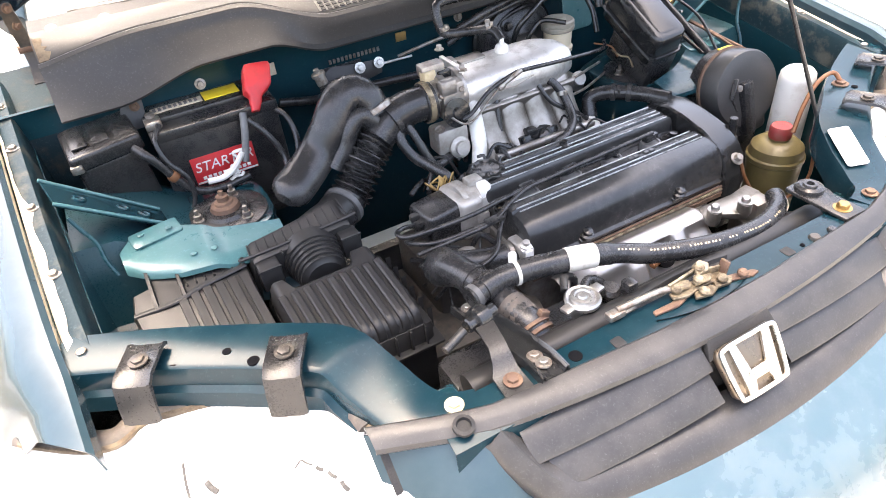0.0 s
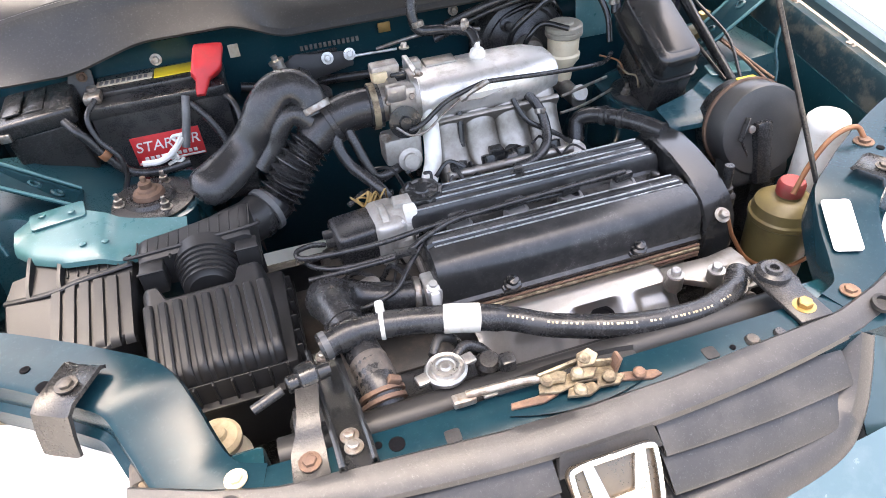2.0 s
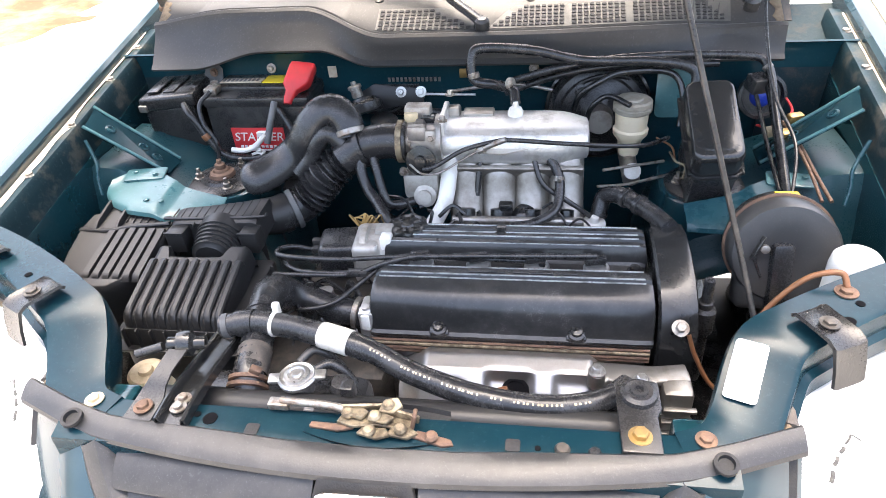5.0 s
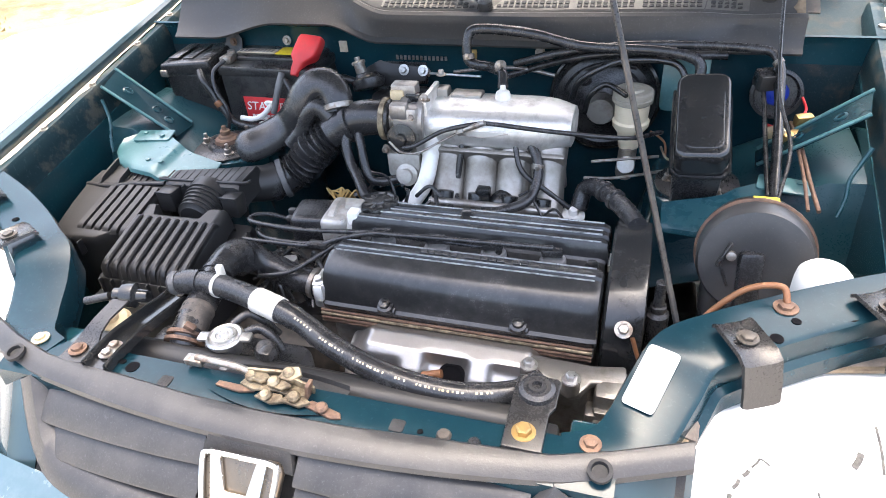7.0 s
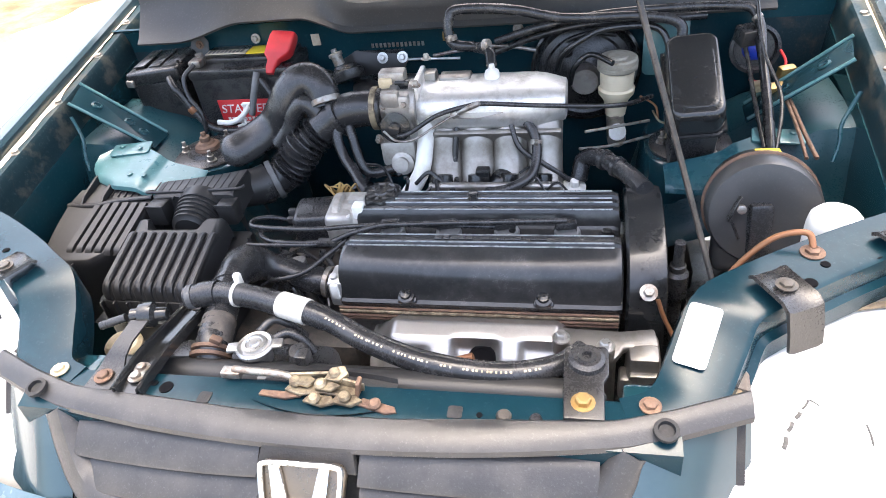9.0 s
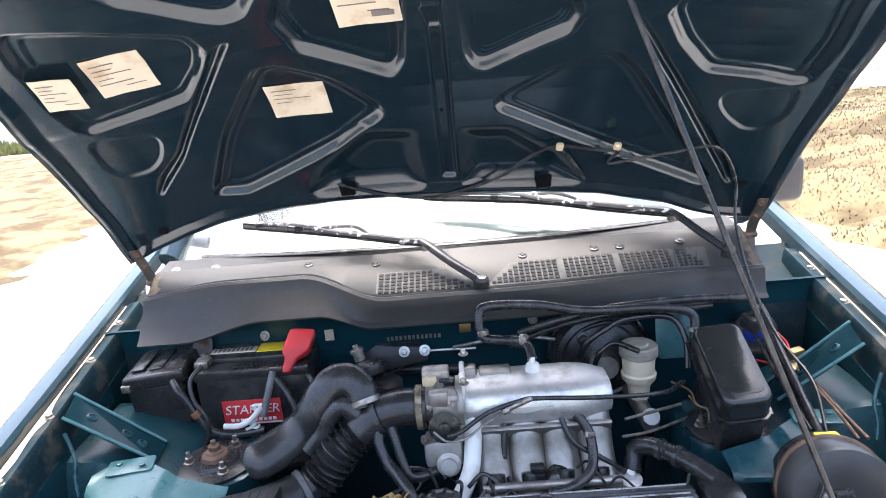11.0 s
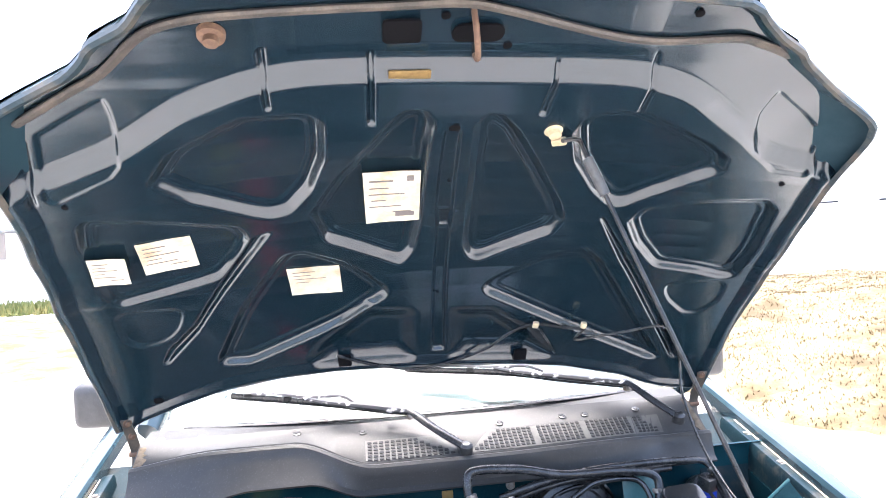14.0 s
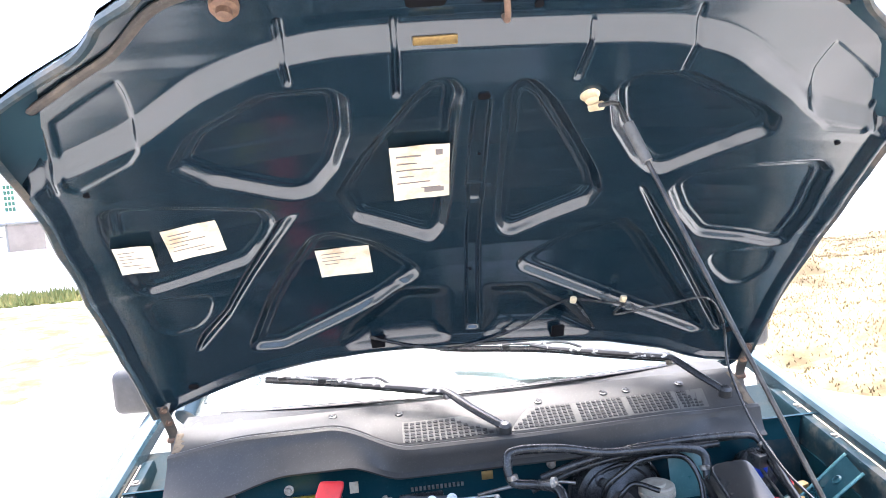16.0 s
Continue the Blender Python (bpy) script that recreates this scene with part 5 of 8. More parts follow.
# wipers
FLAKES = mat("flaking_black_paint", (0.018, 0.018, 0.019), 0.35, 0.0, (0.55, 0.54, 0.52), 0.9, 60, 0.2, edges=(0.56, 0.60))
for pts in ([(0.054, 0.862, 1.132), (-0.009, 0.90, 1.168), (-0.066, 0.94, 1.205), (-0.286, 1.000, 1.232), (-0.500, 1.055, 1.256)], [(0.578, 0.885, 1.150), (0.532, 0.92, 1.185), (0.485, 0.96, 1.223), (0.192, 1.03, 1.263), (-0.064, 1.08, 1.283)]):
    w = thing("wiper", pts[0], "black windscreen wiper with flaking paint resting on the cowl", "wiper", "wipers")
    q = [Vector(p) for p in pts]
    bm = B()
    tube(bm, [q[0], q[1], q[2], q[2].lerp(q[3], 0.12)], lambda t: 0.012 - 0.001 * t, 10, 8, (1.2, 0.7))
    lathe(bm, q[0] - Vector((0, 0, 0.012)), (0, -0.3, 1), [(0.015, 0), (0.015, 0.018), (0.009, 0.024), (0, 0.025)], 18)
    part("arm", bm, BLACK, w)
    bm = B()
    tube(bm, [q[2].lerp(q[3], 0.02), q[2].lerp(q[3], 0.5), q[2].lerp(q[3], 0.92), q[3] + Vector((-0.03, 0.012, 0.008))], lambda t: 0.0125 - 0.006 * t, 8, 8, (1.1, 0.75))
    part("arm_channel", bm, FLAKES, w, "arm channel with chipped paint")
    bm = B()
    lathe(bm, q[2] + Vector((0.002, 0.0, -0.012)), (0.2, -0.9, 0.3), [(0.008, -0.012), (0.008, 0.014), (0.005, 0.016), (0, 0.016)], 12)
    part("pivot_pin", bm, STEEL, w)
    low = Vector((0.0, 0.026, -0.010))
    bm = B()
    tube(bm, [q[2] + low, q[2].lerp(q[3], 0.5) + low * 1.2, q[3] + low * 0.9, q[4] + Vector((0, 0.004, -0.006))], 0.006, 6, 6, (0.6, 1.5))
    part("blade", bm, GLOSS, w, "black rubber blade")
    bm = B()
    tube(bm, [q[2].lerp(q[3], 0.55) + low * 0.8, q[3] + Vector((0.06, 0.008, 0.006)), q[3] + Vector((-0.02, 0.012, 0.010)), q[3].lerp(q[4], 0.5) + Vector((0, 0.008, 0.008)), q[3].lerp(q[4], 0.85) + Vector((0, 0.006, 0.0))], 0.005, 6, 6, (1.2, 0.7))
    part("yoke", bm, FLAKES, w)
    for t, a in ((0.2, 0), (0.75, 0), (0.35, 1), (0.8, 1)):
        c = (q[2].lerp(q[3], t) + low) if a == 0 else (q[3] + low * 0.9).lerp(q[4], t)
        bm = B()
        box(bm, c + Vector((0, -0.002, 0.004)), (0.020, 0.012, 0.012), 0.003, (25, 0, 8))
        part("claw", bm, BLACK, w)


# ---- engine ----
engine = thing("engine", (0.14, 0.37, 0.45), "transverse four-cylinder engine with black ribbed valve cover", "engine")
bm = B()
box(bm, (0.135, 0.37, 0.64), (0.44, 0.20, 0.32), 0.02)
box(bm, (0.135, 0.37, 0.52), (0.42, 0.24, 0.14), 0.02)
part("block", bm, ALU_OLD, engine)
bm = B()
secs = []
for x in (-0.088, 0.355):
    secs.append([Vector((x, y, z)) for y, z in ((0.255, 0.79), (0.262, 0.814), (0.455, 0.835), (0.475, 0.835), (0.475, 0.79))])
loft(bm, secs, True, True)
bevel(bm, bm.edges, 0.004)
part("cylinder_head", bm, ALU_OLD, engine, "oil-stained brown cylinder head edge")
for y, z, rr, mt in ((0.2535, 0.8105, 0.0022, RUST), (0.2525, 0.8045, 0.003, BRASS), (0.2515, 0.797, 0.0026, RUST), (0.253, 0.790, 0.003, RUST)):
    bm = B()
    rod(bm, (-0.085, y, z), (0.352, y, z), rr, 8)
    part("gasket_strip", bm, mt, engine, "oil-browned gasket strip")
# valve cover: one profile drawn along x
PROF = [(0.256, 0.812), (0.254, 0.822), (0.259, 0.826), (0.261, 0.848), (0.264, 0.862), (0.271, 0.876), (0.282, 0.886), (0.296, 0.891), (0.312, 0.8935), (0.315, 0.889), (0.319, 0.889), (0.322, 0.8935), (0.338, 0.8935), (0.344, 0.891), (0.347, 0.884), (0.350, 0.868), (0.354, 0.864),
        (0.392, 0.868), (0.396, 0.872), (0.400, 0.893), (0.404, 0.898), (0.414, 0.899), (0.417, 0.894), (0.421, 0.894), (0.424, 0.899), (0.434, 0.9), (0.437, 0.895), (0.441, 0.895), (0.444, 0.9), (0.456, 0.899), (0.464, 0.892), (0.472, 0.86), (0.478, 0.846), (0.478, 0.832)]
bm = B()
secs = []
for x, sy, dz in ((-0.082, 0.965, -0.012), (-0.079, 0.985, -0.004), (-0.070, 1, 0), (0.345, 1, 0), (0.354, 0.99, -0.003), (0.357, 0.97, -0.012)):
    secs.append([Vector((x, 0.367 + (y - 0.367) * sy, max(z + dz, 0.812) if z > 0.83 else z)) for y, z in PROF])
loft(bm, secs, True, True)
cover = part("valve_cover", bm, COVER, engine, "satin black ribbed valve cover", 30)
# thin pale rods painting highlight lines on the groove edges
for y, z, rr in ((0.3115, 0.8937, 0.0014), (0.3225, 0.8937, 0.0014), (0.343, 0.8918, 0.0015), (0.4045, 0.8985, 0.0012), (0.4235, 0.8995, 0.0015), (0.4345, 0.9, 0.0015), (0.4565, 0.8995, 0.0015)):
    bm = B()
    rod(bm, (-0.070, y, z), (0.344, y, z), rr, 8)
    part("cover_glint", bm, EDGE_GLINT, cover, "bright highlight line along the cover edge")
# raised maker's line as plain bars
for k, w in enumerate((0.018, 0.014, 0.016, 0.016, 0.014, 0.0, 0.02, 0.015, 0.013, 0.016, 0.016, 0.0, 0.015, 0.016)):
    if w:
        bm = B()
        box(bm, (0.075 + 0.0125 * k, 0.3315, 0.8945), (w * 0.66, 0.009, 0.0032), 0.0008, (0, 0, 0), 1)
        part("cast_bar", bm, GLOSS, cover)
# plug wells in the valley
for k in range(4):
    bm = B()
    x = -0.012 + 0.0955 * k
    lathe(bm, (x, 0.370, 0.866), (0, 0, 1), [(0.021, 0), (0.021, 0.012), (0.019, 0.016), (0.015, 0.0165), (0.014, 0.014), (0, 0.014)], 24)
    box(bm, (x, 0.366, 0.872), (0.040, 0.018, 0.012), 0.003)
    boot = part("plug_boot", bm, BOOT, engine, "grey rubber plug boot")
    bm = B()
    box(bm, (x - 0.002, 0.372, 0.892), (0.034, 0.015, 0.014), 0.004, (0, 0, 8), 2)
    part("tower", bm, RUBBER, boot)
for x, y in ((0.03, 0.259), (0.242, 0.260), (-0.07, 0.375), (0.19, 0.372), (0.335, 0.372), (0.117, 0.440)):
    bm = B()
    if y < 0.3:
        box(bm, (x, y + 0.006, 0.828), (0.032, 0.026, 0.012), 0.005, (25, 0, 0))
        lathe(bm, (x, y - 0.002, 0.832), (0, -0.25, 1), [(0.013, 0), (0.013, 0.006), (0.009, 0.008), (0.009, 0.014), (0.005, 0.015), (0, 0.018)], 16)
    else:
        lathe(bm, (x, y, 0.894 if y > 0.4 else 0.866), (0, 0, 1), [(0.013, 0), (0.013, 0.006), (0.008, 0.008), (0.008, 0.015), (0, 0.016)], 14)
    part("cover_nut", bm, GLOSS, engine)
# end cover on the belt side
bm = B()
secs = []
arc = [(0.258, 0.74), (0.256, 0.80), (0.262, 0.842), (0.285, 0.872), (0.325, 0.893), (0.38, 0.905), (0.43, 0.910), (0.47, 0.902), (0.492, 0.875), (0.497, 0.80), (0.497, 0.70), (0.258, 0.70)]
for x, k in ((0.362, 0.96), (0.366, 1.0), (0.410, 1.0), (0.418, 0.985), (0.420, 0.96), (0.4202, 0.85)):
    secs.append([Vector((x, 0.377 + (y - 0.377) * k, 0.80 + (z - 0.80) * k)) for y, z in arc])
loft(bm, secs, True, True)
part("belt_cover", bm, GLOSS, engine, "smooth black timing belt cover")
bm = B()
bolt(bm, (0.392, 0.262, 0.852), (0, -0.6, 0.8), 0.008, 0.01)
part("cover_bolt", bm, STEEL, engine)
# oil cap
bm = B()
c = (-0.049, 0.452, 0.875)
secs = []
for r, h, lobe in ((0.029, 0.0, 0), (0.029, 0.010, 0), (0.033, 0.012, 0.05), (0.0355, 0.015, 0.06), (0.0355, 0.024, 0.06), (0.0335, 0.028, 0.05), (0.028, 0.029, 0.02), (0.025, 0.0265, 0), (0.012, 0.0265, 0), (0.010, 0.029, 0), (0.004, 0.029, 0)):
    secs.append([Vector(c) + Vector((r * (1 + lobe * math.cos(9 * a)) * math.cos(a), r * (1 + lobe * math.cos(9 * a)) * math.sin(a), h)) for a in [6.28319 * k / 72 for k in range(72)]])
loft(bm, secs, True, True)
cap = part("oil_cap", bm, GLOSS, engine, "scalloped black oil filler cap")
for k in range(3):
    bm = B()
    a = 6.283 * k / 3 + 0.4
    box(bm, (c[0] + 0.017 * math.cos(a), c[1] + 0.017 * math.sin(a), c[2] + 0.0268), (0.013, 0.005, 0.003), 0.001, (0, 0, math.degrees(a)), 1)
    part("cap_mark", bm, BLACK, cap)
# exhaust heat shield
def shield_at(u, w):
    """The pressed shield: u along the engine, w from its upper rim downwards."""
    y = np.interp(w, [0, 0.10, 0.22, 0.40, 0.60, 0.80, 0.92, 1.0], [0.252, 0.232, 0.205, 0.182, 0.160, 0.143, 0.128, 0.118])
    z = np.interp(w, [0, 0.10, 0.22, 0.40, 0.60, 0.80, 0.92, 1.0], [0.800, 0.808, 0.802, 0.782, 0.752, 0.718, 0.702, 0.70])
    end = step(0, 0.16, u) * step(0, 0.12, 1 - u)
    pocket = 0.0
    for c, half, w0, w1 in ((0.53, 0.095, 0.20, 0.62), (0.83, 0.09, 0.20, 0.48), (0.22, 0.09, 0.30, 0.66)):
        pocket = max(pocket, step(half + 0.03, half - 0.02, abs(u - c)) * step(w0 - 0.02, w0 + 0.12, w) * step(w1 + 0.12, w1 - 0.04, w) * (1 if c == 0.53 else 0.55))
    fall = 0.045 * (1 - end)
    return Vector((-0.035 + 0.335 * u, y + 0.012 * pocket + fall * 0.6, z - fall - 0.013 * pocket))


bm = B()
loft(bm, [[shield_at(i / 90, j / 50) for j in range(51)] for i in range(91)])
bmesh.ops.recalc_face_normals(bm, faces=bm.faces)
bmesh.ops.solidify(bm, geom=bm.faces[:], thickness=0.002)
shield = part("heat_shield", bm, SHIELD, engine, "pressed silver exhaust heat shield")
bm = B()
lathe(bm, shield_at(0.56, 0.40) + Vector((0, -0.002, 0.002)), (0, -0.6, 0.9), [(0.022, 0), (0.022, 0.002), (0.017, 0.003), (0.017, 0.0005), (0, 0.0005)], 24)
part("sensor_hole", bm, VOID, shield)
bm = B()
rod(bm, (0.112, 0.178, 0.778), (0.142, 0.182, 0.786), 0.007)
part("sensor_wire", bm, ORANGE, engine, "orange lead in the shield hole")
bm = B()
lathe(bm, (0.235, 0.135, 0.735), (0, -0.8, 0.6), [(0.009, 0), (0.010, 0.012), (0.006, 0.018), (0, 0.02)], 14)
part("red_cap", bm, RED, engine)
# mount bracket at the belt end
bm = B()
slab(bm, [(0.258, 0.236), (0.354, 0.232), (0.402, 0.240), (0.406, 0.205), (0.358, 0.199), (0.345, 0.176), (0.330, 0.170), (0.318, 0.178), (0.288, 0.200), (0.282, 0.188), (0.268, 0.183), (0.258, 0.192)], pose(0, 0, 0.803), 0.014, 0.004)
for x, y in ((0.270, 0.195), (0.331, 0.181)):
    lathe(bm, (x, y, 0.800), (0, 0, 1), [(0.013, 0), (0.013, 0.020), (0.011, 0.022), (0, 0.022)], 20)
arm = part("mount_bracket", bm, RUNNER, engine, "cast alloy accessory bracket")
bm = B()
box(bm, (0.385, 0.205, 0.755), (0.045, 0.060, 0.095), 0.010)
box(bm, (0.362, 0.190, 0.735), (0.020, 0.030, 0.050), 0.005)
for z in (0.725, 0.750, 0.775):
    box(bm, (0.388, 0.172, z), (0.046, 0.010, 0.006), 0.002)
lathe(bm, (0.398, 0.178, 0.742), (0.2, -1, 0.2), [(0.014, 0), (0.014, 0.010), (0.008, 0.012), (0, 0.012)], 18)
part("pump_body", bm, RUNNER, engine, "ribbed grey alloy pump casing")
for x, y in ((0.270, 0.195), (0.331, 0.181)):
    bm = B()
    bolt(bm, (x, y, 0.822), r=0.008, h=0.010)
    part("bracket_bolt", bm, STEEL_BRIGHT, arm)
# intake plenum and runners
bm = B()
secs = []
for x, k in ((-0.012, 0.80), (-0.008, 0.90), (0.002, 0.97), (0.05, 1.0), (0.19, 1.0), (0.212, 0.98), (0.230, 0.93), (0.245, 0.85), (0.257, 0.77), (0.265, 0.73), (0.268, 0.60)):
    ring = []
    for j in range(24):
        a = 6.28319 * j / 24
        ca, sa = math.cos(a), math.sin(a)
        ring.append(Vector((x, 0.657 + 0.068 * k * math.copysign(abs(ca) ** 0.72, ca), 0.972 + 0.041 * k * math.copysign(abs(sa) ** 0.72, sa))))
    secs.append(ring)
loft(bm, secs, True, True)
part("intake_plenum", bm, ALU, engine, "bright cast aluminium intake plenum")
for k in range(4):
    x = 0.042 + 0.062 * k
    bm = B()
    tube(bm, [(x, 0.645, 0.965), (x, 0.612, 0.93), (x, 0.592, 0.89), (x + 0.002, 0.56, 0.85), (x + 0.004, 0.51, 0.815), (x + 0.004, 0.475, 0.80)], 0.029, 16, 6, (1.14, 0.85))
    part("intake_runner", bm, RUNNER, engine, "stained cast runner")
bm = B()
box(bm, (0.135, 0.612, 0.90), (0.25, 0.012, 0.10), 0.005, (28, 0, 0))
box(bm, (0.14, 0.49, 0.825), (0.31, 0.03, 0.05), 0.006)
box(bm, (0.01, 0.68, 1.014), (0.03, 0.03, 0.026), 0.006)
box(bm, (0.06, 0.68, 1.012), (0.06, 0.035, 0.012), 0.004)
part("plenum_web", bm, RUNNER, engine)
bm = B()
lathe(bm, (0.131, 0.669, 1.008), (0, 0, 1), [(0.014, 0), (0.015, 0.010), (0.012, 0.018), (0.006, 0.022), (0.005, 0.032), (0, 0.033)], 18)
part("breather_cap", bm, WHITE, engine)
# throttle body
bm = B()
lathe(bm, (-0.075, 0.625, 0.985), (1, 0, 0), [(0.036, 0), (0.036, 0.02), (0.042, 0.024), (0.042, 0.038), (0.034, 0.042), (0.034, 0.058), (0.046, 0.06), (0.046, 0.072)], 26)
box(bm, (-0.035, 0.595, 0.985), (0.05, 0.035, 0.075), 0.008)
box(bm, (-0.045, 0.585, 1.015), (0.035, 0.02, 0.03), 0.006)
box(bm, (-0.05, 0.64, 1.035), (0.05, 0.03, 0.025), 0.005)
part("throttle_body", bm, ALU_OLD, engine, "grimy alloy throttle body")
bm = B()
lathe(bm, (-0.039, 0.572, 0.966), (0, -1, 0.2), [(0.026, 0), (0.028, 0.004), (0.028, 0.008), (0.012, 0.010), (0.010, 0.016), (0, 0.017)], 24)
part("throttle_cam", bm, GLOSS, engine)
bm = B()
lathe(bm, (-0.037, 0.58, 0.888), (0, -1, 0.25), [(0.022, 0), (0.022, 0.014), (0.014, 0.017), (0.014, 0.026), (0, 0.027)], 20)
box(bm, (-0.045, 0.60, 0.905), (0.07, 0.05, 0.055), 0.01)
part("idle_valve", bm, CAST, engine)
bm = B()
tube(bm, [(0.012, 0.604, 0.960), (0.009, 0.582, 0.925), (0.003, 0.562, 0.888), (-0.009, 0.545, 0.864), (-0.026, 0.518, 0.846)], 0.0155, 16, 8)
part("bypass_pipe", bm, WHITE, engine, "pale bypass pipe")
# distributor
bm = B()
box(bm, (-0.165, 0.43, 0.855), (0.085, 0.075, 0.065), 0.012, (0, 0, 8), 3)
part("distributor_cap", bm, BLACK, engine, "black distributor cap")
bm = B()
box(bm, (-0.118, 0.43, 0.852), (0.050, 0.088, 0.082), 0.012, (0, 0, 4), 3)
lathe(bm, (-0.128, 0.43, 0.858), (1, 0.05, 0), [(0.046, 0), (0.046, 0.010), (0.040, 0.014), (0.038, 0.05)], 24)
box(bm, (-0.09, 0.42, 0.862), (0.035, 0.03, 0.05), 0.006, (0, 12, 0))
box(bm, (-0.098, 0.40, 0.83), (0.03, 0.03, 0.06), 0.006)
part("distributor_body", bm, CAST, engine, "alloy distributor body")
bm = B()
box(bm, (-0.155, 0.40, 0.75), (0.16, 0.18, 0.13), 0.02)
box(bm, (-0.19, 0.36, 0.62), (0.26, 0.26, 0.24), 0.03)
part("gearbox", bm, GREASE, engine, "oily gearbox casing")
# ignition leads
LEADS = [[(-0.222, 0.415, 0.868), (-0.245, 0.405, 0.88), (-0.266, 0.387, 0.888), (-0.260, 0.362, 0.893), (-0.216, 0.352, 0.895), (-0.139, 0.349, 0.896), (-0.065, 0.356, 0.898), (0.072, 0.364, 0.899), (0.17, 0.367, 0.900), (0.274, 0.369, 0.902)],
         [(-0.222, 0.398, 0.860), (-0.255, 0.375, 0.872), (-0.215, 0.335, 0.880), (-0.117, 0.330, 0.884), (-0.073, 0.343, 0.893), (-0.011, 0.362, 0.897), (0.08, 0.370, 0.890), (0.172, 0.373, 0.886)],
         [(-0.258, 0.327, 0.878), (-0.191, 0.325, 0.880), (-0.117, 0.325, 0.884), (-0.073, 0.340, 0.895), (-0.02, 0.357, 0.9), (0.04, 0.366, 0.893), (0.075, 0.372, 0.886)],
         [(-0.205, 0.278, 0.852), (-0.192, 0.265, 0.855), (-0.144, 0.275, 0.862), (-0.108, 0.315, 0.872), (-0.07, 0.350, 0.888), (-0.04, 0.368, 0.893), (-0.02, 0.373, 0.884)]]
for pts in LEADS:
    bm = B()
    tube(bm, pts, 0.0042, 10, 8)
    part("ignition_lead", bm, RUBBER, engine, "black ignition lead")
bm = B()
lathe(bm, (0.28, 0.562, 0.825), (0.1, -0.2, 1), [(0.012, 0), (0.022, 0.012), (0.022, 0.02), (0.010, 0.024), (0.007, 0.034), (0, 0.035)], 20)
part("vacuum_valve", bm, WHITE, engine, "round white vacuum valve")

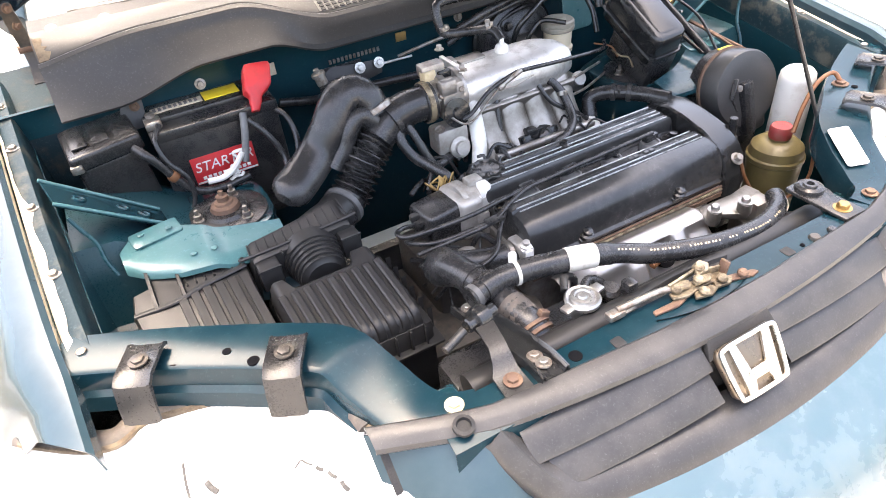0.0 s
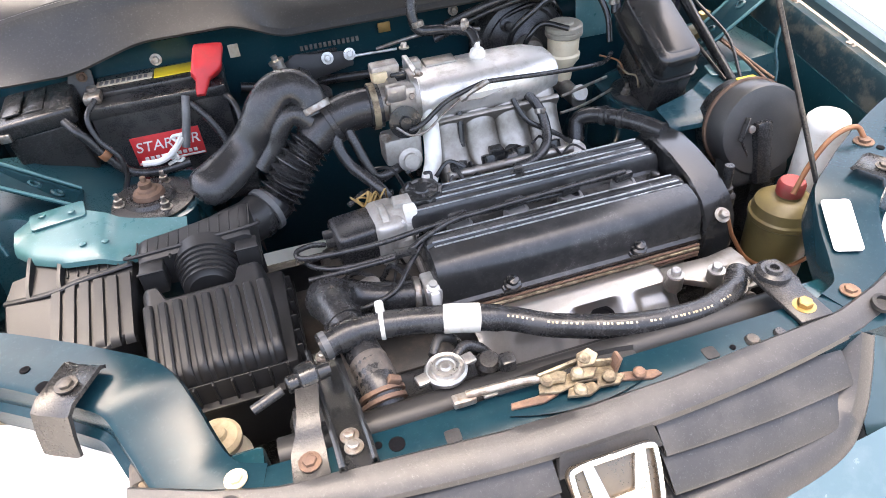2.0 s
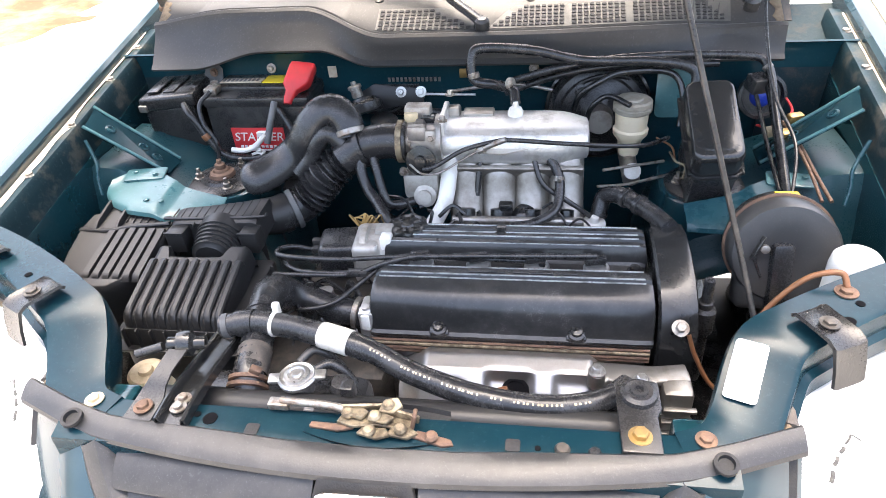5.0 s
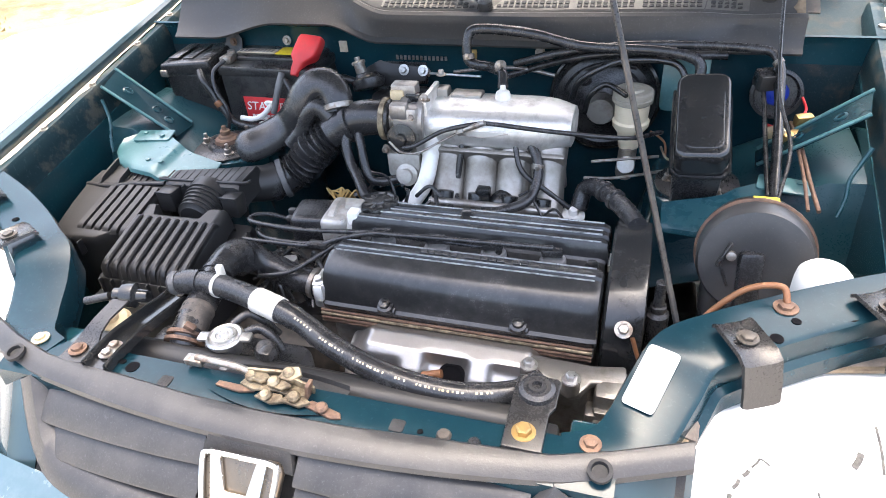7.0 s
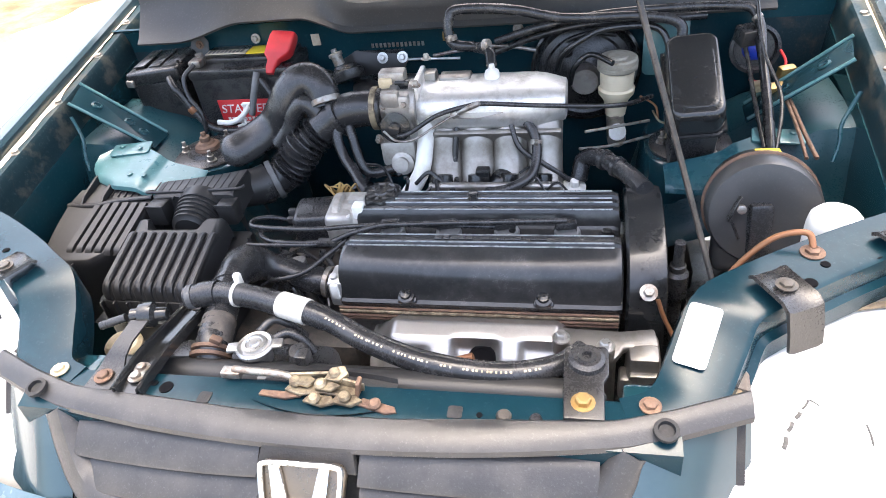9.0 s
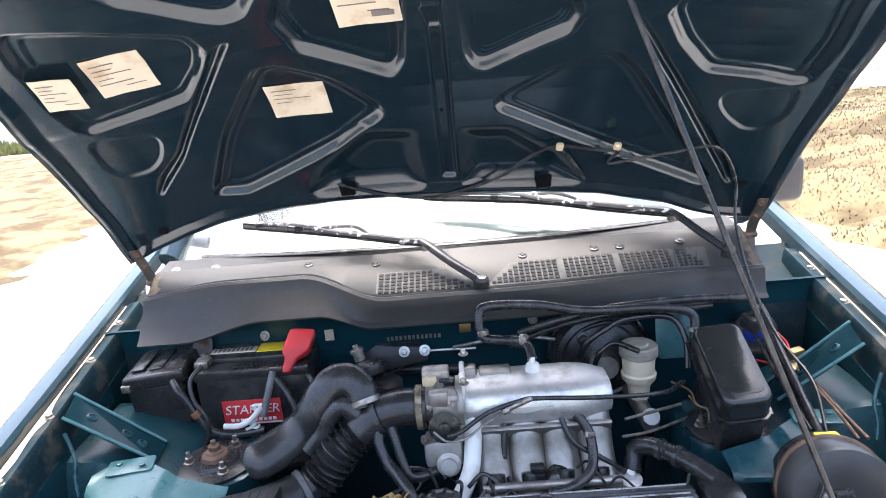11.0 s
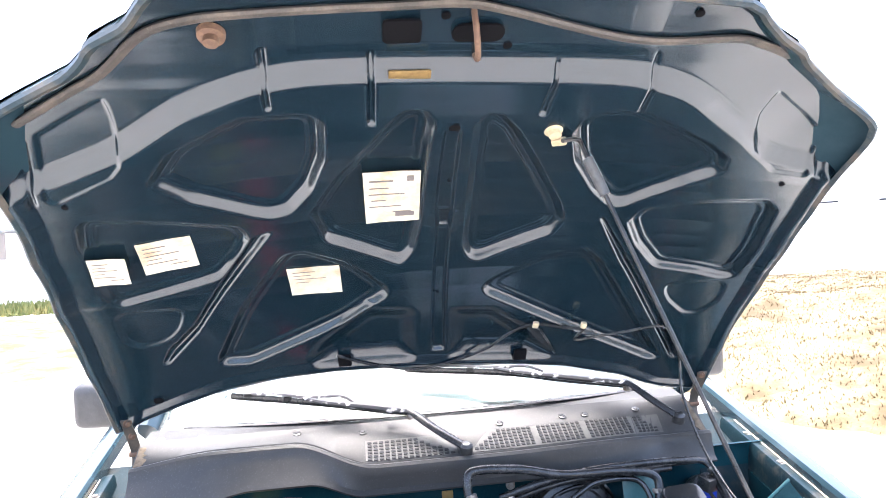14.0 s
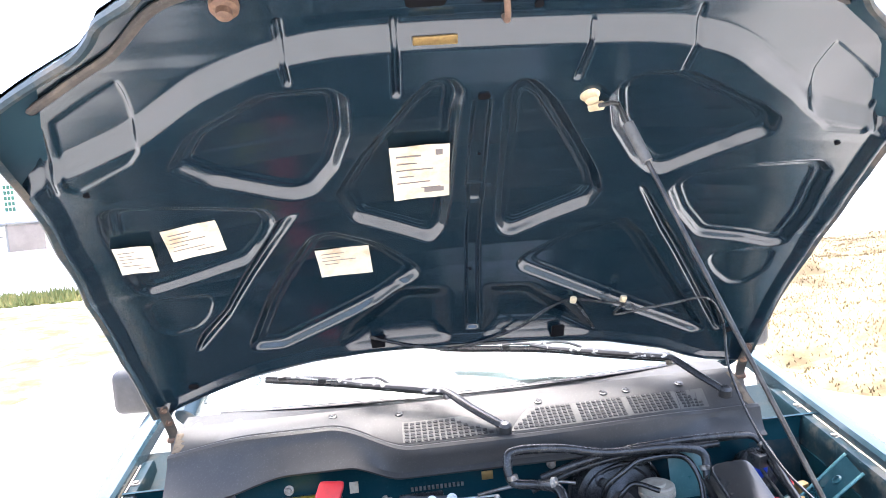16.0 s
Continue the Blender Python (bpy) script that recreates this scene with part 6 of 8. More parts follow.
# hoses round the intake
for name, pts, r, mt, label in (
    ("vacuum_hose", [(0.19, 0.606, 0.965), (0.215, 0.575, 0.93), (0.21, 0.53, 0.89), (0.17, 0.495, 0.88), (0.13, 0.485, 0.878)], 0.009, RUBBER, "black hose looping down from the plenum"),
    ("vacuum_hose", [(0.165, 0.604, 0.965), (0.185, 0.57, 0.92), (0.23, 0.56, 0.89), (0.275, 0.562, 0.855)], 0.005, RUBBER, "thin hose to the white valve"),
    ("vacuum_hose", [(0.07, 0.604, 0.96), (0.066, 0.59, 0.93), (0.062, 0.575, 0.89)], 0.006, RUBBER, "short hose below the plenum"),
    ("throttle_cable", [(0.42, 0.69, 0.955), (0.36, 0.625, 0.97), (0.24, 0.59, 0.99), (0.13, 0.585, 1.0), (0.10, 0.585, 0.998), (0.04, 0.575, 0.985), (-0.01, 0.56, 0.96), (-0.035, 0.556, 0.955)], 0.0042, RUBBER, "thin black throttle cable over the plenum"),
    ("brake_hose", [(0.131, 0.669, 1.036), (0.124, 0.695, 1.052), (0.09, 0.74, 1.045), (0.045, 0.755, 1.05), (0.04, 0.77, 1.09), (0.06, 0.78, 1.105), (0.16, 0.79, 1.095), (0.26, 0.80, 1.07), (0.40, 0.80, 1.065), (0.47, 0.79, 1.05), (0.47, 0.77, 1.0)], 0.010, RUBBER, "thick black hose rising over the plenum"),
    ("heater_hose", [(0.12, 0.83, 1.02), (0.22, 0.82, 1.05), (0.35, 0.815, 1.07), (0.55, 0.80, 1.075), (0.60, 0.78, 1.06), (0.605, 0.70, 1.0), (0.60, 0.56, 0.93), (0.595, 0.50, 0.90)], 0.008, RUBBER, "long black hose along the cowl"),
    ("heater_hose", [(0.15, 0.86, 1.0), (0.25, 0.85, 1.03), (0.33, 0.84, 1.04), (0.38, 0.845, 1.03)], 0.006, RUBBER, "black hose by the bulkhead"),
    ("heater_hose", [(0.22, 0.87, 0.96), (0.26, 0.86, 1.0), (0.31, 0.85, 1.02), (0.36, 0.86, 1.01)], 0.005, RUBBER, "thin black hose by the bulkhead"),
    ("heater_hose", [(0.10, 0.85, 0.985), (0.20, 0.845, 1.02), (0.30, 0.83, 1.045), (0.42, 0.82, 1.05), (0.52, 0.815, 1.055)], 0.0075, RUBBER, "black hose along the bulkhead top"),
    ("heater_hose", [(0.245, 0.80, 0.965), (0.255, 0.79, 1.0), (0.29, 0.785, 1.03), (0.34, 0.80, 1.045), (0.43, 0.805, 1.04), (0.455, 0.78, 1.0), (0.45, 0.75, 0.95)], 0.0065, GLOSS, "arched black hose over the brake servo"),
    ("heater_hose", [(0.27, 0.79, 0.94), (0.28, 0.78, 0.98), (0.31, 0.775, 1.005), (0.35, 0.74, 1.0)], 0.0055, GLOSS, "thin arched hose over the brake servo"),
    ("fuel_pipe", [(-0.02, 0.86, 0.985), (0.06, 0.85, 1.0), (0.13, 0.845, 1.005), (0.20, 0.85, 0.99)], 0.004, STEEL, "thin steel pipe along the bulkhead"),
    ("wire_loom", [(-0.30, 0.875, 0.955), (-0.22, 0.87, 0.94), (-0.10, 0.87, 0.935), (0.02, 0.86, 0.93), (0.12, 0.85, 0.92)], 0.009, BLACK, "taped wire loom along the bulkhead"),
    ("breather_hose", [(0.395, 0.45, 0.905), (0.37, 0.50, 0.905), (0.33, 0.56, 0.90), (0.30, 0.585, 0.885), (0.29, 0.57, 0.85)], 0.016, RUBBER, "thick black breather hose over the belt cover"),
    ("breather_hose", [(-0.138, 0.592, 0.968), (-0.128, 0.575, 0.943), (-0.119, 0.560, 0.912), (-0.108, 0.552, 0.885), (-0.088, 0.560, 0.876), (-0.058, 0.574, 0.877)], 0.009, RUBBER, "black breather hose beside the throttle"),
    ("breather_hose", [(-0.152, 0.590, 0.970), (-0.158, 0.574, 0.945), (-0.146, 0.556, 0.916), (-0.126, 0.535, 0.898), (-0.104, 0.507, 0.880), (-0.095, 0.490, 0.855)], 0.0105, RUBBER, "black breather hose beside the throttle"),
):
    bm = B()
    tube(bm, pts, r, 12, 8)
    solo(name, bm, mt, pts[0], label, "hose")

# ---- intake duct and air filter box ----
duct = thing("intake_duct", (-0.30, 0.52, 0.87), "black ribbed rubber intake duct", "duct")


def bellows(t):
    return 0.034 + (0.0058 * math.cos(t * 6.283 * 24) if 0.42 < t < 0.80 else (0.004 if t < 0.06 or t > 0.94 else 0.0))


bm = B()
tube(bm, [(-0.070, 0.612, 0.985), (-0.12, 0.612, 0.985), (-0.163, 0.608, 0.973), (-0.20, 0.597, 0.950), (-0.232, 0.583, 0.925), (-0.262, 0.573, 0.890), (-0.292, 0.558, 0.868), (-0.325, 0.535, 0.862)], bellows, 24, 30)
part("bellows", bm, RUBBER, duct)
for p, d in (((-0.082, 0.612, 0.985), (1, 0, 0)), ((-0.158, 0.609, 0.975), (0.9, 0.1, 0.35)), ((-0.300, 0.553, 0.867), (-0.75, -0.5, -0.15))):
    bm = B()
    lathe(bm, Vector(p) - Vector(d).normalized() * 0.006, d, [(0.038, 0), (0.0405, 0.001), (0.0405, 0.011), (0.038, 0.012)], 26)
    part("clamp", bm, BRASS if d[0] > 0.95 else SLEEVE if d[0] < 0 else RUBBER, duct)
snork = thing("resonator_pipe", (-0.41, 0.563, 0.90), "S-shaped moulded black rubber air pipe", "pipe")
bm = B()
tube(bm, [(-0.180, 0.610, 0.995), (-0.187, 0.622, 1.022), (-0.208, 0.632, 1.040), (-0.236, 0.632, 1.038), (-0.260, 0.625, 1.018), (-0.278, 0.620, 0.99), (-0.305, 0.618, 0.955), (-0.345, 0.598, 0.932), (-0.40, 0.562, 0.916)], lambda t: (0.026 + 0.009 * t) * (1 if t < 0.95 else math.sqrt(1.0 - 0.75 * ((t - 0.95) / 0.05) ** 2)), 20, 8, (1.1, 0.78))
part("pipe", bm, RUBBER, snork)
bm = B()
lathe(bm, (-0.180, 0.610, 0.998), (-0.3, 0.45, 0.9), [(0.027, 0), (0.030, 0.001), (0.030, 0.011), (0.027, 0.012)], 24)
part("clamp", bm, STEEL, snork)
bm = B()
tube(bm, [(-0.195, 0.600, 0.985), (-0.22, 0.602, 1.005), (-0.245, 0.60, 0.985), (-0.262, 0.598, 0.955), (-0.29, 0.592, 0.925)], 0.017, 14, 8)
part("side_pipe", bm, RUBBER, snork)

air = thing("air_filter_box", (-0.45, 0.38, 0.70), "dusty black ribbed air filter housing", "filter box")
bm = B()
box(bm, (-0.395, 0.315, 0.765), (0.205, 0.205, 0.160), 0.012)
part("lower_body", bm, HOUSING, air)
bm = B()
box(bm, (-0.395, 0.310, 0.806), (0.222, 0.220, 0.006), 0.002)
part("lower_flange", bm, HOUSING, air)
for k in range(8):
    bm = B()
    box(bm, (-0.482 + 0.0245 * k, 0.210, 0.826), (0.003, 0.008, 0.040), 0.001)
    part("body_rib", bm, HOUSING, air)
for k in range(6):
    bm = B()
    box(bm, (-0.290, 0.235 + 0.030 * k, 0.830), (0.008, 0.003, 0.040), 0.001)
    part("body_rib", bm, HOUSING, air)
# raised cover with two horns round the dome
bm = B()
secs = []
for i in range(41):
    u = i / 40
    shift = -0.486 + 0.179 * u
    rear = 0.383 + 0.004 * u - 0.026 * step(0.14, 0.21, u) * step(0.80, 0.73, u)
    drop = 0.040 if u in (0.0, 1.0) else 0.010 if u in (0.025, 0.975) else 0.0025 if u in (0.05, 0.95) else 0
    sec = []
    for y, z in ((0.216, 0.838), (0.221, 0.856), (0.226, 0.863), (0.236, 0.8675), (0.28, 0.8765), (0.32, 0.8845), (rear - 0.010, 0.8675 + 0.205 * (rear - 0.246)), (rear - 0.002, 0.8635 + 0.205 * (rear - 0.246)), (rear + 0.001, 0.850)):
        sec.append(Vector((shift - 0.009 * (y - 0.23) / 0.155, y, max(z - drop, 0.834))))
    secs.append(sec)
loft(bm, secs)
lid = part("lid", bm, HOUSING, air, "ribbed satin black lid")
for k in range(9):
    bm = B()
    x = -0.474 + 0.0196 * k
    secs = []
    for y, z in ((0.217, 0.846), (0.2195, 0.862), (0.226, 0.8695), (0.238, 0.8735), (0.29, 0.8845), (0.335, 0.8935), (0.343, 0.8915), (0.347, 0.886)):
        secs.append([Vector((x + d - 0.009 * (y - 0.23) / 0.155, y, z + e)) for d, e in ((-0.0072, -0.008), (-0.0062, -0.0015), (-0.0035, 0.0008), (0.0035, 0.0008), (0.0062, -0.0015), (0.0072, -0.008))])
    loft(bm, secs, False)
    part("lid_rib", bm, HOUSING, lid)
bm = B()
prof = [(0.050, -0.02)]
for j in range(6):
    prof += [(0.050 - 0.0022 * j, 0.0085 * j), (0.050 - 0.0022 * j, 0.0085 * j + 0.0055), (0.0465 - 0.0022 * j, 0.0085 * j + 0.0065)]
lathe(bm, (-0.400, 0.437, 0.868), (0, -1, -0.12), prof + [(0.030, 0.054), (0.0, 0.054)], 44)
part("flow_dome", bm, HOUSING, air, "ribbed round dome")
bm = B()
secs = []
for i in range(21):
    u = i / 20
    x = -0.504 + 0.186 * u
    back = 0.488 + 0.012 * u + 0.022 * u * u
    top = 0.905 + 0.009 * u
    drop = 0.045 if i in (0, 20) else 0.004 if i in (1, 19) else 0
    secs.append([Vector((x, y, z - drop)) for y, z in ((0.436, 0.850), (0.438, top - 0.006), (0.444, top - 0.001), (0.455, top + 0.001), (back - 0.014, top + 0.005), (back - 0.004, top + 0.001), (back, top - 0.010), (back + 0.003, 0.84))])
loft(bm, secs)
back_duct = part("back_duct", bm, HOUSING, air)
for k in range(12):
    bm = B()
    u = (k + 0.5) / 12
    rod(bm, (-0.504 + 0.186 * u, 0.452, 0.9055 + 0.009 * u), (-0.502 + 0.186 * u, 0.476 + 0.012 * u + 0.02 * u * u, 0.9095 + 0.009 * u), 0.0015, 6)
    part("duct_rib", bm, HOUSING, back_duct)
bm = B()
tube(bm, [(-0.508, 0.462, 0.900), (-0.506, 0.448, 0.9055), (-0.41, 0.446, 0.910), (-0.320, 0.447, 0.9145), (-0.314, 0.462, 0.911)], 0.0028, 8, 6)
part("rim", bm, HOUSING, back_duct)
for x, w, y in ((-0.477, 0.036, 0.424), (-0.337, 0.034, 0.428)):
    bm = B()
    box(bm, (x, y, 0.878), (w, 0.034, 0.042), 0.004)
    box(bm, (x, y - 0.016, 0.899), (w + 0.002, 0.004, 0.004), 0.001, (0, 0, 0), 1)
    part("duct_horn", bm, HOUSING, back_duct)
for k in range(4):
    bm = B()
    box(bm, (-0.448 + 0.026 * k, 0.437, 0.901 + 0.001 * k), (0.003, 0.014, 0.006), 0.001, (0, 0, 0), 1)
    part("rim_tooth", bm, HOUSING, back_duct)
bm = B()
tube(bm, [(-0.40, 0.485, 0.872), (-0.365, 0.505, 0.872), (-0.330, 0.530, 0.866), (-0.312, 0.546, 0.866)], lambda t: 0.036 + 0.002 * t, 20, 8)
part("outlet", bm, HOUSING, air)
# shallow side chamber
bm = B()
secs = []
for z, g in ((0.70, 0.90), (0.835, 0.985), (0.848, 1.01), (0.856, 1.01), (0.863, 0.99), (0.866, 0.96)):
    secs.append([Vector((-0.59 + (x + 0.59) * g, 0.385 + (y - 0.385) * g, z + (0.17 * (y - 0.32) if z > 0.84 else 0))) for x, y in ((-0.688, 0.440), (-0.680, 0.38), (-0.663, 0.300), (-0.645, 0.290), (-0.56, 0.296), (-0.530, 0.318), (-0.506, 0.330), (-0.504, 0.488), (-0.60, 0.497), (-0.682, 0.480))])
loft(bm, secs, True, True)
chamber = part("resonator_box", bm, HOUSING, air)
for k in range(6):
    bm = B()
    x = -0.608 + 0.0195 * k
    secs = []
    for y, up in ((0.312, -0.004), (0.316, 0.003), (0.324, 0.0055), (0.40, 0.0055), (0.437, 0.0055)):
        z = 0.866 + 0.17 * (y - 0.32)
        secs.append([Vector((x + d - 0.05 * (y - 0.32), y, z + (up if abs(d) < 0.0065 else -0.003))) for d in (-0.0075, -0.0062, 0.0062, 0.0075)])
    loft(bm, secs)
    part("box_rib", bm, HOUSING, chamber)
bm = B()
tube(bm, [(-0.686, 0.436, 0.885), (-0.625, 0.432, 0.888), (-0.58, 0.442, 0.891), (-0.507, 0.452, 0.893)], 0.0035, 8, 6, (1.5, 0.9))
part("seam", bm, HOUSING, chamber)
for k in range(7):
    bm = B()
    rod(bm, (-0.60 + 0.0145 * k, 0.456, 0.891), (-0.602 + 0.0145 * k, 0.486, 0.896), 0.0016, 6)
    part("box_rib", bm, HOUSING, chamber)
for k in range(3):
    bm = B()
    box(bm, (-0.640 + 0.025 * k, 0.287, 0.842), (0.003, 0.014, 0.030), 0.001, (0, 0, 0), 1)
    part("box_fin", bm, HOUSING, chamber)
bm = B()
secs = []
for y, z, h in ((0.430, 0.886, 0.003), (0.445, 0.889, 0.010), (0.495, 0.897, 0.014), (0.512, 0.900, 0.010), (0.548, 0.901, 0.004)):
    secs.append([Vector((-0.630 + x, y, z + e)) for x, e in ((-0.025, 0), (-0.024, h), (-0.019, h), (-0.018, 0.001), (0.018, 0.001), (0.019, h), (0.024, h), (0.025, 0))])
sheet(bm, secs, 0.002)
ear = part("mount_ear", bm, HOUSING, air, "dusty moulded mounting ear")
bm = B()
bolt(bm, (-0.634, 0.530, 0.901), r=0.008, h=0.007, washer=1.9)
part("mount_bolt", bm, STEEL_BRIGHT, ear)

# ---- battery ----
bat = thing("battery", (-0.44, 0.835, 0.80), "black starter battery with red label and red terminal cover", "battery")
bm = B()
box(bm, (-0.445, 0.835, 0.895), (0.24, 0.13, 0.19), 0.005)
part("case", bm, BLACK, bat)
bm = B()
box(bm, (-0.445, 0.835, 0.993), (0.246, 0.136, 0.022), 0.005)
box(bm, (-0.445, 0.852, 1.008), (0.22, 0.085, 0.012), 0.004)
part("top", bm, BLACK, bat)
bm = B()
box(bm, (-0.455, 0.7685, 0.905), (0.125, 0.002, 0.058), 0.0006)
lab = part("label", bm, RED, bat, "red label with white bars")
text = bpy.data.curves.new("words", "FONT")
text.body, text.size, text.extrude, text.align_x, text.shear = "STARTER", 0.029, 0.0006, "CENTER", 0.2
word = new("words", text)
shape = bpy.data.meshes.new_from_object(word)
bpy.data.objects.remove(word)
bm = B()
bm.from_mesh(shape)
bpy.data.meshes.remove(shape)
bmesh.ops.transform(bm, verts=bm.verts, matrix=plane((-0.455, 0.7668, 0.903), (1, 0, 0), (0, 0, 1)))
part("label_word", bm, WHITE, lab, "white raised-looking capitals", 0)
for k in range(10):
    bm = B()
    box(bm, (-0.500 + 0.010 * k, 0.7672, 0.888), (0.007, 0.001, 0.007), 0.0003)
    part("label_bar", bm, WHITE, lab)
bm = B()
box(bm, (-0.455, 0.7672, 0.8795), (0.122, 0.001, 0.004), 0.0003)
part("label_bar", bm, WHITE, lab)
bm = B()
box(bm, (-0.412, 0.852, 1.0155), (0.070, 0.045, 0.002), 0.0006)
part("warning_label", bm, YELLOW, bat, "yellow warning label")
bm = B()
box(bm, (-0.500, 0.846, 1.0155), (0.10, 0.026, 0.002), 0.0006)
part("white_label", bm, PAPER, bat)
bm = B()
secs = []
for q, w, h in (((-0.368, 0.764, 0.992), 0.016, 0.016), ((-0.364, 0.770, 1.002), 0.022, 0.020), ((-0.358, 0.780, 1.014), 0.026, 0.024), ((-0.352, 0.789, 1.022), 0.050, 0.034), ((-0.348, 0.794, 1.027), 0.054, 0.036), ((-0.338, 0.816, 1.052), 0.054, 0.036), ((-0.336, 0.821, 1.058), 0.050, 0.032), ((-0.335, 0.822, 1.060), 0.040, 0.022)):
    m = plane(q, (1, 0.1, -0.15), (0.05, 0.62, -0.55))
    secs.append([m @ Vector((x, y, 0)) for x, y in round_rect(w, h, 0.006, 3)])
loft(bm, secs, True, True)
part("terminal_cover", bm, RED, bat, "red plastic terminal cover")
bm = B()
lathe(bm, (-0.553, 0.815, 1.0), (0, 0, 1), [(0.014, 0), (0.014, 0.012), (0.009, 0.014), (0.009, 0.026), (0, 0.027)], 16)
box(bm, (-0.553, 0.80, 1.012), (0.03, 0.035, 0.016), 0.004)
part("terminal", bm, STEEL, bat)
bm = B()
for k in range(9):
    box(bm, (-0.542 + 0.010 * k, 0.846, 1.0168), (0.006, 0.016, 0.001), 0.0003, (0, 0, 0), 1)
tagged(part("print_bar", bm, INK, bat), kind="stuff")
bat.location.y += 0.018
fuse = thing("fuse_box", (-0.655, 0.845, 0.86), "dusty black fuse box beside the battery", "fuse box")
bm = B()
box(bm, (-0.648, 0.838, 0.935), (0.115, 0.13, 0.11), 0.008, (0, -4, 5), 3)
part("base", bm, DUSTY, fuse)
bm = B()
box(bm, (-0.650, 0.840, 1.000), (0.128, 0.142, 0.032), 0.007, (0, -4, 5), 3)
lid2 = part("lid", bm, DUSTY, fuse)
for k in range(3):
    bm = B()
    box(bm, (-0.688 + 0.038 * k, 0.840 + 0.003 * k, 1.0175), (0.028, 0.10, 0.004), 0.0015, (0, -4, 5))
    part("lid_panel", bm, DUSTY, lid2)
bm = B()
box(bm, (-0.70, 0.766, 0.990), (0.02, 0.012, 0.016), 0.003)
part("latch", bm, STEEL, fuse)
hold = thing("hold_down", (-0.585, 0.88, 0.98), "grey steel hold-down plate behind the battery", "bracket")
bm = B()
slab(bm, [(-0.035, 0), (0.02, 0), (0.026, 0.05), (0.018, 0.06), (-0.012, 0.058)], plane((-0.580, 0.878, 0.985), (1, 0.1, 0), (0, 0.2, 1)), 0.003, 0.001)
part("plate", bm, SLEEVE, hold)
bm = B()
bolt(bm, (-0.572, 0.879, 1.03), (0, -1, 0.2), 0.006)
part("bolt", bm, RUST, hold)
bm = B()
box(bm, (-0.45, 0.83, 0.79), (0.28, 0.16, 0.02), 0.006)
box(bm, (-0.45, 0.83, 0.70), (0.10, 0.12, 0.18), 0.006)
solo("battery_tray", bm, BLACK, (-0.45, 0.83, 0.61), "black steel battery tray", "tray")
for name, pts, r, mt, label in (
    ("battery_cable", [(-0.394, 0.776, 1.0), (-0.402, 0.762, 0.972), (-0.410, 0.754, 0.945), (-0.42, 0.748, 0.915)], 0.0075, BOOT, "grey frayed cable below the red terminal cover"),
    ("battery_cable", [(-0.545, 0.79, 1.018), (-0.562, 0.762, 1.0), (-0.556, 0.745, 0.965), (-0.532, 0.735, 0.927), (-0.532, 0.728, 0.890), (-0.545, 0.72, 0.865)], 0.005, RUBBER, "thin black earth cable from the battery"),
    ("battery_cable", [(-0.600, 0.765, 1.000), (-0.585, 0.748, 0.985), (-0.572, 0.745, 0.966), (-0.552, 0.742, 0.928), (-0.524, 0.740, 0.892), (-0.476, 0.742, 0.880), (-0.42, 0.745, 0.885)], 0.0085, RUBBER, "taped black cable loom before the battery"),
    ("battery_cable", [(-0.335, 0.80, 0.985), (-0.315, 0.77, 0.97), (-0.312, 0.74, 0.93), (-0.33, 0.72, 0.88)], 0.006, RUBBER, "black cable beside the battery"),
    ("battery_cable", [(-0.39, 0.775, 0.985), (-0.36, 0.755, 0.945), (-0.345, 0.735, 0.90), (-0.36, 0.70, 0.87)], 0.007, RUBBER, "grey-black cable below the terminal"),
):
    bm = B()
    tube(bm, pts, r, 10, 8)
    solo(name, bm, mt, pts[0], label, "cable")

# ---- radiator and its hoses ----
rad = thing("radiator", (0, 0.06, 0.45), "black radiator with a silver pressure cap", "radiator")
bm = B()
tube(bm, [(-0.33, 0.046, 0.874), (-0.15, 0.045, 0.876), (0.1, 0.045, 0.876), (0.31, 0.046, 0.874)], 0.022, 16, 6)
box(bm, (0.0, 0.062, 0.85), (0.62, 0.045, 0.05), 0.014, (0, 0, 0), 3)
part("top_tank", bm, HOUSING, rad)
bm = B()
box(bm, (0.0, 0.06, 0.65), (0.66, 0.04, 0.40), 0.006)
part("core", bm, DARK, rad)
bm = B()
box(bm, (0.0, 0.095, 0.60), (0.60, 0.03, 0.42), 0.01)
box(bm, (-0.19, 0.125, 0.61), (0.27, 0.09, 0.42), 0.02)
part("fan_shroud", bm, BLACK, rad)
bm = B()
lathe(bm, (-0.127, 0.075, 0.88), (0, 0, 1), [(0.019, 0), (0.019, 0.018), (0.025, 0.020), (0.026, 0.026), (0.023, 0.029), (0.021, 0.028), (0.018, 0.0275), (0.0165, 0.031), (0.012, 0.0315), (0.0105, 0.0295), (0.007, 0.0295), (0.005, 0.032), (0, 0.032)], 32)
for s in (-1, 1):
    box(bm, (-0.127 + s * 0.026, 0.075 + s * 0.005, 0.905), (0.024, 0.017, 0.006), 0.003, (0, 0, 11))
part("pressure_cap", bm, STEEL_BRIGHT, rad, "worn silver radiator cap with two ears")
bm = B()
tube(bm, [(-0.203, 0.075, 0.872), (-0.205, 0.095, 0.887), (-0.214, 0.15, 0.895), (-0.232, 0.23, 0.895), (-0.236, 0.285, 0.872), (-0.20, 0.305, 0.845), (-0.15, 0.295, 0.835), (-0.095, 0.29, 0.828)], lambda t: 0.023 + (0.010 * max(0, 1 - abs(t - 0.55) / 0.14)), 18, 8)
rh = thing("radiator_hose", (-0.2, 0.09, 0.87), "thick curved black radiator hose", "hose")
part("hose", bm, RUBBER, rh)
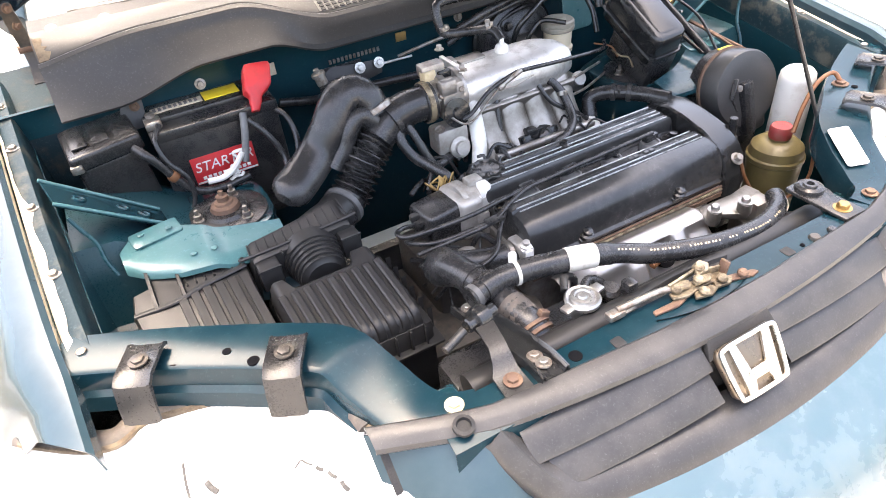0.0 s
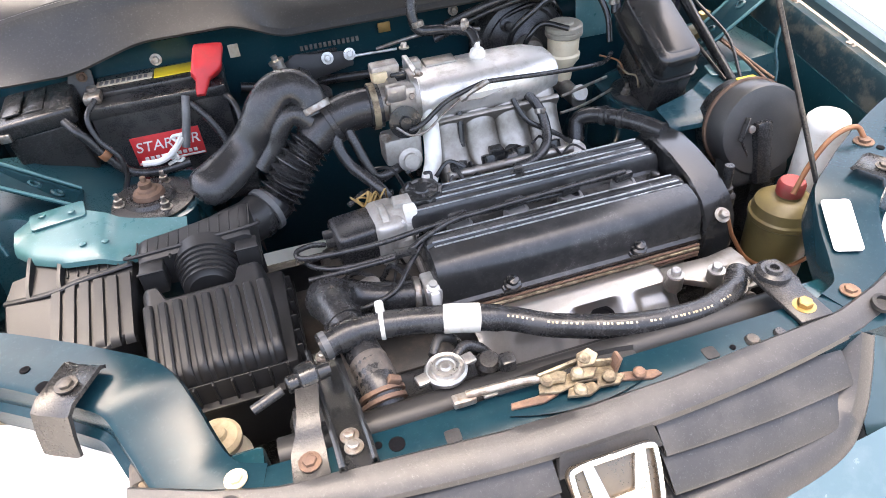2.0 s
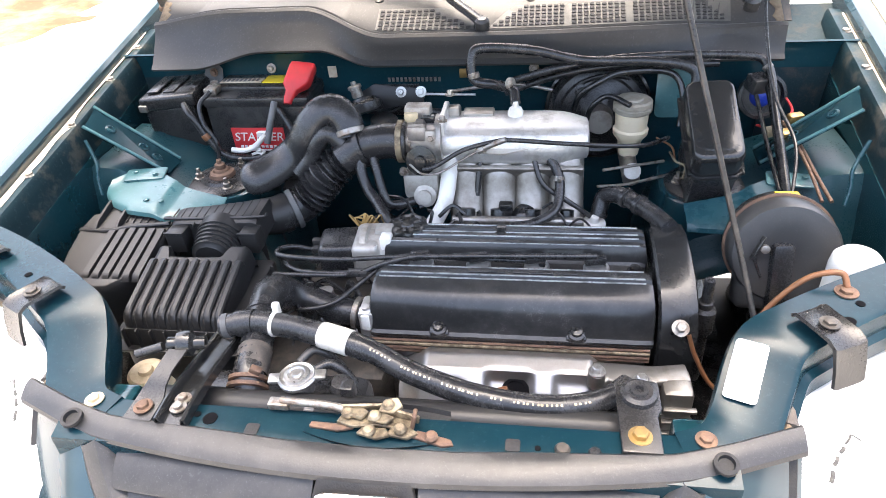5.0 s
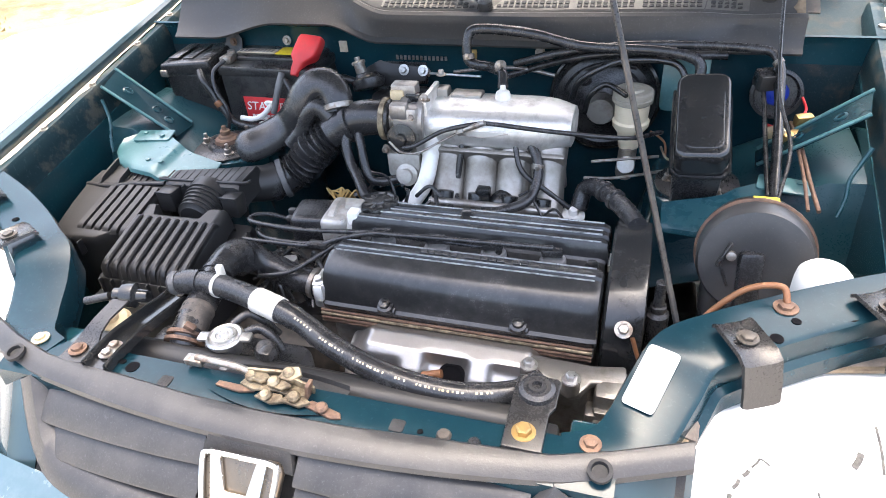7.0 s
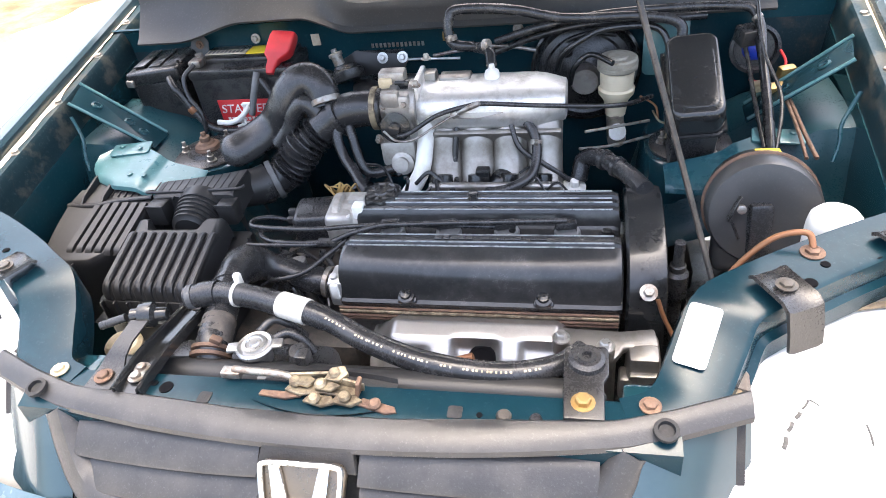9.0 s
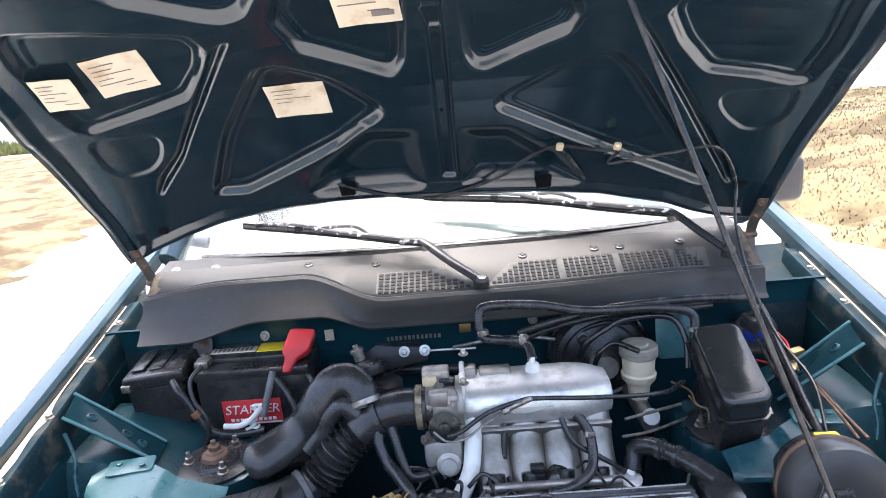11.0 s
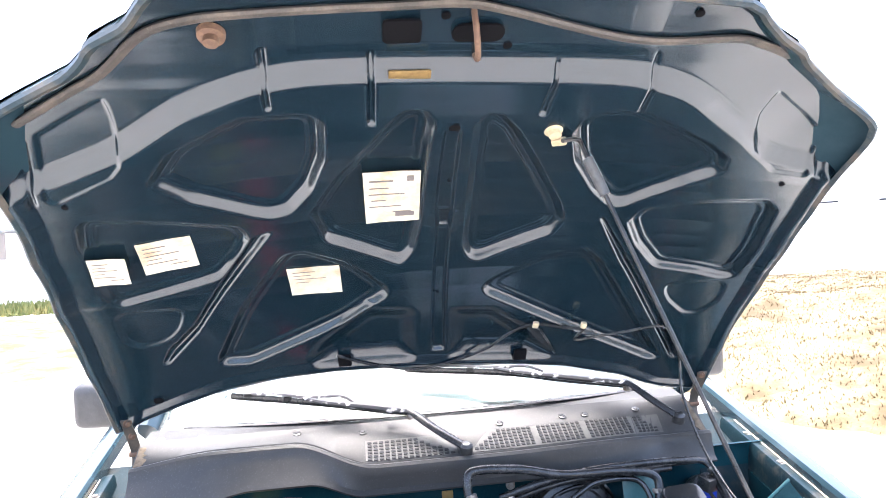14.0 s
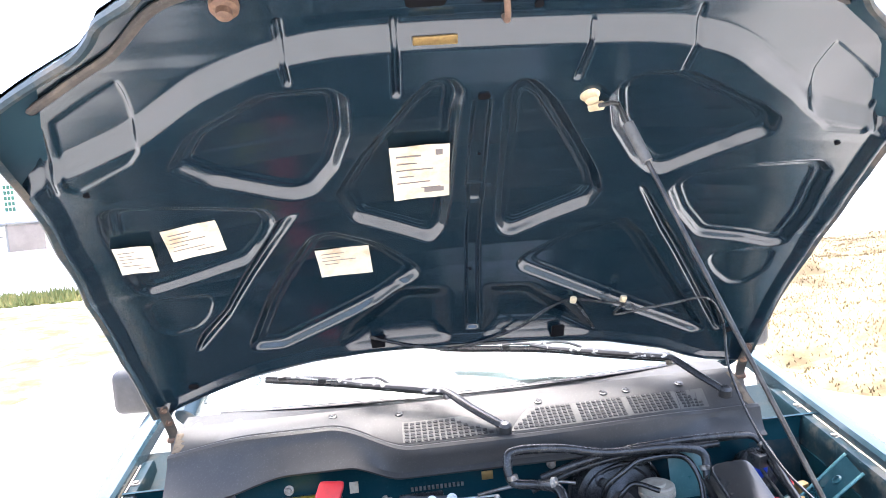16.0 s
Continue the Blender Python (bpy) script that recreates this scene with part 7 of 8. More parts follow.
for c, d in (((-0.115, 0.2925, 0.831), (1, -0.1, -0.12)), ((-0.2245, 0.20, 0.8955), (-0.2, 1, 0.05))):
    bm = B()
    rr = 0.0265 if c[0] > -0.2 else 0.0262
    lathe(bm, c, d, [(rr - 0.002, 0), (rr, 0.001), (rr, 0.009), (rr - 0.002, 0.010)], 24)
    part("clamp", bm, STEEL if c[0] > -0.2 else RUBBER, rh, "worm clamp" if c[0] > -0.2 else "")
bm = B()
tube(bm, [(-0.2045, 0.092, 0.884), (-0.207, 0.112, 0.890), (-0.2105, 0.132, 0.893)], lambda t: 0.0240 + 0.0005 * math.sin(t * 23), 22, 6)
solo("tape_wrap", bm, SEAL, (-0.205, 0.10, 0.87), "dirty brown-grey sleeve round the radiator hose", "tape")
bm = B()
for y, z in ((0.078, 0.876), (0.087, 0.881)):
    lathe(bm, (-0.204, y - 0.004, z - 0.002), (-0.1, 1, 0.5), [(0.0245, 0), (0.0285, 0.001), (0.0285, 0.006), (0.0245, 0.007)], 24)
box(bm, (-0.188, 0.082, 0.905), (0.016, 0.010, 0.010), 0.002, (0, 30, 0))
solo("hose_clamp", bm, RUST, (-0.205, 0.08, 0.875), "corroded worm clamp on the radiator hose end", "clamp")

big = thing("air_conditioning_hose", (-0.252, 0.148, 0.92), "thick black hose with white clamp and printed line", "hose")
LINE = [(-0.262, 0.150, 0.918), (-0.215, 0.158, 0.922), (-0.16, 0.152, 0.922), (-0.082, 0.131, 0.921), (-0.03, 0.118, 0.912), (0.024, 0.095, 0.902), (0.11, 0.066, 0.898), (0.20, 0.060, 0.892), (0.268, 0.080, 0.888), (0.30, 0.11, 0.885)]
bm = B()
tube(bm, LINE, lambda t: 0.017 if t < 0.42 else 0.0155, 16, 8)
part("hose", bm, RUBBER, big)
SP = spline(LINE, 40)


def on_line(x):
    i = min(range(len(SP)), key=lambda k: abs(SP[k].x - x))
    return SP[i], (SP[min(i + 1, len(SP) - 1)] - SP[i - 1]).normalized()


for x0, x1, r, mt, label in ((-0.108, -0.066, 0.0185, SLEEVED, "dirty white hose sleeve"), (-0.186, -0.180, 0.0185, WHITE, "white band"), (-0.258, -0.250, 0.0182, SLEEVE, "pale hose end"), (-0.24, -0.215, 0.019, BLACK, "")):
    bm = B()
    pts = [tuple(on_line(x0 + (x1 - x0) * k / 3)[0]) for k in range(4)]
    tube(bm, pts, r, 18, 3)
    part("sleeve", bm, mt, big, label)
bm = B()
box(bm, (-0.181, 0.166, 0.940), (0.011, 0.010, 0.024), 0.003)
part("clip", bm, WHITE, big)
rnd = random.Random(4)
x = -0.045
for k in range(46):
    x += rnd.choice((0.0052, 0.0056, 0.006)) + (0.012 if k in (7, 15, 24, 27, 38) else 0)
    if x > 0.25:
        break
    p, d = on_line(x)
    nrm = Vector((0, -0.55, 0.83))
    bm = B()
    slab(bm, round_rect(rnd.uniform(0.0022, 0.0036), 0.0030, 0.0005, 1), plane(p + nrm * 0.0158, d, nrm.cross(d)), 0.001)
    part("print_bar", bm, CREAM, big)

# brackets on the tie bar
bk = thing("radiator_bracket", (-0.251, 0.0, 0.92), "long black U-shaped steel bracket bolted to the tie bar", "bracket")
bm = B()
secs = []
for q in ((-0.249, -0.028, 0.921), (-0.250, 0.0, 0.922), (-0.253, 0.04, 0.917), (-0.258, 0.10, 0.903), (-0.262, 0.175, 0.886)):
    secs.append([Vector(q) + Vector((d, 0, e)) for d, e in ((-0.021, -0.004), (-0.020, 0.009), (-0.017, 0.010), (-0.014, 0.008), (-0.012, 0.0), (0.012, 0.0), (0.014, 0.008), (0.017, 0.010), (0.020, 0.009), (0.021, -0.004))])
sheet(bm, secs, 0.002)
part("channel", bm, GLOSS, bk)
for q in ((-0.250, -0.004, 0.924), (-0.261, 0.162, 0.891), (-0.252, 0.012, 0.922)):
    bm = B()
    bolt(bm, q, (0, 0.1, 1), 0.0065, 0.006)
    part("bolt", bm, STEEL, bk)
bk2 = thing("pipe_bracket", (-0.295, 0.0, 0.918), "flat bent black bracket holding a pipe joint", "bracket")
bm = B()
secs = []
for q, w in (((-0.297, -0.024, 0.9205), 0.019), ((-0.296, 0.010, 0.922), 0.018), ((-0.292, 0.022, 0.932), 0.014), ((-0.288, 0.040, 0.940), 0.012), ((-0.284, 0.075, 0.944), 0.013)):
    secs.append([Vector(q) + Vector((d * w, 0, 0)) for d in (-1, -0.3, 0.3, 1)])
sheet(bm, secs, 0.003)
part("strap", bm, DUSTY, bk2)
bm = B()
bolt(bm, (-0.296, -0.006, 0.924), (0, 0, 1), 0.0075, 0.006)
part("bolt", bm, RUST, bk2)
bm = B()
lathe(bm, (-0.305, 0.085, 0.942), (1, 0.25, -0.1), [(0.008, 0), (0.010, 0.002), (0.010, 0.012), (0.016, 0.014), (0.018, 0.024), (0.018, 0.032), (0.010, 0.036), (0.009, 0.05)], 18)
part("joint", bm, GLOSS, bk2)
bm = B()
rod(bm, (-0.345, 0.070, 0.935), (-0.31, 0.082, 0.941), 0.006)
part("pipe_end", bm, BLACK, bk2)
jar = thing("overflow_jar", (-0.415, 0.146, 0.69), "yellowed plastic overflow jar with a tan cap", "jar")
bm = B()
lathe(bm, (-0.415, 0.146, 0.69), (0, 0, 1), [(0.036, 0), (0.036, 0.085), (0.030, 0.10), (0.024, 0.106), (0.024, 0.118), (0, 0.118)], 26)
part("jar", bm, TANK, jar)
bm = B()
lathe(bm, (-0.413, 0.146, 0.806), (0.1, -0.1, 1), [(0.027, 0), (0.029, 0.003), (0.029, 0.012), (0.024, 0.017), (0.012, 0.018), (0.010, 0.024), (0, 0.024)], 26)
part("cap", bm, CREAM, jar, "tan cap")
rb = thing("radiator_mount", (0.302, 0.02, 0.918), "black radiator mount with a gold bolt and rubber bush", "mount")
bm = B()
slab(bm, [(0.279, -0.022), (0.323, -0.022), (0.323, 0.030), (0.329, 0.042), (0.329, 0.080), (0.325, 0.085), (0.283, 0.085), (0.278, 0.080), (0.278, 0.04)], pose(0, 0, 0.9225), 0.006, 0.002)
part("plate", bm, DUSTY, rb)
bm = B()
bolt(bm, (0.300, 0.0, 0.9225), r=0.009, h=0.009, washer=1.5)
part("gold_bolt", bm, ZINC, rb, "gold zinc bolt")
bm = B()
lathe(bm, (0.304, 0.060, 0.9225), (0, 0, 1), [(0.022, 0), (0.021, 0.006), (0.016, 0.009), (0.011, 0.008), (0.010, 0.011), (0.006, 0.011), (0.005, 0.006), (0, 0.006)], 24)
part("bush", bm, RUBBER, rb)

# hood latch
latch = thing("hood_latch", (0.0, 0.0, 0.915), "brass-coloured hood latch with rusty release lever", "latch")
bm = B()
secs = []
for i in range(9):
    x = -0.085 + 0.17 * i / 8
    d = 0.018 * (1 - (abs(x) / 0.09) ** 2)
    secs.append([Vector((x, -0.02 - d, 0.9185)), Vector((x, -0.018 - d, 0.914)), Vector((x, 0.018 + d * 0.5, 0.912)), Vector((x, 0.02 + d * 0.5, 0.9185))])
loft(bm, secs)
part("pocket", bm, DARK, latch)
def leaf(outline, z, thick, mt, tilt=(0, 0)):
    bm = B()
    slab(bm, [(x * 0.95 + 0.003, y * 0.75 - 0.007) for x, y in outline], pose(0, 0, 0.917 + (z - 0.917) * 0.75, tilt[0] * 0.7, tilt[1] * 0.7, 0), thick, 0.0008, 1)
    part("lever", bm, mt, latch)


leaf([(-0.088, -0.010), (-0.05, -0.016), (-0.03, -0.010), (-0.03, 0.002), (-0.055, -0.002), (-0.086, 0.0)], 0.925, 0.004, RUST, (4, -3))
leaf([(-0.052, -0.004), (-0.03, -0.012), (0.0, -0.006), (0.03, -0.012), (0.046, -0.004), (0.044, 0.010), (0.02, 0.014), (-0.02, 0.016), (-0.048, 0.012)], 0.928, 0.004, BRASS, (-6, 0))
leaf([(-0.046, 0.004), (-0.020, -0.002), (-0.012, 0.012), (-0.024, 0.022), (-0.044, 0.018)], 0.936, 0.005, BRASS, (-8, 6))
leaf([(-0.024, -0.022), (0.002, -0.030), (0.018, -0.022), (0.012, -0.010), (-0.018, -0.010)], 0.929, 0.005, BRASS, (6, 0))
leaf([(-0.012, -0.004), (0.012, -0.010), (0.022, 0.002), (0.006, 0.010), (-0.010, 0.008)], 0.938, 0.004, BRASS, (0, -6))
leaf([(0.014, -0.022), (0.040, -0.026), (0.052, -0.014), (0.040, -0.004), (0.018, -0.008)], 0.931, 0.005, BRASS, (5, 4))
leaf([(0.04, -0.016), (0.082, -0.030), (0.096, -0.026), (0.092, -0.016), (0.05, -0.004)], 0.923, 0.004, RUST, (0, 3))
leaf([(0.0, 0.008), (0.020, 0.006), (0.030, 0.020), (0.022, 0.034), (0.006, 0.030)], 0.944, 0.006, BRASS, (18, 0))
for q, size, turn, mt in (((0.046, 0.002, 0.937), (0.005, 0.014, 0.024), (0, 12, 0), RUST), ((-0.012, 0.022, 0.936), (0.06, 0.004, 0.012), (14, 0, 6), BRASS), ((0.030, 0.012, 0.934), (0.044, 0.004, 0.012), (0, 6, -10), BRASS)):
    bm = B()
    box(bm, (q[0], q[1] * 0.75 - 0.007, 0.917 + (q[2] - 0.917) * 0.75), size, 0.0015, turn)
    part("lever", bm, mt, latch)
for x, y, z in ((-0.034, 0.008, 0.934), (0.0, 0.002, 0.938), (0.032, -0.014, 0.931), (-0.004, -0.020, 0.929), (0.068, -0.018, 0.923), (0.014, 0.020, 0.944)):
    bm = B()
    lathe(bm, (x, y * 0.75 - 0.007, 0.917 + (z - 0.917) * 0.75), (0.05, -0.15, 1), [(0.0075, 0), (0.0075, 0.003), (0.005, 0.006), (0, 0.0065)], 14)
    part("pivot", bm, BRASS if x < 0.06 else RUST, latch)
bm = B()
tube(bm, [(-0.030, 0.004, 0.928), (-0.060, 0.009, 0.930), (-0.100, 0.011, 0.930), (-0.122, 0.013, 0.929)], 0.0048, 10, 6)
box(bm, (-0.125, 0.012, 0.924), (0.026, 0.014, 0.010), 0.002)
part("release_cable", bm, STEEL, latch, "silver release cable end")

# ---- right side: reservoirs, relay box, canister ----
ps = thing("power_steering_reservoir", (0.540, 0.285, 0.70), "olive translucent fluid reservoir with a red cap", "reservoir")
bm = B()
lathe(bm, (0.540, 0.285, 0.675), (0, 0, 1), [(0.046, 0), (0.052, 0.006), (0.053, 0.08), (0.054, 0.115), (0.0565, 0.118), (0.0565, 0.126), (0.053, 0.129), (0.050, 0.146), (0.036, 0.158), (0.020, 0.160), (0.020, 0.166)], 36)
part("tank", bm, OLIVE, ps)
bm = B()
lathe(bm, (0.540, 0.285, 0.839), (0, 0, 1), [(0.021, 0), (0.022, 0.002), (0.022, 0.020), (0.019, 0.025), (0.0, 0.025)], 22)
part("cap", bm, DULL_RED, ps, "dusty red screw cap")
bm = B()
lathe(bm, (0.540, 0.285, 0.42), (0, 0, 1), [(0.03, 0), (0.03, 0.26)], 16)
part("stem", bm, BLACK, ps)
wb = thing("washer_tank", (0.615, 0.33, 0.80), "white plastic washer fluid filler", "reservoir")
bm = B()
lathe(bm, (0.642, 0.345, 0.70), (0, 0, 1), [(0.036, 0), (0.036, 0.212), (0.034, 0.226), (0.027, 0.234), (0.0, 0.237)], 30)
part("tank", bm, WHITE, wb)

can = thing("vacuum_canister", (0.575, 0.44, 0.80), "black drum canister with a brown seam and yellow label", "canister")
ax = Vector((-0.10, -0.93, 0.28)).normalized()
c0 = Vector((0.572, 0.462, 0.874))
bm = B()
lathe(bm, c0, ax, [(0.070, -0.03), (0.082, -0.02), (0.084, 0.0), (0.084, 0.012)], 40)
part("back_half", bm, BLACK, can)
bm = B()
lathe(bm, c0, ax, [(0.084, 0.012), (0.087, 0.013), (0.087, 0.019), (0.084, 0.020)], 40)
part("seam", bm, RUST, can, "brown rusty seam")
bm = B()
lathe(bm, c0, ax, [(0.083, 0.020), (0.082, 0.06), (0.078, 0.066), (0.05, 0.070), (0.02, 0.066), (0, 0.066)], 40)
box(bm, c0 + ax * 0.050 + Vector((0.0, 0, -0.055)), (0.135, 0.045, 0.10), 0.016, (-15, 0, 0), 3)
part("front_half", bm, BOOT_DARK, can)
bm = B()
box(bm, c0 + ax * 0.078 + Vector((-0.004, 0, -0.040)), (0.034, 0.022, 0.115), 0.007, (-15, 0, 4), 2)
part("spine", bm, BLACK, can)
for dx, dz, turn in ((-0.044, 0.012, 24), (-0.040, -0.022, -24)):
    bm = B()
    box(bm, c0 + ax * 0.069 + Vector((dx, 0, dz)), (0.004, 0.010, 0.042), 0.001, (-15, turn, 0), 1)
    part("face_rib", bm, BLACK, can)
bm = B()
lathe(bm, c0 + ax * 0.068 + Vector((-0.034, 0, 0.012)), ax, [(0.007, 0), (0.007, 0.008), (0.004, 0.009), (0, 0.009)], 14)
part("bolt", bm, STEEL, can)
bm = B()
slab(bm, round_rect(0.036, 0.016, 0.002, 2), plane(c0 + ax * 0.004 + Vector((0.004, 0.022, 0.0815)), (1, 0, 0), (0, 1, -0.1)), 0.002)
part("label", bm, YELLOW, can, "yellow label")
bm = B()
box(bm, (0.60, 0.43, 0.74), (0.06, 0.06, 0.16), 0.01)
part("bracket", bm, BLACK, can)

rel = thing("relay_box", (0.49, 0.66, 0.90), "tall black relay box cover with rounded corners", "relay box")
m = plane((0.478, 0.613, 1.030), (1, 0.0, 0.06), (-0.11, 0.88, 0.46))
secs = []
bm = B()
for h, k in ((-0.075, 0.96), (-0.07, 1.0), (-0.012, 0.97), (-0.004, 0.94), (-0.0008, 0.89), (0.0, 0.85), (0.0003, 0.60)):
    secs.append([m @ Vector((x * k, y * k, h)) for x, y in round_rect(0.088, 0.182, 0.020, 5)])
loft(bm, secs, True, True)
part("cover", bm, GLOSS, rel)
bm = B()
box(bm, (0.482, 0.635, 0.925), (0.075, 0.14, 0.09), 0.01, (20, 0, 0))
part("base", bm, BLACK, rel)
bm = B()
tube(bm, [m @ Vector((x * 1.02, y * 1.02, -0.05)) for x, y in round_rect(0.088, 0.182, 0.020, 3)] + [m @ Vector((0.045, 0.07, -0.05))], 0.004, 6, 2)
part("rim", bm, GLOSS, rel)
bm = B()
slab(bm, round_rect(0.060, 0.125, 0.014, 4), m @ pose(0.003, -0.008, 0.001), 0.006, 0.0025, 3)
part("raised_panel", bm, GLOSS, rel)

mc = thing("brake_reservoir", (0.36, 0.785, 0.86), "cream translucent brake fluid reservoir with ribbed cap", "reservoir")
bm = B()
lathe(bm, (0.361, 0.785, 0.875), (0, 0, 1), [(0.020, 0), (0.024, 0.03), (0.029, 0.038), (0.035, 0.046), (0.036, 0.056), (0.032, 0.060), (0.034, 0.10)], 28)
part("tank", bm, TANK, mc)
bm = B()
lathe(bm, (0.361, 0.785, 0.970), (0, 0, 1), [(0.036, 0), (0.039, 0.003), (0.039, 0.010), (0.037, 0.012), (0.039, 0.014), (0.038, 0.022), (0.034, 0.025), (0.020, 0.024), (0.018, 0.028), (0, 0.028)], 30)
part("cap", bm, CAP, mc, "dusty grey cap")
bm = B()
rod(bm, (0.361, 0.70, 0.86), (0.361, 0.85, 0.86), 0.018)
part("cylinder", bm, ALU_OLD, mc)
bm = B()
lathe(bm, (0.362, 0.715, 0.868), (0, -0.85, 0.5), [(0.010, 0), (0.010, 0.01), (0.0165, 0.012), (0.0165, 0.020), (0.012, 0.021), (0.004, 0.0205), (0, 0.022)], 22)
part("knob", bm, WHITE, mc, "round white disc knob")
bb = thing("brake_booster", (0.30, 0.87, 0.93), "black brake servo drum on the bulkhead", "servo")
bm = B()
lathe(bm, (0.30, 0.905, 0.93), (0, -1, 0.05), [(0.108, 0.022), (0.106, 0.030), (0.098, 0.048), (0.086, 0.053), (0.080, 0.050), (0.060, 0.060), (0.034, 0.066), (0.030, 0.070)], 44)
part("drum", bm, BLACK, bb)
bm = B()
lathe(bm, (0.30, 0.905, 0.93), (0, -1, 0.05), [(0.10, 0), (0.108, 0.012), (0.114, 0.014), (0.115, 0.022), (0.110, 0.026), (0.107, 0.026)], 44)
part("crimped_rim", bm, GLOSS, bb)
bm = B()
lathe(bm, (0.30, 0.905, 0.93), (0, -1, 0.05), [(0.030, 0.066), (0.030, 0.09), (0.026, 0.10), (0, 0.10)], 24)
part("nose", bm, ALU_OLD, bb)
bm = B()
lathe(bm, (0.262, 0.856, 0.985), (-0.1, -1, 0.2), [(0.015, 0), (0.015, 0.008), (0.009, 0.010), (0.008, 0.026), (0, 0.027)], 18)
part("check_valve", bm, BLACK, bb)
horn = thing("siren", (0.625, 0.845, 0.93), "black alarm siren with a blue dome", "siren")
bm = B()
lathe(bm, (0.62, 0.89, 0.965), (-0.05, -1, 0.25), [(0.030, 0), (0.036, 0.01), (0.040, 0.05), (0.046, 0.055), (0.046, 0.068), (0.040, 0.069), (0.036, 0.058)], 30)
part("body", bm, BLACK, horn)
bm = B()
lathe(bm, (0.62, 0.89, 0.965), (-0.05, -1, 0.25), [(0.027, 0.045), (0.025, 0.056), (0.016, 0.064), (0, 0.066)], 26)
part("dome", bm, BLUE, horn, "bright blue plastic dome")
for name, pts, r, mt, label in (
    ("wire", [(0.64, 0.74, 0.965), (0.645, 0.65, 0.955), (0.65, 0.56, 0.94), (0.655, 0.50, 0.93)], 0.0035, RUST, "thin brown taped wire beside the canister"),
    ("wire", [(0.635, 0.74, 0.965), (0.638, 0.66, 0.958), (0.64, 0.57, 0.945), (0.64, 0.50, 0.93)], 0.003, RUST, "thin brown taped wire beside the canister"),
    ("earth_wire", [(0.572, 0.216, 0.972), (0.565, 0.23, 0.985), (0.53, 0.232, 0.975), (0.495, 0.225, 0.94), (0.47, 0.215, 0.90)], 0.004, ORANGE, "orange earth wire bolted to the arm"),
    ("earth_wire", [(0.405, 0.262, 0.84), (0.42, 0.255, 0.80), (0.45, 0.24, 0.755), (0.51, 0.222, 0.735), (0.575, 0.225, 0.755), (0.605, 0.245, 0.81), (0.60, 0.24, 0.87), (0.58, 0.225, 0.93)], 0.0035, ORANGE, "orange wire looping round the reservoir"),
):
    bm = B()
    tube(bm, pts, r, 10, 8)
    solo(name, bm, mt, pts[0], label, "wire")
bm = B()
slab(bm, round_rect(0.037, 0.078, 0.005, 3), plane((0.4265, 0.088, 0.9445), (0.93, -0.37, 0.03), (0.33, 0.83, 0.38)), 0.0012)
solo("sticker", bm, WHITE, (0.424, 0.088, 0.94), "blank white sticker on the teal arm", "sticker")
bm = B()
rod(bm, (0.437, 0.315, 0.70), (0.437, 0.318, 0.86), 0.012)
rod(bm, (0.437, 0.318, 0.86), (0.437, 0.32, 0.90), 0.008)
lathe(bm, (0.437, 0.316, 0.80), (0, 0, 1), [(0.012, 0), (0.017, 0.004), (0.017, 0.045), (0.012, 0.05)], 18)
solo("damper", bm, BLACK, (0.437, 0.315, 0.70), "slim black pipe damper beside the belt cover", "damper")

# ---- small things in the bay ----
bm = B()
for k in range(13):
    box(bm, (-0.165 + 0.0096 * k, 0.8995, 0.999), (0.006, 0.002, 0.010), 0.0005, (0, 0, 0), 1)
tagged(part("stamped_bar", bm, STEEL, car, "row of stamped marks as bars"), kind="stuff")
bm = B()
box(bm, (-0.295, 0.899, 1.02), (0.020, 0.003, 0.026), 0.001)
part("tag", bm, PAPER, car, "small pale tag on the bulkhead")
bm = B()
box(bm, (0.009, 0.899, 1.012), (0.026, 0.004, 0.020), 0.001)
part("tag", bm, ZINC, car, "brown wax tag on the bulkhead")
for x, z in ((-0.144, 0.964), (-0.099, 0.965), (-0.168, 0.968), (0.16, 1.02), (-0.44, 1.03)):
    bm = B()
    bolt(bm, (x, 0.900, z), (0, -1, 0.2), 0.007, 0.008)
    part("bulkhead_bolt", bm, STEEL, car)
bm = B()
rod(bm, (-0.09, 0.898, 0.965), (0.03, 0.898, 0.962), 0.003, 8)
part("bulkhead_seam", bm, ALU, car)

sol = thing("solenoid", (-0.20, 0.83, 0.93), "black bracketed solenoid with a rusty steel top", "solenoid")
bm = B()
lathe(bm, (-0.195, 0.795, 0.965), (-0.25, 0.35, 0.9), [(0.034, 0), (0.036, 0.004), (0.036, 0.02), (0.026, 0.026), (0.024, 0.032), (0, 0.032)], 26)
part("body", bm, BLACK, sol)
bm = B()
lathe(bm, (-0.216, 0.81, 0.995), (-0.25, 0.1, 0.95), [(0.012, 0), (0.012, 0.018), (0.015, 0.019), (0.015, 0.025), (0.006, 0.027), (0.006, 0.034), (0, 0.034)], 16)
part("connector", bm, STEEL, sol)
bm = B()
slab(bm, [(-0.19, 0.90), (-0.10, 0.90), (-0.12, 0.86), (-0.165, 0.81), (-0.20, 0.82)], pose(0, 0, 0.955), 0.004, 0.001)
box(bm, (-0.145, 0.897, 0.965), (0.10, 0.006, 0.05), 0.002)
part("bracket", bm, BLACK, sol)
bm = B()
lathe(bm, (-0.165, 0.80, 0.90), (0.1, -0.1, 1), [(0.03, 0), (0.03, 0.05), (0.02, 0.055), (0, 0.056)], 22)
part("lower_can", bm, BLACK, sol)
bm = B()
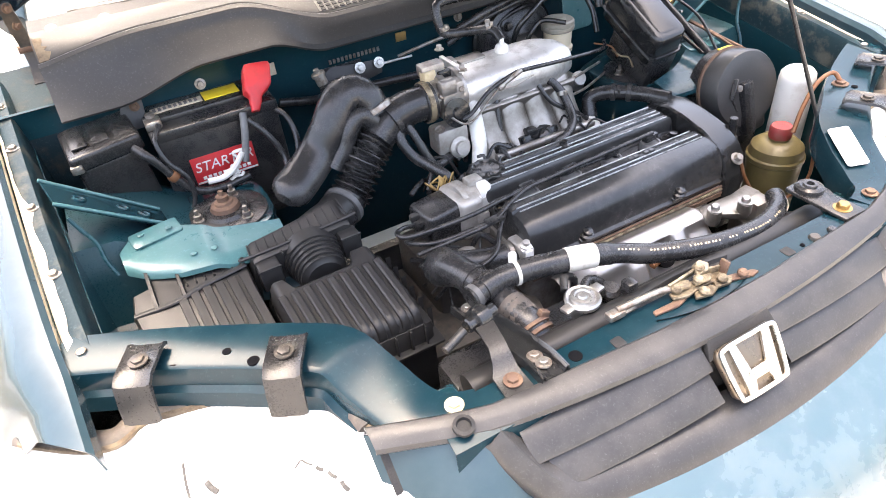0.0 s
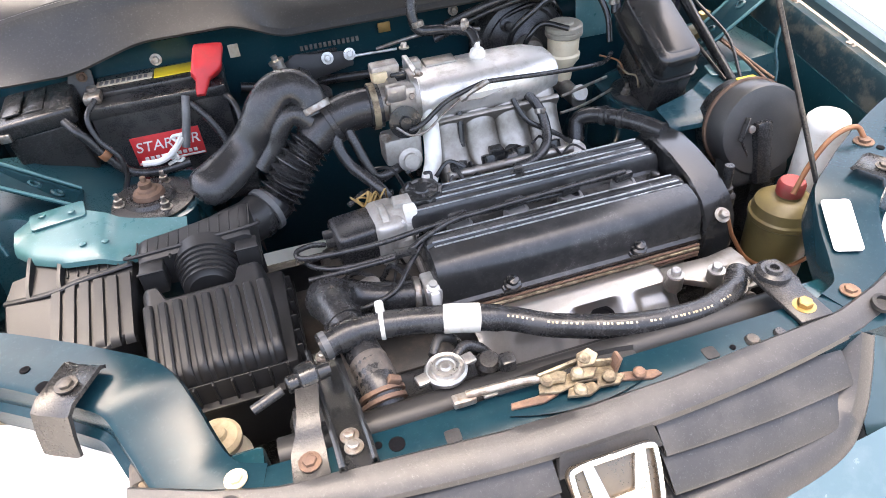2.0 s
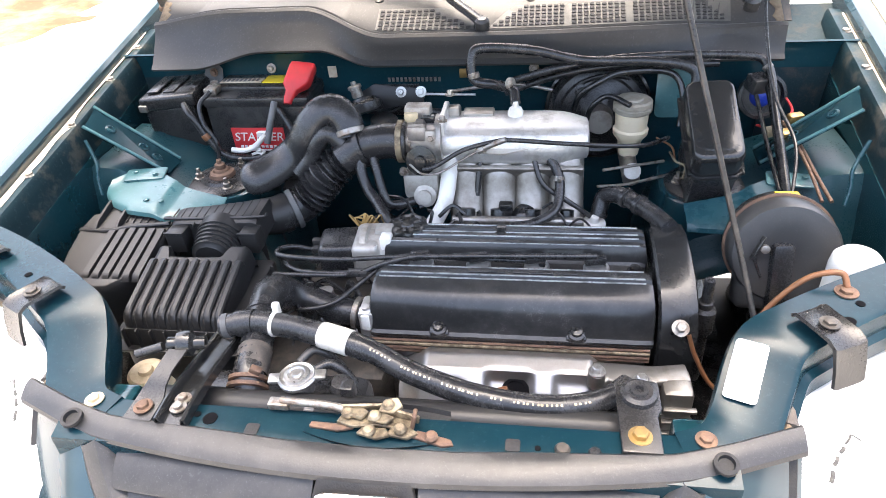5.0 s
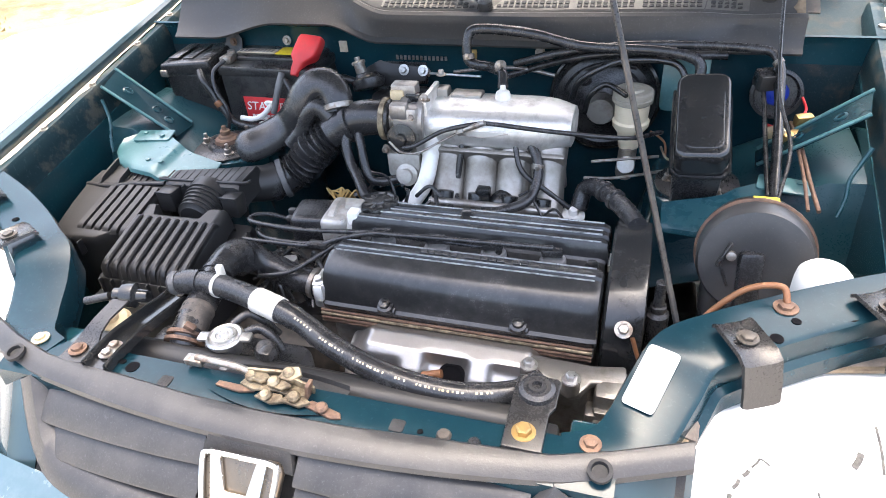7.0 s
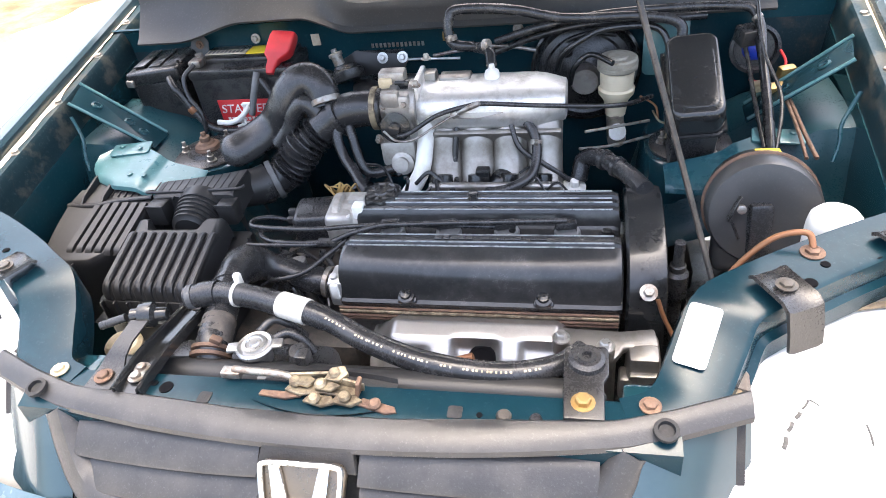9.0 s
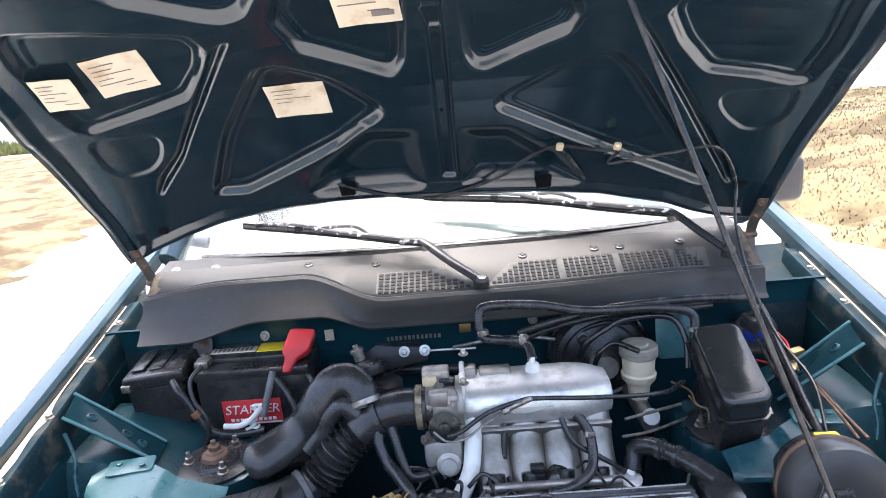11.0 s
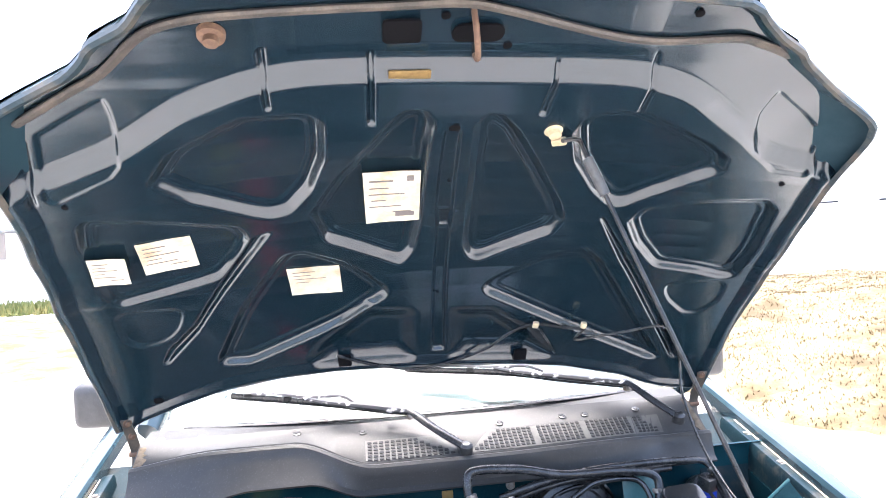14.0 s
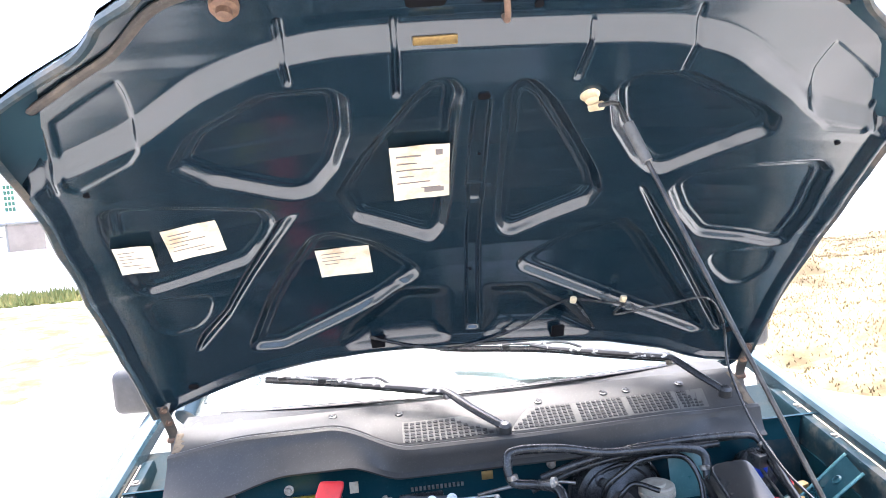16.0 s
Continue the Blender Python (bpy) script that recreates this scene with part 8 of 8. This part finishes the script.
slab(bm, [(-0.075, 0.0), (0.062, 0.022), (0.068, 0.050), (-0.01, 0.056), (-0.045, 0.062), (-0.085, 0.040)], plane((-0.138, 0.818, 0.955), (1, 0, 0), (0, 0.35, 1)), 0.004, 0.001)
part("bracket", bm, HOUSING, sol)
for x in (-0.124, -0.080):
    bm = B()
    bolt(bm, (x, 0.828, 0.998), (0, -1, 0.35), 0.007, 0.007, 1.7)
    part("bolt", bm, STEEL_BRIGHT, sol)

# throttle side details
for c, size, turn, mt, name in (((-0.062, 0.630, 1.028), (0.026, 0.022, 0.020), (0, 0, 6), CREAM, "sensor_plug"), ((-0.030, 0.628, 1.024), (0.028, 0.018, 0.016), (0, 0, 0), GLOSS, "sensor_plug"), ((-0.002, 0.645, 0.985), (0.010, 0.085, 0.10), (0, 0, 0), ALU, "flange"), ((-0.012, 0.598, 0.945), (0.020, 0.016, 0.05), (0, 0, 0), ALU, "lug")):
    bm = B()
    box(bm, c, size, 0.003, turn)
    part(name, bm, mt, engine)
for q, ax in (((-0.02, 0.582, 1.005), (0, -1, 0.3)), ((-0.06, 0.588, 1.0), (0, -1, 0.3)), ((0.0, 0.605, 1.03), (0, 0, 1)), ((0.003, 0.60, 0.945), (0, -1, 0)), ((-0.075, 0.575, 0.94), (-0.4, -1, 0)), ((0.003, 0.70, 1.042), (0, 0, 1))):
    bm = B()
    bolt(bm, q, ax, 0.006, 0.009)
    part("throttle_bolt", bm, STEEL, engine)
bm = B()
slab(bm, [(0.060, 0.0), (0.085, 0.012), (0.150, 0.008), (0.158, -0.006), (0.11, -0.016), (0.07, -0.014)], plane((0, 0.592, 0.985), (1, 0, 0), (0, 0.5, 1)), 0.004, 0.001)
part("cable_bracket", bm, ALU_OLD, engine)
bm = B()
rod(bm, (0.075, 0.582, 0.985), (0.118, 0.578, 1.005), 0.005, 10)
rod(bm, (0.066, 0.583, 0.980), (0.078, 0.582, 0.986), 0.008, 8)
part("cable_adjuster", bm, STEEL, engine)
bm = B()
tube(bm, [(0.07, 0.583, 0.982), (0.03, 0.572, 0.962), (-0.005, 0.556, 0.948), (-0.035, 0.548, 0.950), (-0.058, 0.552, 0.968)], 0.0022, 8, 8)
part("inner_cable", bm, STEEL, engine)
for x in (0.045, 0.105, 0.167, 0.228):
    bm = B()
    lathe(bm, (x, 0.535, 0.845), (0, 0.5, 1), [(0.012, 0), (0.012, 0.018), (0.016, 0.020), (0.016, 0.034), (0.010, 0.036), (0, 0.036)], 16)
    part("injector", bm, GLOSS, engine, "black fuel injector plug")
bm = B()
rod(bm, (0.02, 0.525, 0.866), (0.26, 0.525, 0.866), 0.008, 14)
part("fuel_rail", bm, ALU_OLD, engine)
bm = B()
rnd = random.Random(8)
for k in range(16):
    a = Vector((rnd.uniform(0.02, 0.26), rnd.uniform(0.50, 0.56), rnd.uniform(0.845, 0.885)))
    b = a + Vector((rnd.uniform(-0.06, 0.06), rnd.uniform(-0.03, 0.03), rnd.uniform(-0.03, 0.02)))
    tube(bm, [a, a.lerp(b, 0.5) + Vector((0, 0.01, 0.015)), b], rnd.uniform(0.002, 0.0045), 6, 6)
tagged(part("injector_loom", bm, RUBBER, engine, "tangle of thin black wires"), kind="stuff")
bm = B()
lathe(bm, (0.155, 0.548, 0.86), (0, -0.7, 0.7), [(0.024, 0), (0.025, 0.006), (0.018, 0.012), (0.010, 0.016), (0, 0.016)], 20)
box(bm, (0.118, 0.548, 0.872), (0.026, 0.024, 0.035), 0.004)
part("pressure_valve", bm, GLOSS, engine)

# distributor plugs and wires
for c, size, mt in (((-0.088, 0.436, 0.898), (0.030, 0.026, 0.016), CAST), ((-0.080, 0.412, 0.882), (0.020, 0.022, 0.044), WHITE), ((-0.100, 0.398, 0.866), (0.012, 0.012, 0.05), ALU), ((-0.125, 0.398, 0.852), (0.030, 0.012, 0.012), STEEL), ((-0.210, 0.415, 0.868), (0.02, 0.012, 0.012), BLACK), ((-0.210, 0.398, 0.858), (0.02, 0.012, 0.012), BLACK), ((-0.212, 0.43, 0.875), (0.02, 0.012, 0.012), BLACK)):
    bm = B()
    box(bm, c, size, 0.003)
    part("plug", bm, mt, engine)
rnd = random.Random(11)
bm = B()
for k in range(9):
    a = (-0.135 + rnd.uniform(-0.012, 0.012), 0.47, 0.88)
    tube(bm, [a, (a[0] + rnd.uniform(-0.02, 0.02), 0.478, 0.90 + rnd.uniform(-0.004, 0.006)), (a[0] + rnd.uniform(-0.01, 0.04), 0.485, 0.885), (a[0] + 0.03, 0.50, 0.85)], 0.0016, 6, 6)
tagged(part("bare_wires", bm, ZINC, engine, "tuft of thin tan wires"), kind="stuff")
bm = B()
box(bm, (-0.112, 0.327, 0.886), (0.034, 0.016, 0.008), 0.002)
part("lead_clip", bm, BLACK, engine)
bm = B()
box(bm, (-0.088, 0.285, 0.830), (0.026, 0.05, 0.05), 0.006)
lathe(bm, (-0.088, 0.27, 0.852), (0, -0.2, 1), [(0.010, 0), (0.010, 0.006), (0.006, 0.008), (0.006, 0.014), (0, 0.014)], 12)
part("water_outlet", bm, ALU, engine)
bm = B()
box(bm, (-0.088, 0.262, 0.838), (0.014, 0.012, 0.030), 0.003)
part("plug", bm, WHITE, engine)
bm = B()
tube(bm, [(-0.175, 0.32, 0.85), (-0.17, 0.315, 0.81), (-0.165, 0.32, 0.77)], 0.018, 14, 6)
part("coolant_pipe", bm, ALU_OLD, engine)
# hidden ignition tangle beside the block
rnd = random.Random(21)
bm = B()
for k in range(26):
    a = Vector((rnd.uniform(-0.25, -0.10), rnd.uniform(0.26, 0.40), rnd.uniform(0.76, 0.83)))
    b = Vector((rnd.uniform(-0.25, -0.10), rnd.uniform(0.26, 0.40), rnd.uniform(0.76, 0.83)))
    tube(bm, [a, a.lerp(b, 0.4) + Vector((0, 0, 0.03)), b], rnd.uniform(0.002, 0.005), 6, 6)
tagged(part("loom", bm, RUBBER, engine, "tangle of dark wires and pipes"), kind="stuff")
bm = B()
for k in range(18):
    a = Vector((rnd.uniform(-0.14, -0.02), rnd.uniform(0.49, 0.60), rnd.uniform(0.80, 0.88)))
    b = a + Vector((rnd.uniform(-0.07, 0.07), rnd.uniform(-0.05, 0.05), rnd.uniform(-0.04, 0.04)))
    tube(bm, [a, a.lerp(b, 0.5) + Vector((0.01, 0, 0.02)), b], rnd.uniform(0.002, 0.006), 6, 6)
tagged(part("loom", bm, RUBBER, engine, "tangle of dark wires and pipes"), kind="stuff")

# thermostat side by the radiator cap
bm = B()
lathe(bm, (-0.072, 0.085, 0.868), (0, -0.2, 1), [(0.014, 0), (0.016, 0.014), (0.016, 0.022), (0.011, 0.028), (0, 0.029)], 20)
tube(bm, [(-0.115, 0.09, 0.895), (-0.095, 0.105, 0.90), (-0.075, 0.105, 0.89), (-0.06, 0.10, 0.87)], 0.007, 10, 6)
tube(bm, [(-0.135, 0.105, 0.90), (-0.12, 0.125, 0.905), (-0.10, 0.13, 0.89), (-0.09, 0.14, 0.86)], 0.006, 10, 6)
part("overflow_pipe", bm, BLACK, rad)
bm = B()
box(bm, (-0.055, 0.062, 0.898), (0.018, 0.02, 0.026), 0.004)
part("clip", bm, BLACK, rad)
bm = B()
box(bm, (-0.045, 0.024, 0.906), (0.11, 0.014, 0.005), 0.002)
part("label_strip", bm, BOOT, rad, "dull grey strip on the tank")

# relay side pipes and connectors
for pts, r, mt in (([(0.60, 0.78, 1.045), (0.607, 0.72, 1.0), (0.602, 0.62, 0.955), (0.598, 0.53, 0.915)], 0.008, GLOSS), ([(0.575, 0.79, 1.04), (0.585, 0.74, 1.0), (0.588, 0.66, 0.96), (0.59, 0.55, 0.92)], 0.004, RUBBER)):
    bm = B()
    tube(bm, pts, r, 10, 8)
    solo("air_pipe", bm, mt, pts[0], "black pipe running down past the relay box", "pipe")
for c, size, mt, nm in (((0.605, 0.695, 0.965), (0.03, 0.018, 0.016), CREAM, "plug"), ((0.632, 0.70, 0.955), (0.034, 0.020, 0.020), ZINC, "plug"), ((0.652, 0.73, 0.975), (0.03, 0.016, 0.02), ZINC, "plug"), ((0.585, 0.77, 1.03), (0.034, 0.034, 0.03), BLACK, "holder")):
    bm = B()
    box(bm, c, size, 0.003, (10, 0, 20))
    solo("wire_plug" if nm == "plug" else "pipe_holder", bm, mt, c, "small cream wiring plug hanging on its wire" if nm == "plug" else "black plastic pipe holder by the relay box", nm)
for pts, r, mt, label in (([(0.66, 0.83, 0.98), (0.665, 0.79, 0.97), (0.655, 0.76, 0.965), (0.645, 0.72, 0.965)], 0.0025, RED, "thin red wire from the siren"),
                          ([(0.61, 0.80, 0.93), (0.625, 0.76, 0.94), (0.64, 0.73, 0.95)], 0.0025, RED, "thin red wire from the siren"),
                          ([(0.42, 0.66, 0.94), (0.43, 0.64, 0.93), (0.445, 0.63, 0.925), (0.44, 0.61, 0.91)], 0.002, BRASS, "loose pale wires below the relay box"),
                          ([(0.40, 0.70, 0.95), (0.425, 0.67, 0.945), (0.43, 0.65, 0.925)], 0.002, ORANGE, "loose orange wires below the relay box"),
                          ([(0.30, 0.66, 0.90), (0.36, 0.68, 0.90), (0.42, 0.70, 0.90)], 0.003, STEEL, "bare steel brake pipe"),
                          ([(0.29, 0.64, 0.875), (0.35, 0.66, 0.87), (0.43, 0.69, 0.875)], 0.003, STEEL, "bare steel brake pipe"),
                          ([(-0.50, 0.735, 0.905), (-0.47, 0.738, 0.902), (-0.445, 0.742, 0.912), (-0.42, 0.75, 0.935)], 0.006, WHITE, "cable end bound in white tape")):
    bm = B()
    tube(bm, pts, r, 8, 8)
    solo("wire", bm, mt, pts[0], label, "wire")
rnd = random.Random(5)
for c in ((-0.425, 0.752, 0.925), (-0.44, 0.748, 0.905), (-0.455, 0.745, 0.90)):
    bm = B()
    tube(bm, [Vector(c) + Vector((rnd.uniform(-0.014, 0.014), rnd.uniform(-0.006, 0.006), rnd.uniform(-0.014, 0.014))) for k in range(5)], 0.0035, 6, 6)
    solo("tape_knot", bm, WHITE, c, "frayed white tape knot on the cable", "tape")
bm = B()
lathe(bm, (-0.558, 0.743, 0.940), (0.5, 0.0, -0.85), [(0.0105, 0), (0.0115, 0.002), (0.0115, 0.012), (0.0105, 0.014)], 14)
solo("cable_tie", bm, ORANGE, (-0.541, 0.735, 0.935), "orange tape band on the cable loom", "tape")
bm = B()
bolt(bm, (0.571, 0.214, 0.9675), r=0.009, h=0.006)
solo("earth_bolt", bm, RUST, (0.571, 0.214, 0.9675), "rusty bolt holding the earth wire", "bolt")

for c, ax, rr in (((0.045, 0.752, 1.06), (-0.2, 0.2, 1), 0.0115), ((0.47, 0.78, 1.02), (0, 0.3, 1), 0.0115), ((0.12, 0.70, 1.062), (1, -0.6, 0.2), 0.0115), ((0.355, 0.525, 0.904), (0.6, -0.7, 0), 0.0185), ((0.335, 0.552, 0.902), (0.6, -0.7, 0), 0.0185), ((0.215, 0.573, 0.928), (0.1, 0.5, 0.9), 0.0105), ((0.60, 0.78, 1.058), (0.4, -0.3, -0.4), 0.0095)):
    bm = B()
    d = Vector(ax).normalized()
    lathe(bm, Vector(c) - d * 0.005, d, [(rr * 0.9, 0), (rr, 0.001), (rr, 0.009), (rr * 0.9, 0.010)], 18)
    box(bm, Vector(c) + Vector((0, -rr, rr * 0.4)), (0.008, 0.006, 0.010), 0.0015)
    solo("hose_clamp", bm, STEEL if rr < 0.0118 else BLACK, c, "small spring clamp round a hose", "clamp")

bm = B()
slab(bm, round_rect(0.085, 0.109, 0.012, 3), plane((0.453, 0.83, 0.992), (1, 0, 0), (0, 0.15, 1)), 0.003, 0.001)
part("reinforcement", bm, FADED_GLINT, car, "pale faded teal reinforcement plate by the relay box")
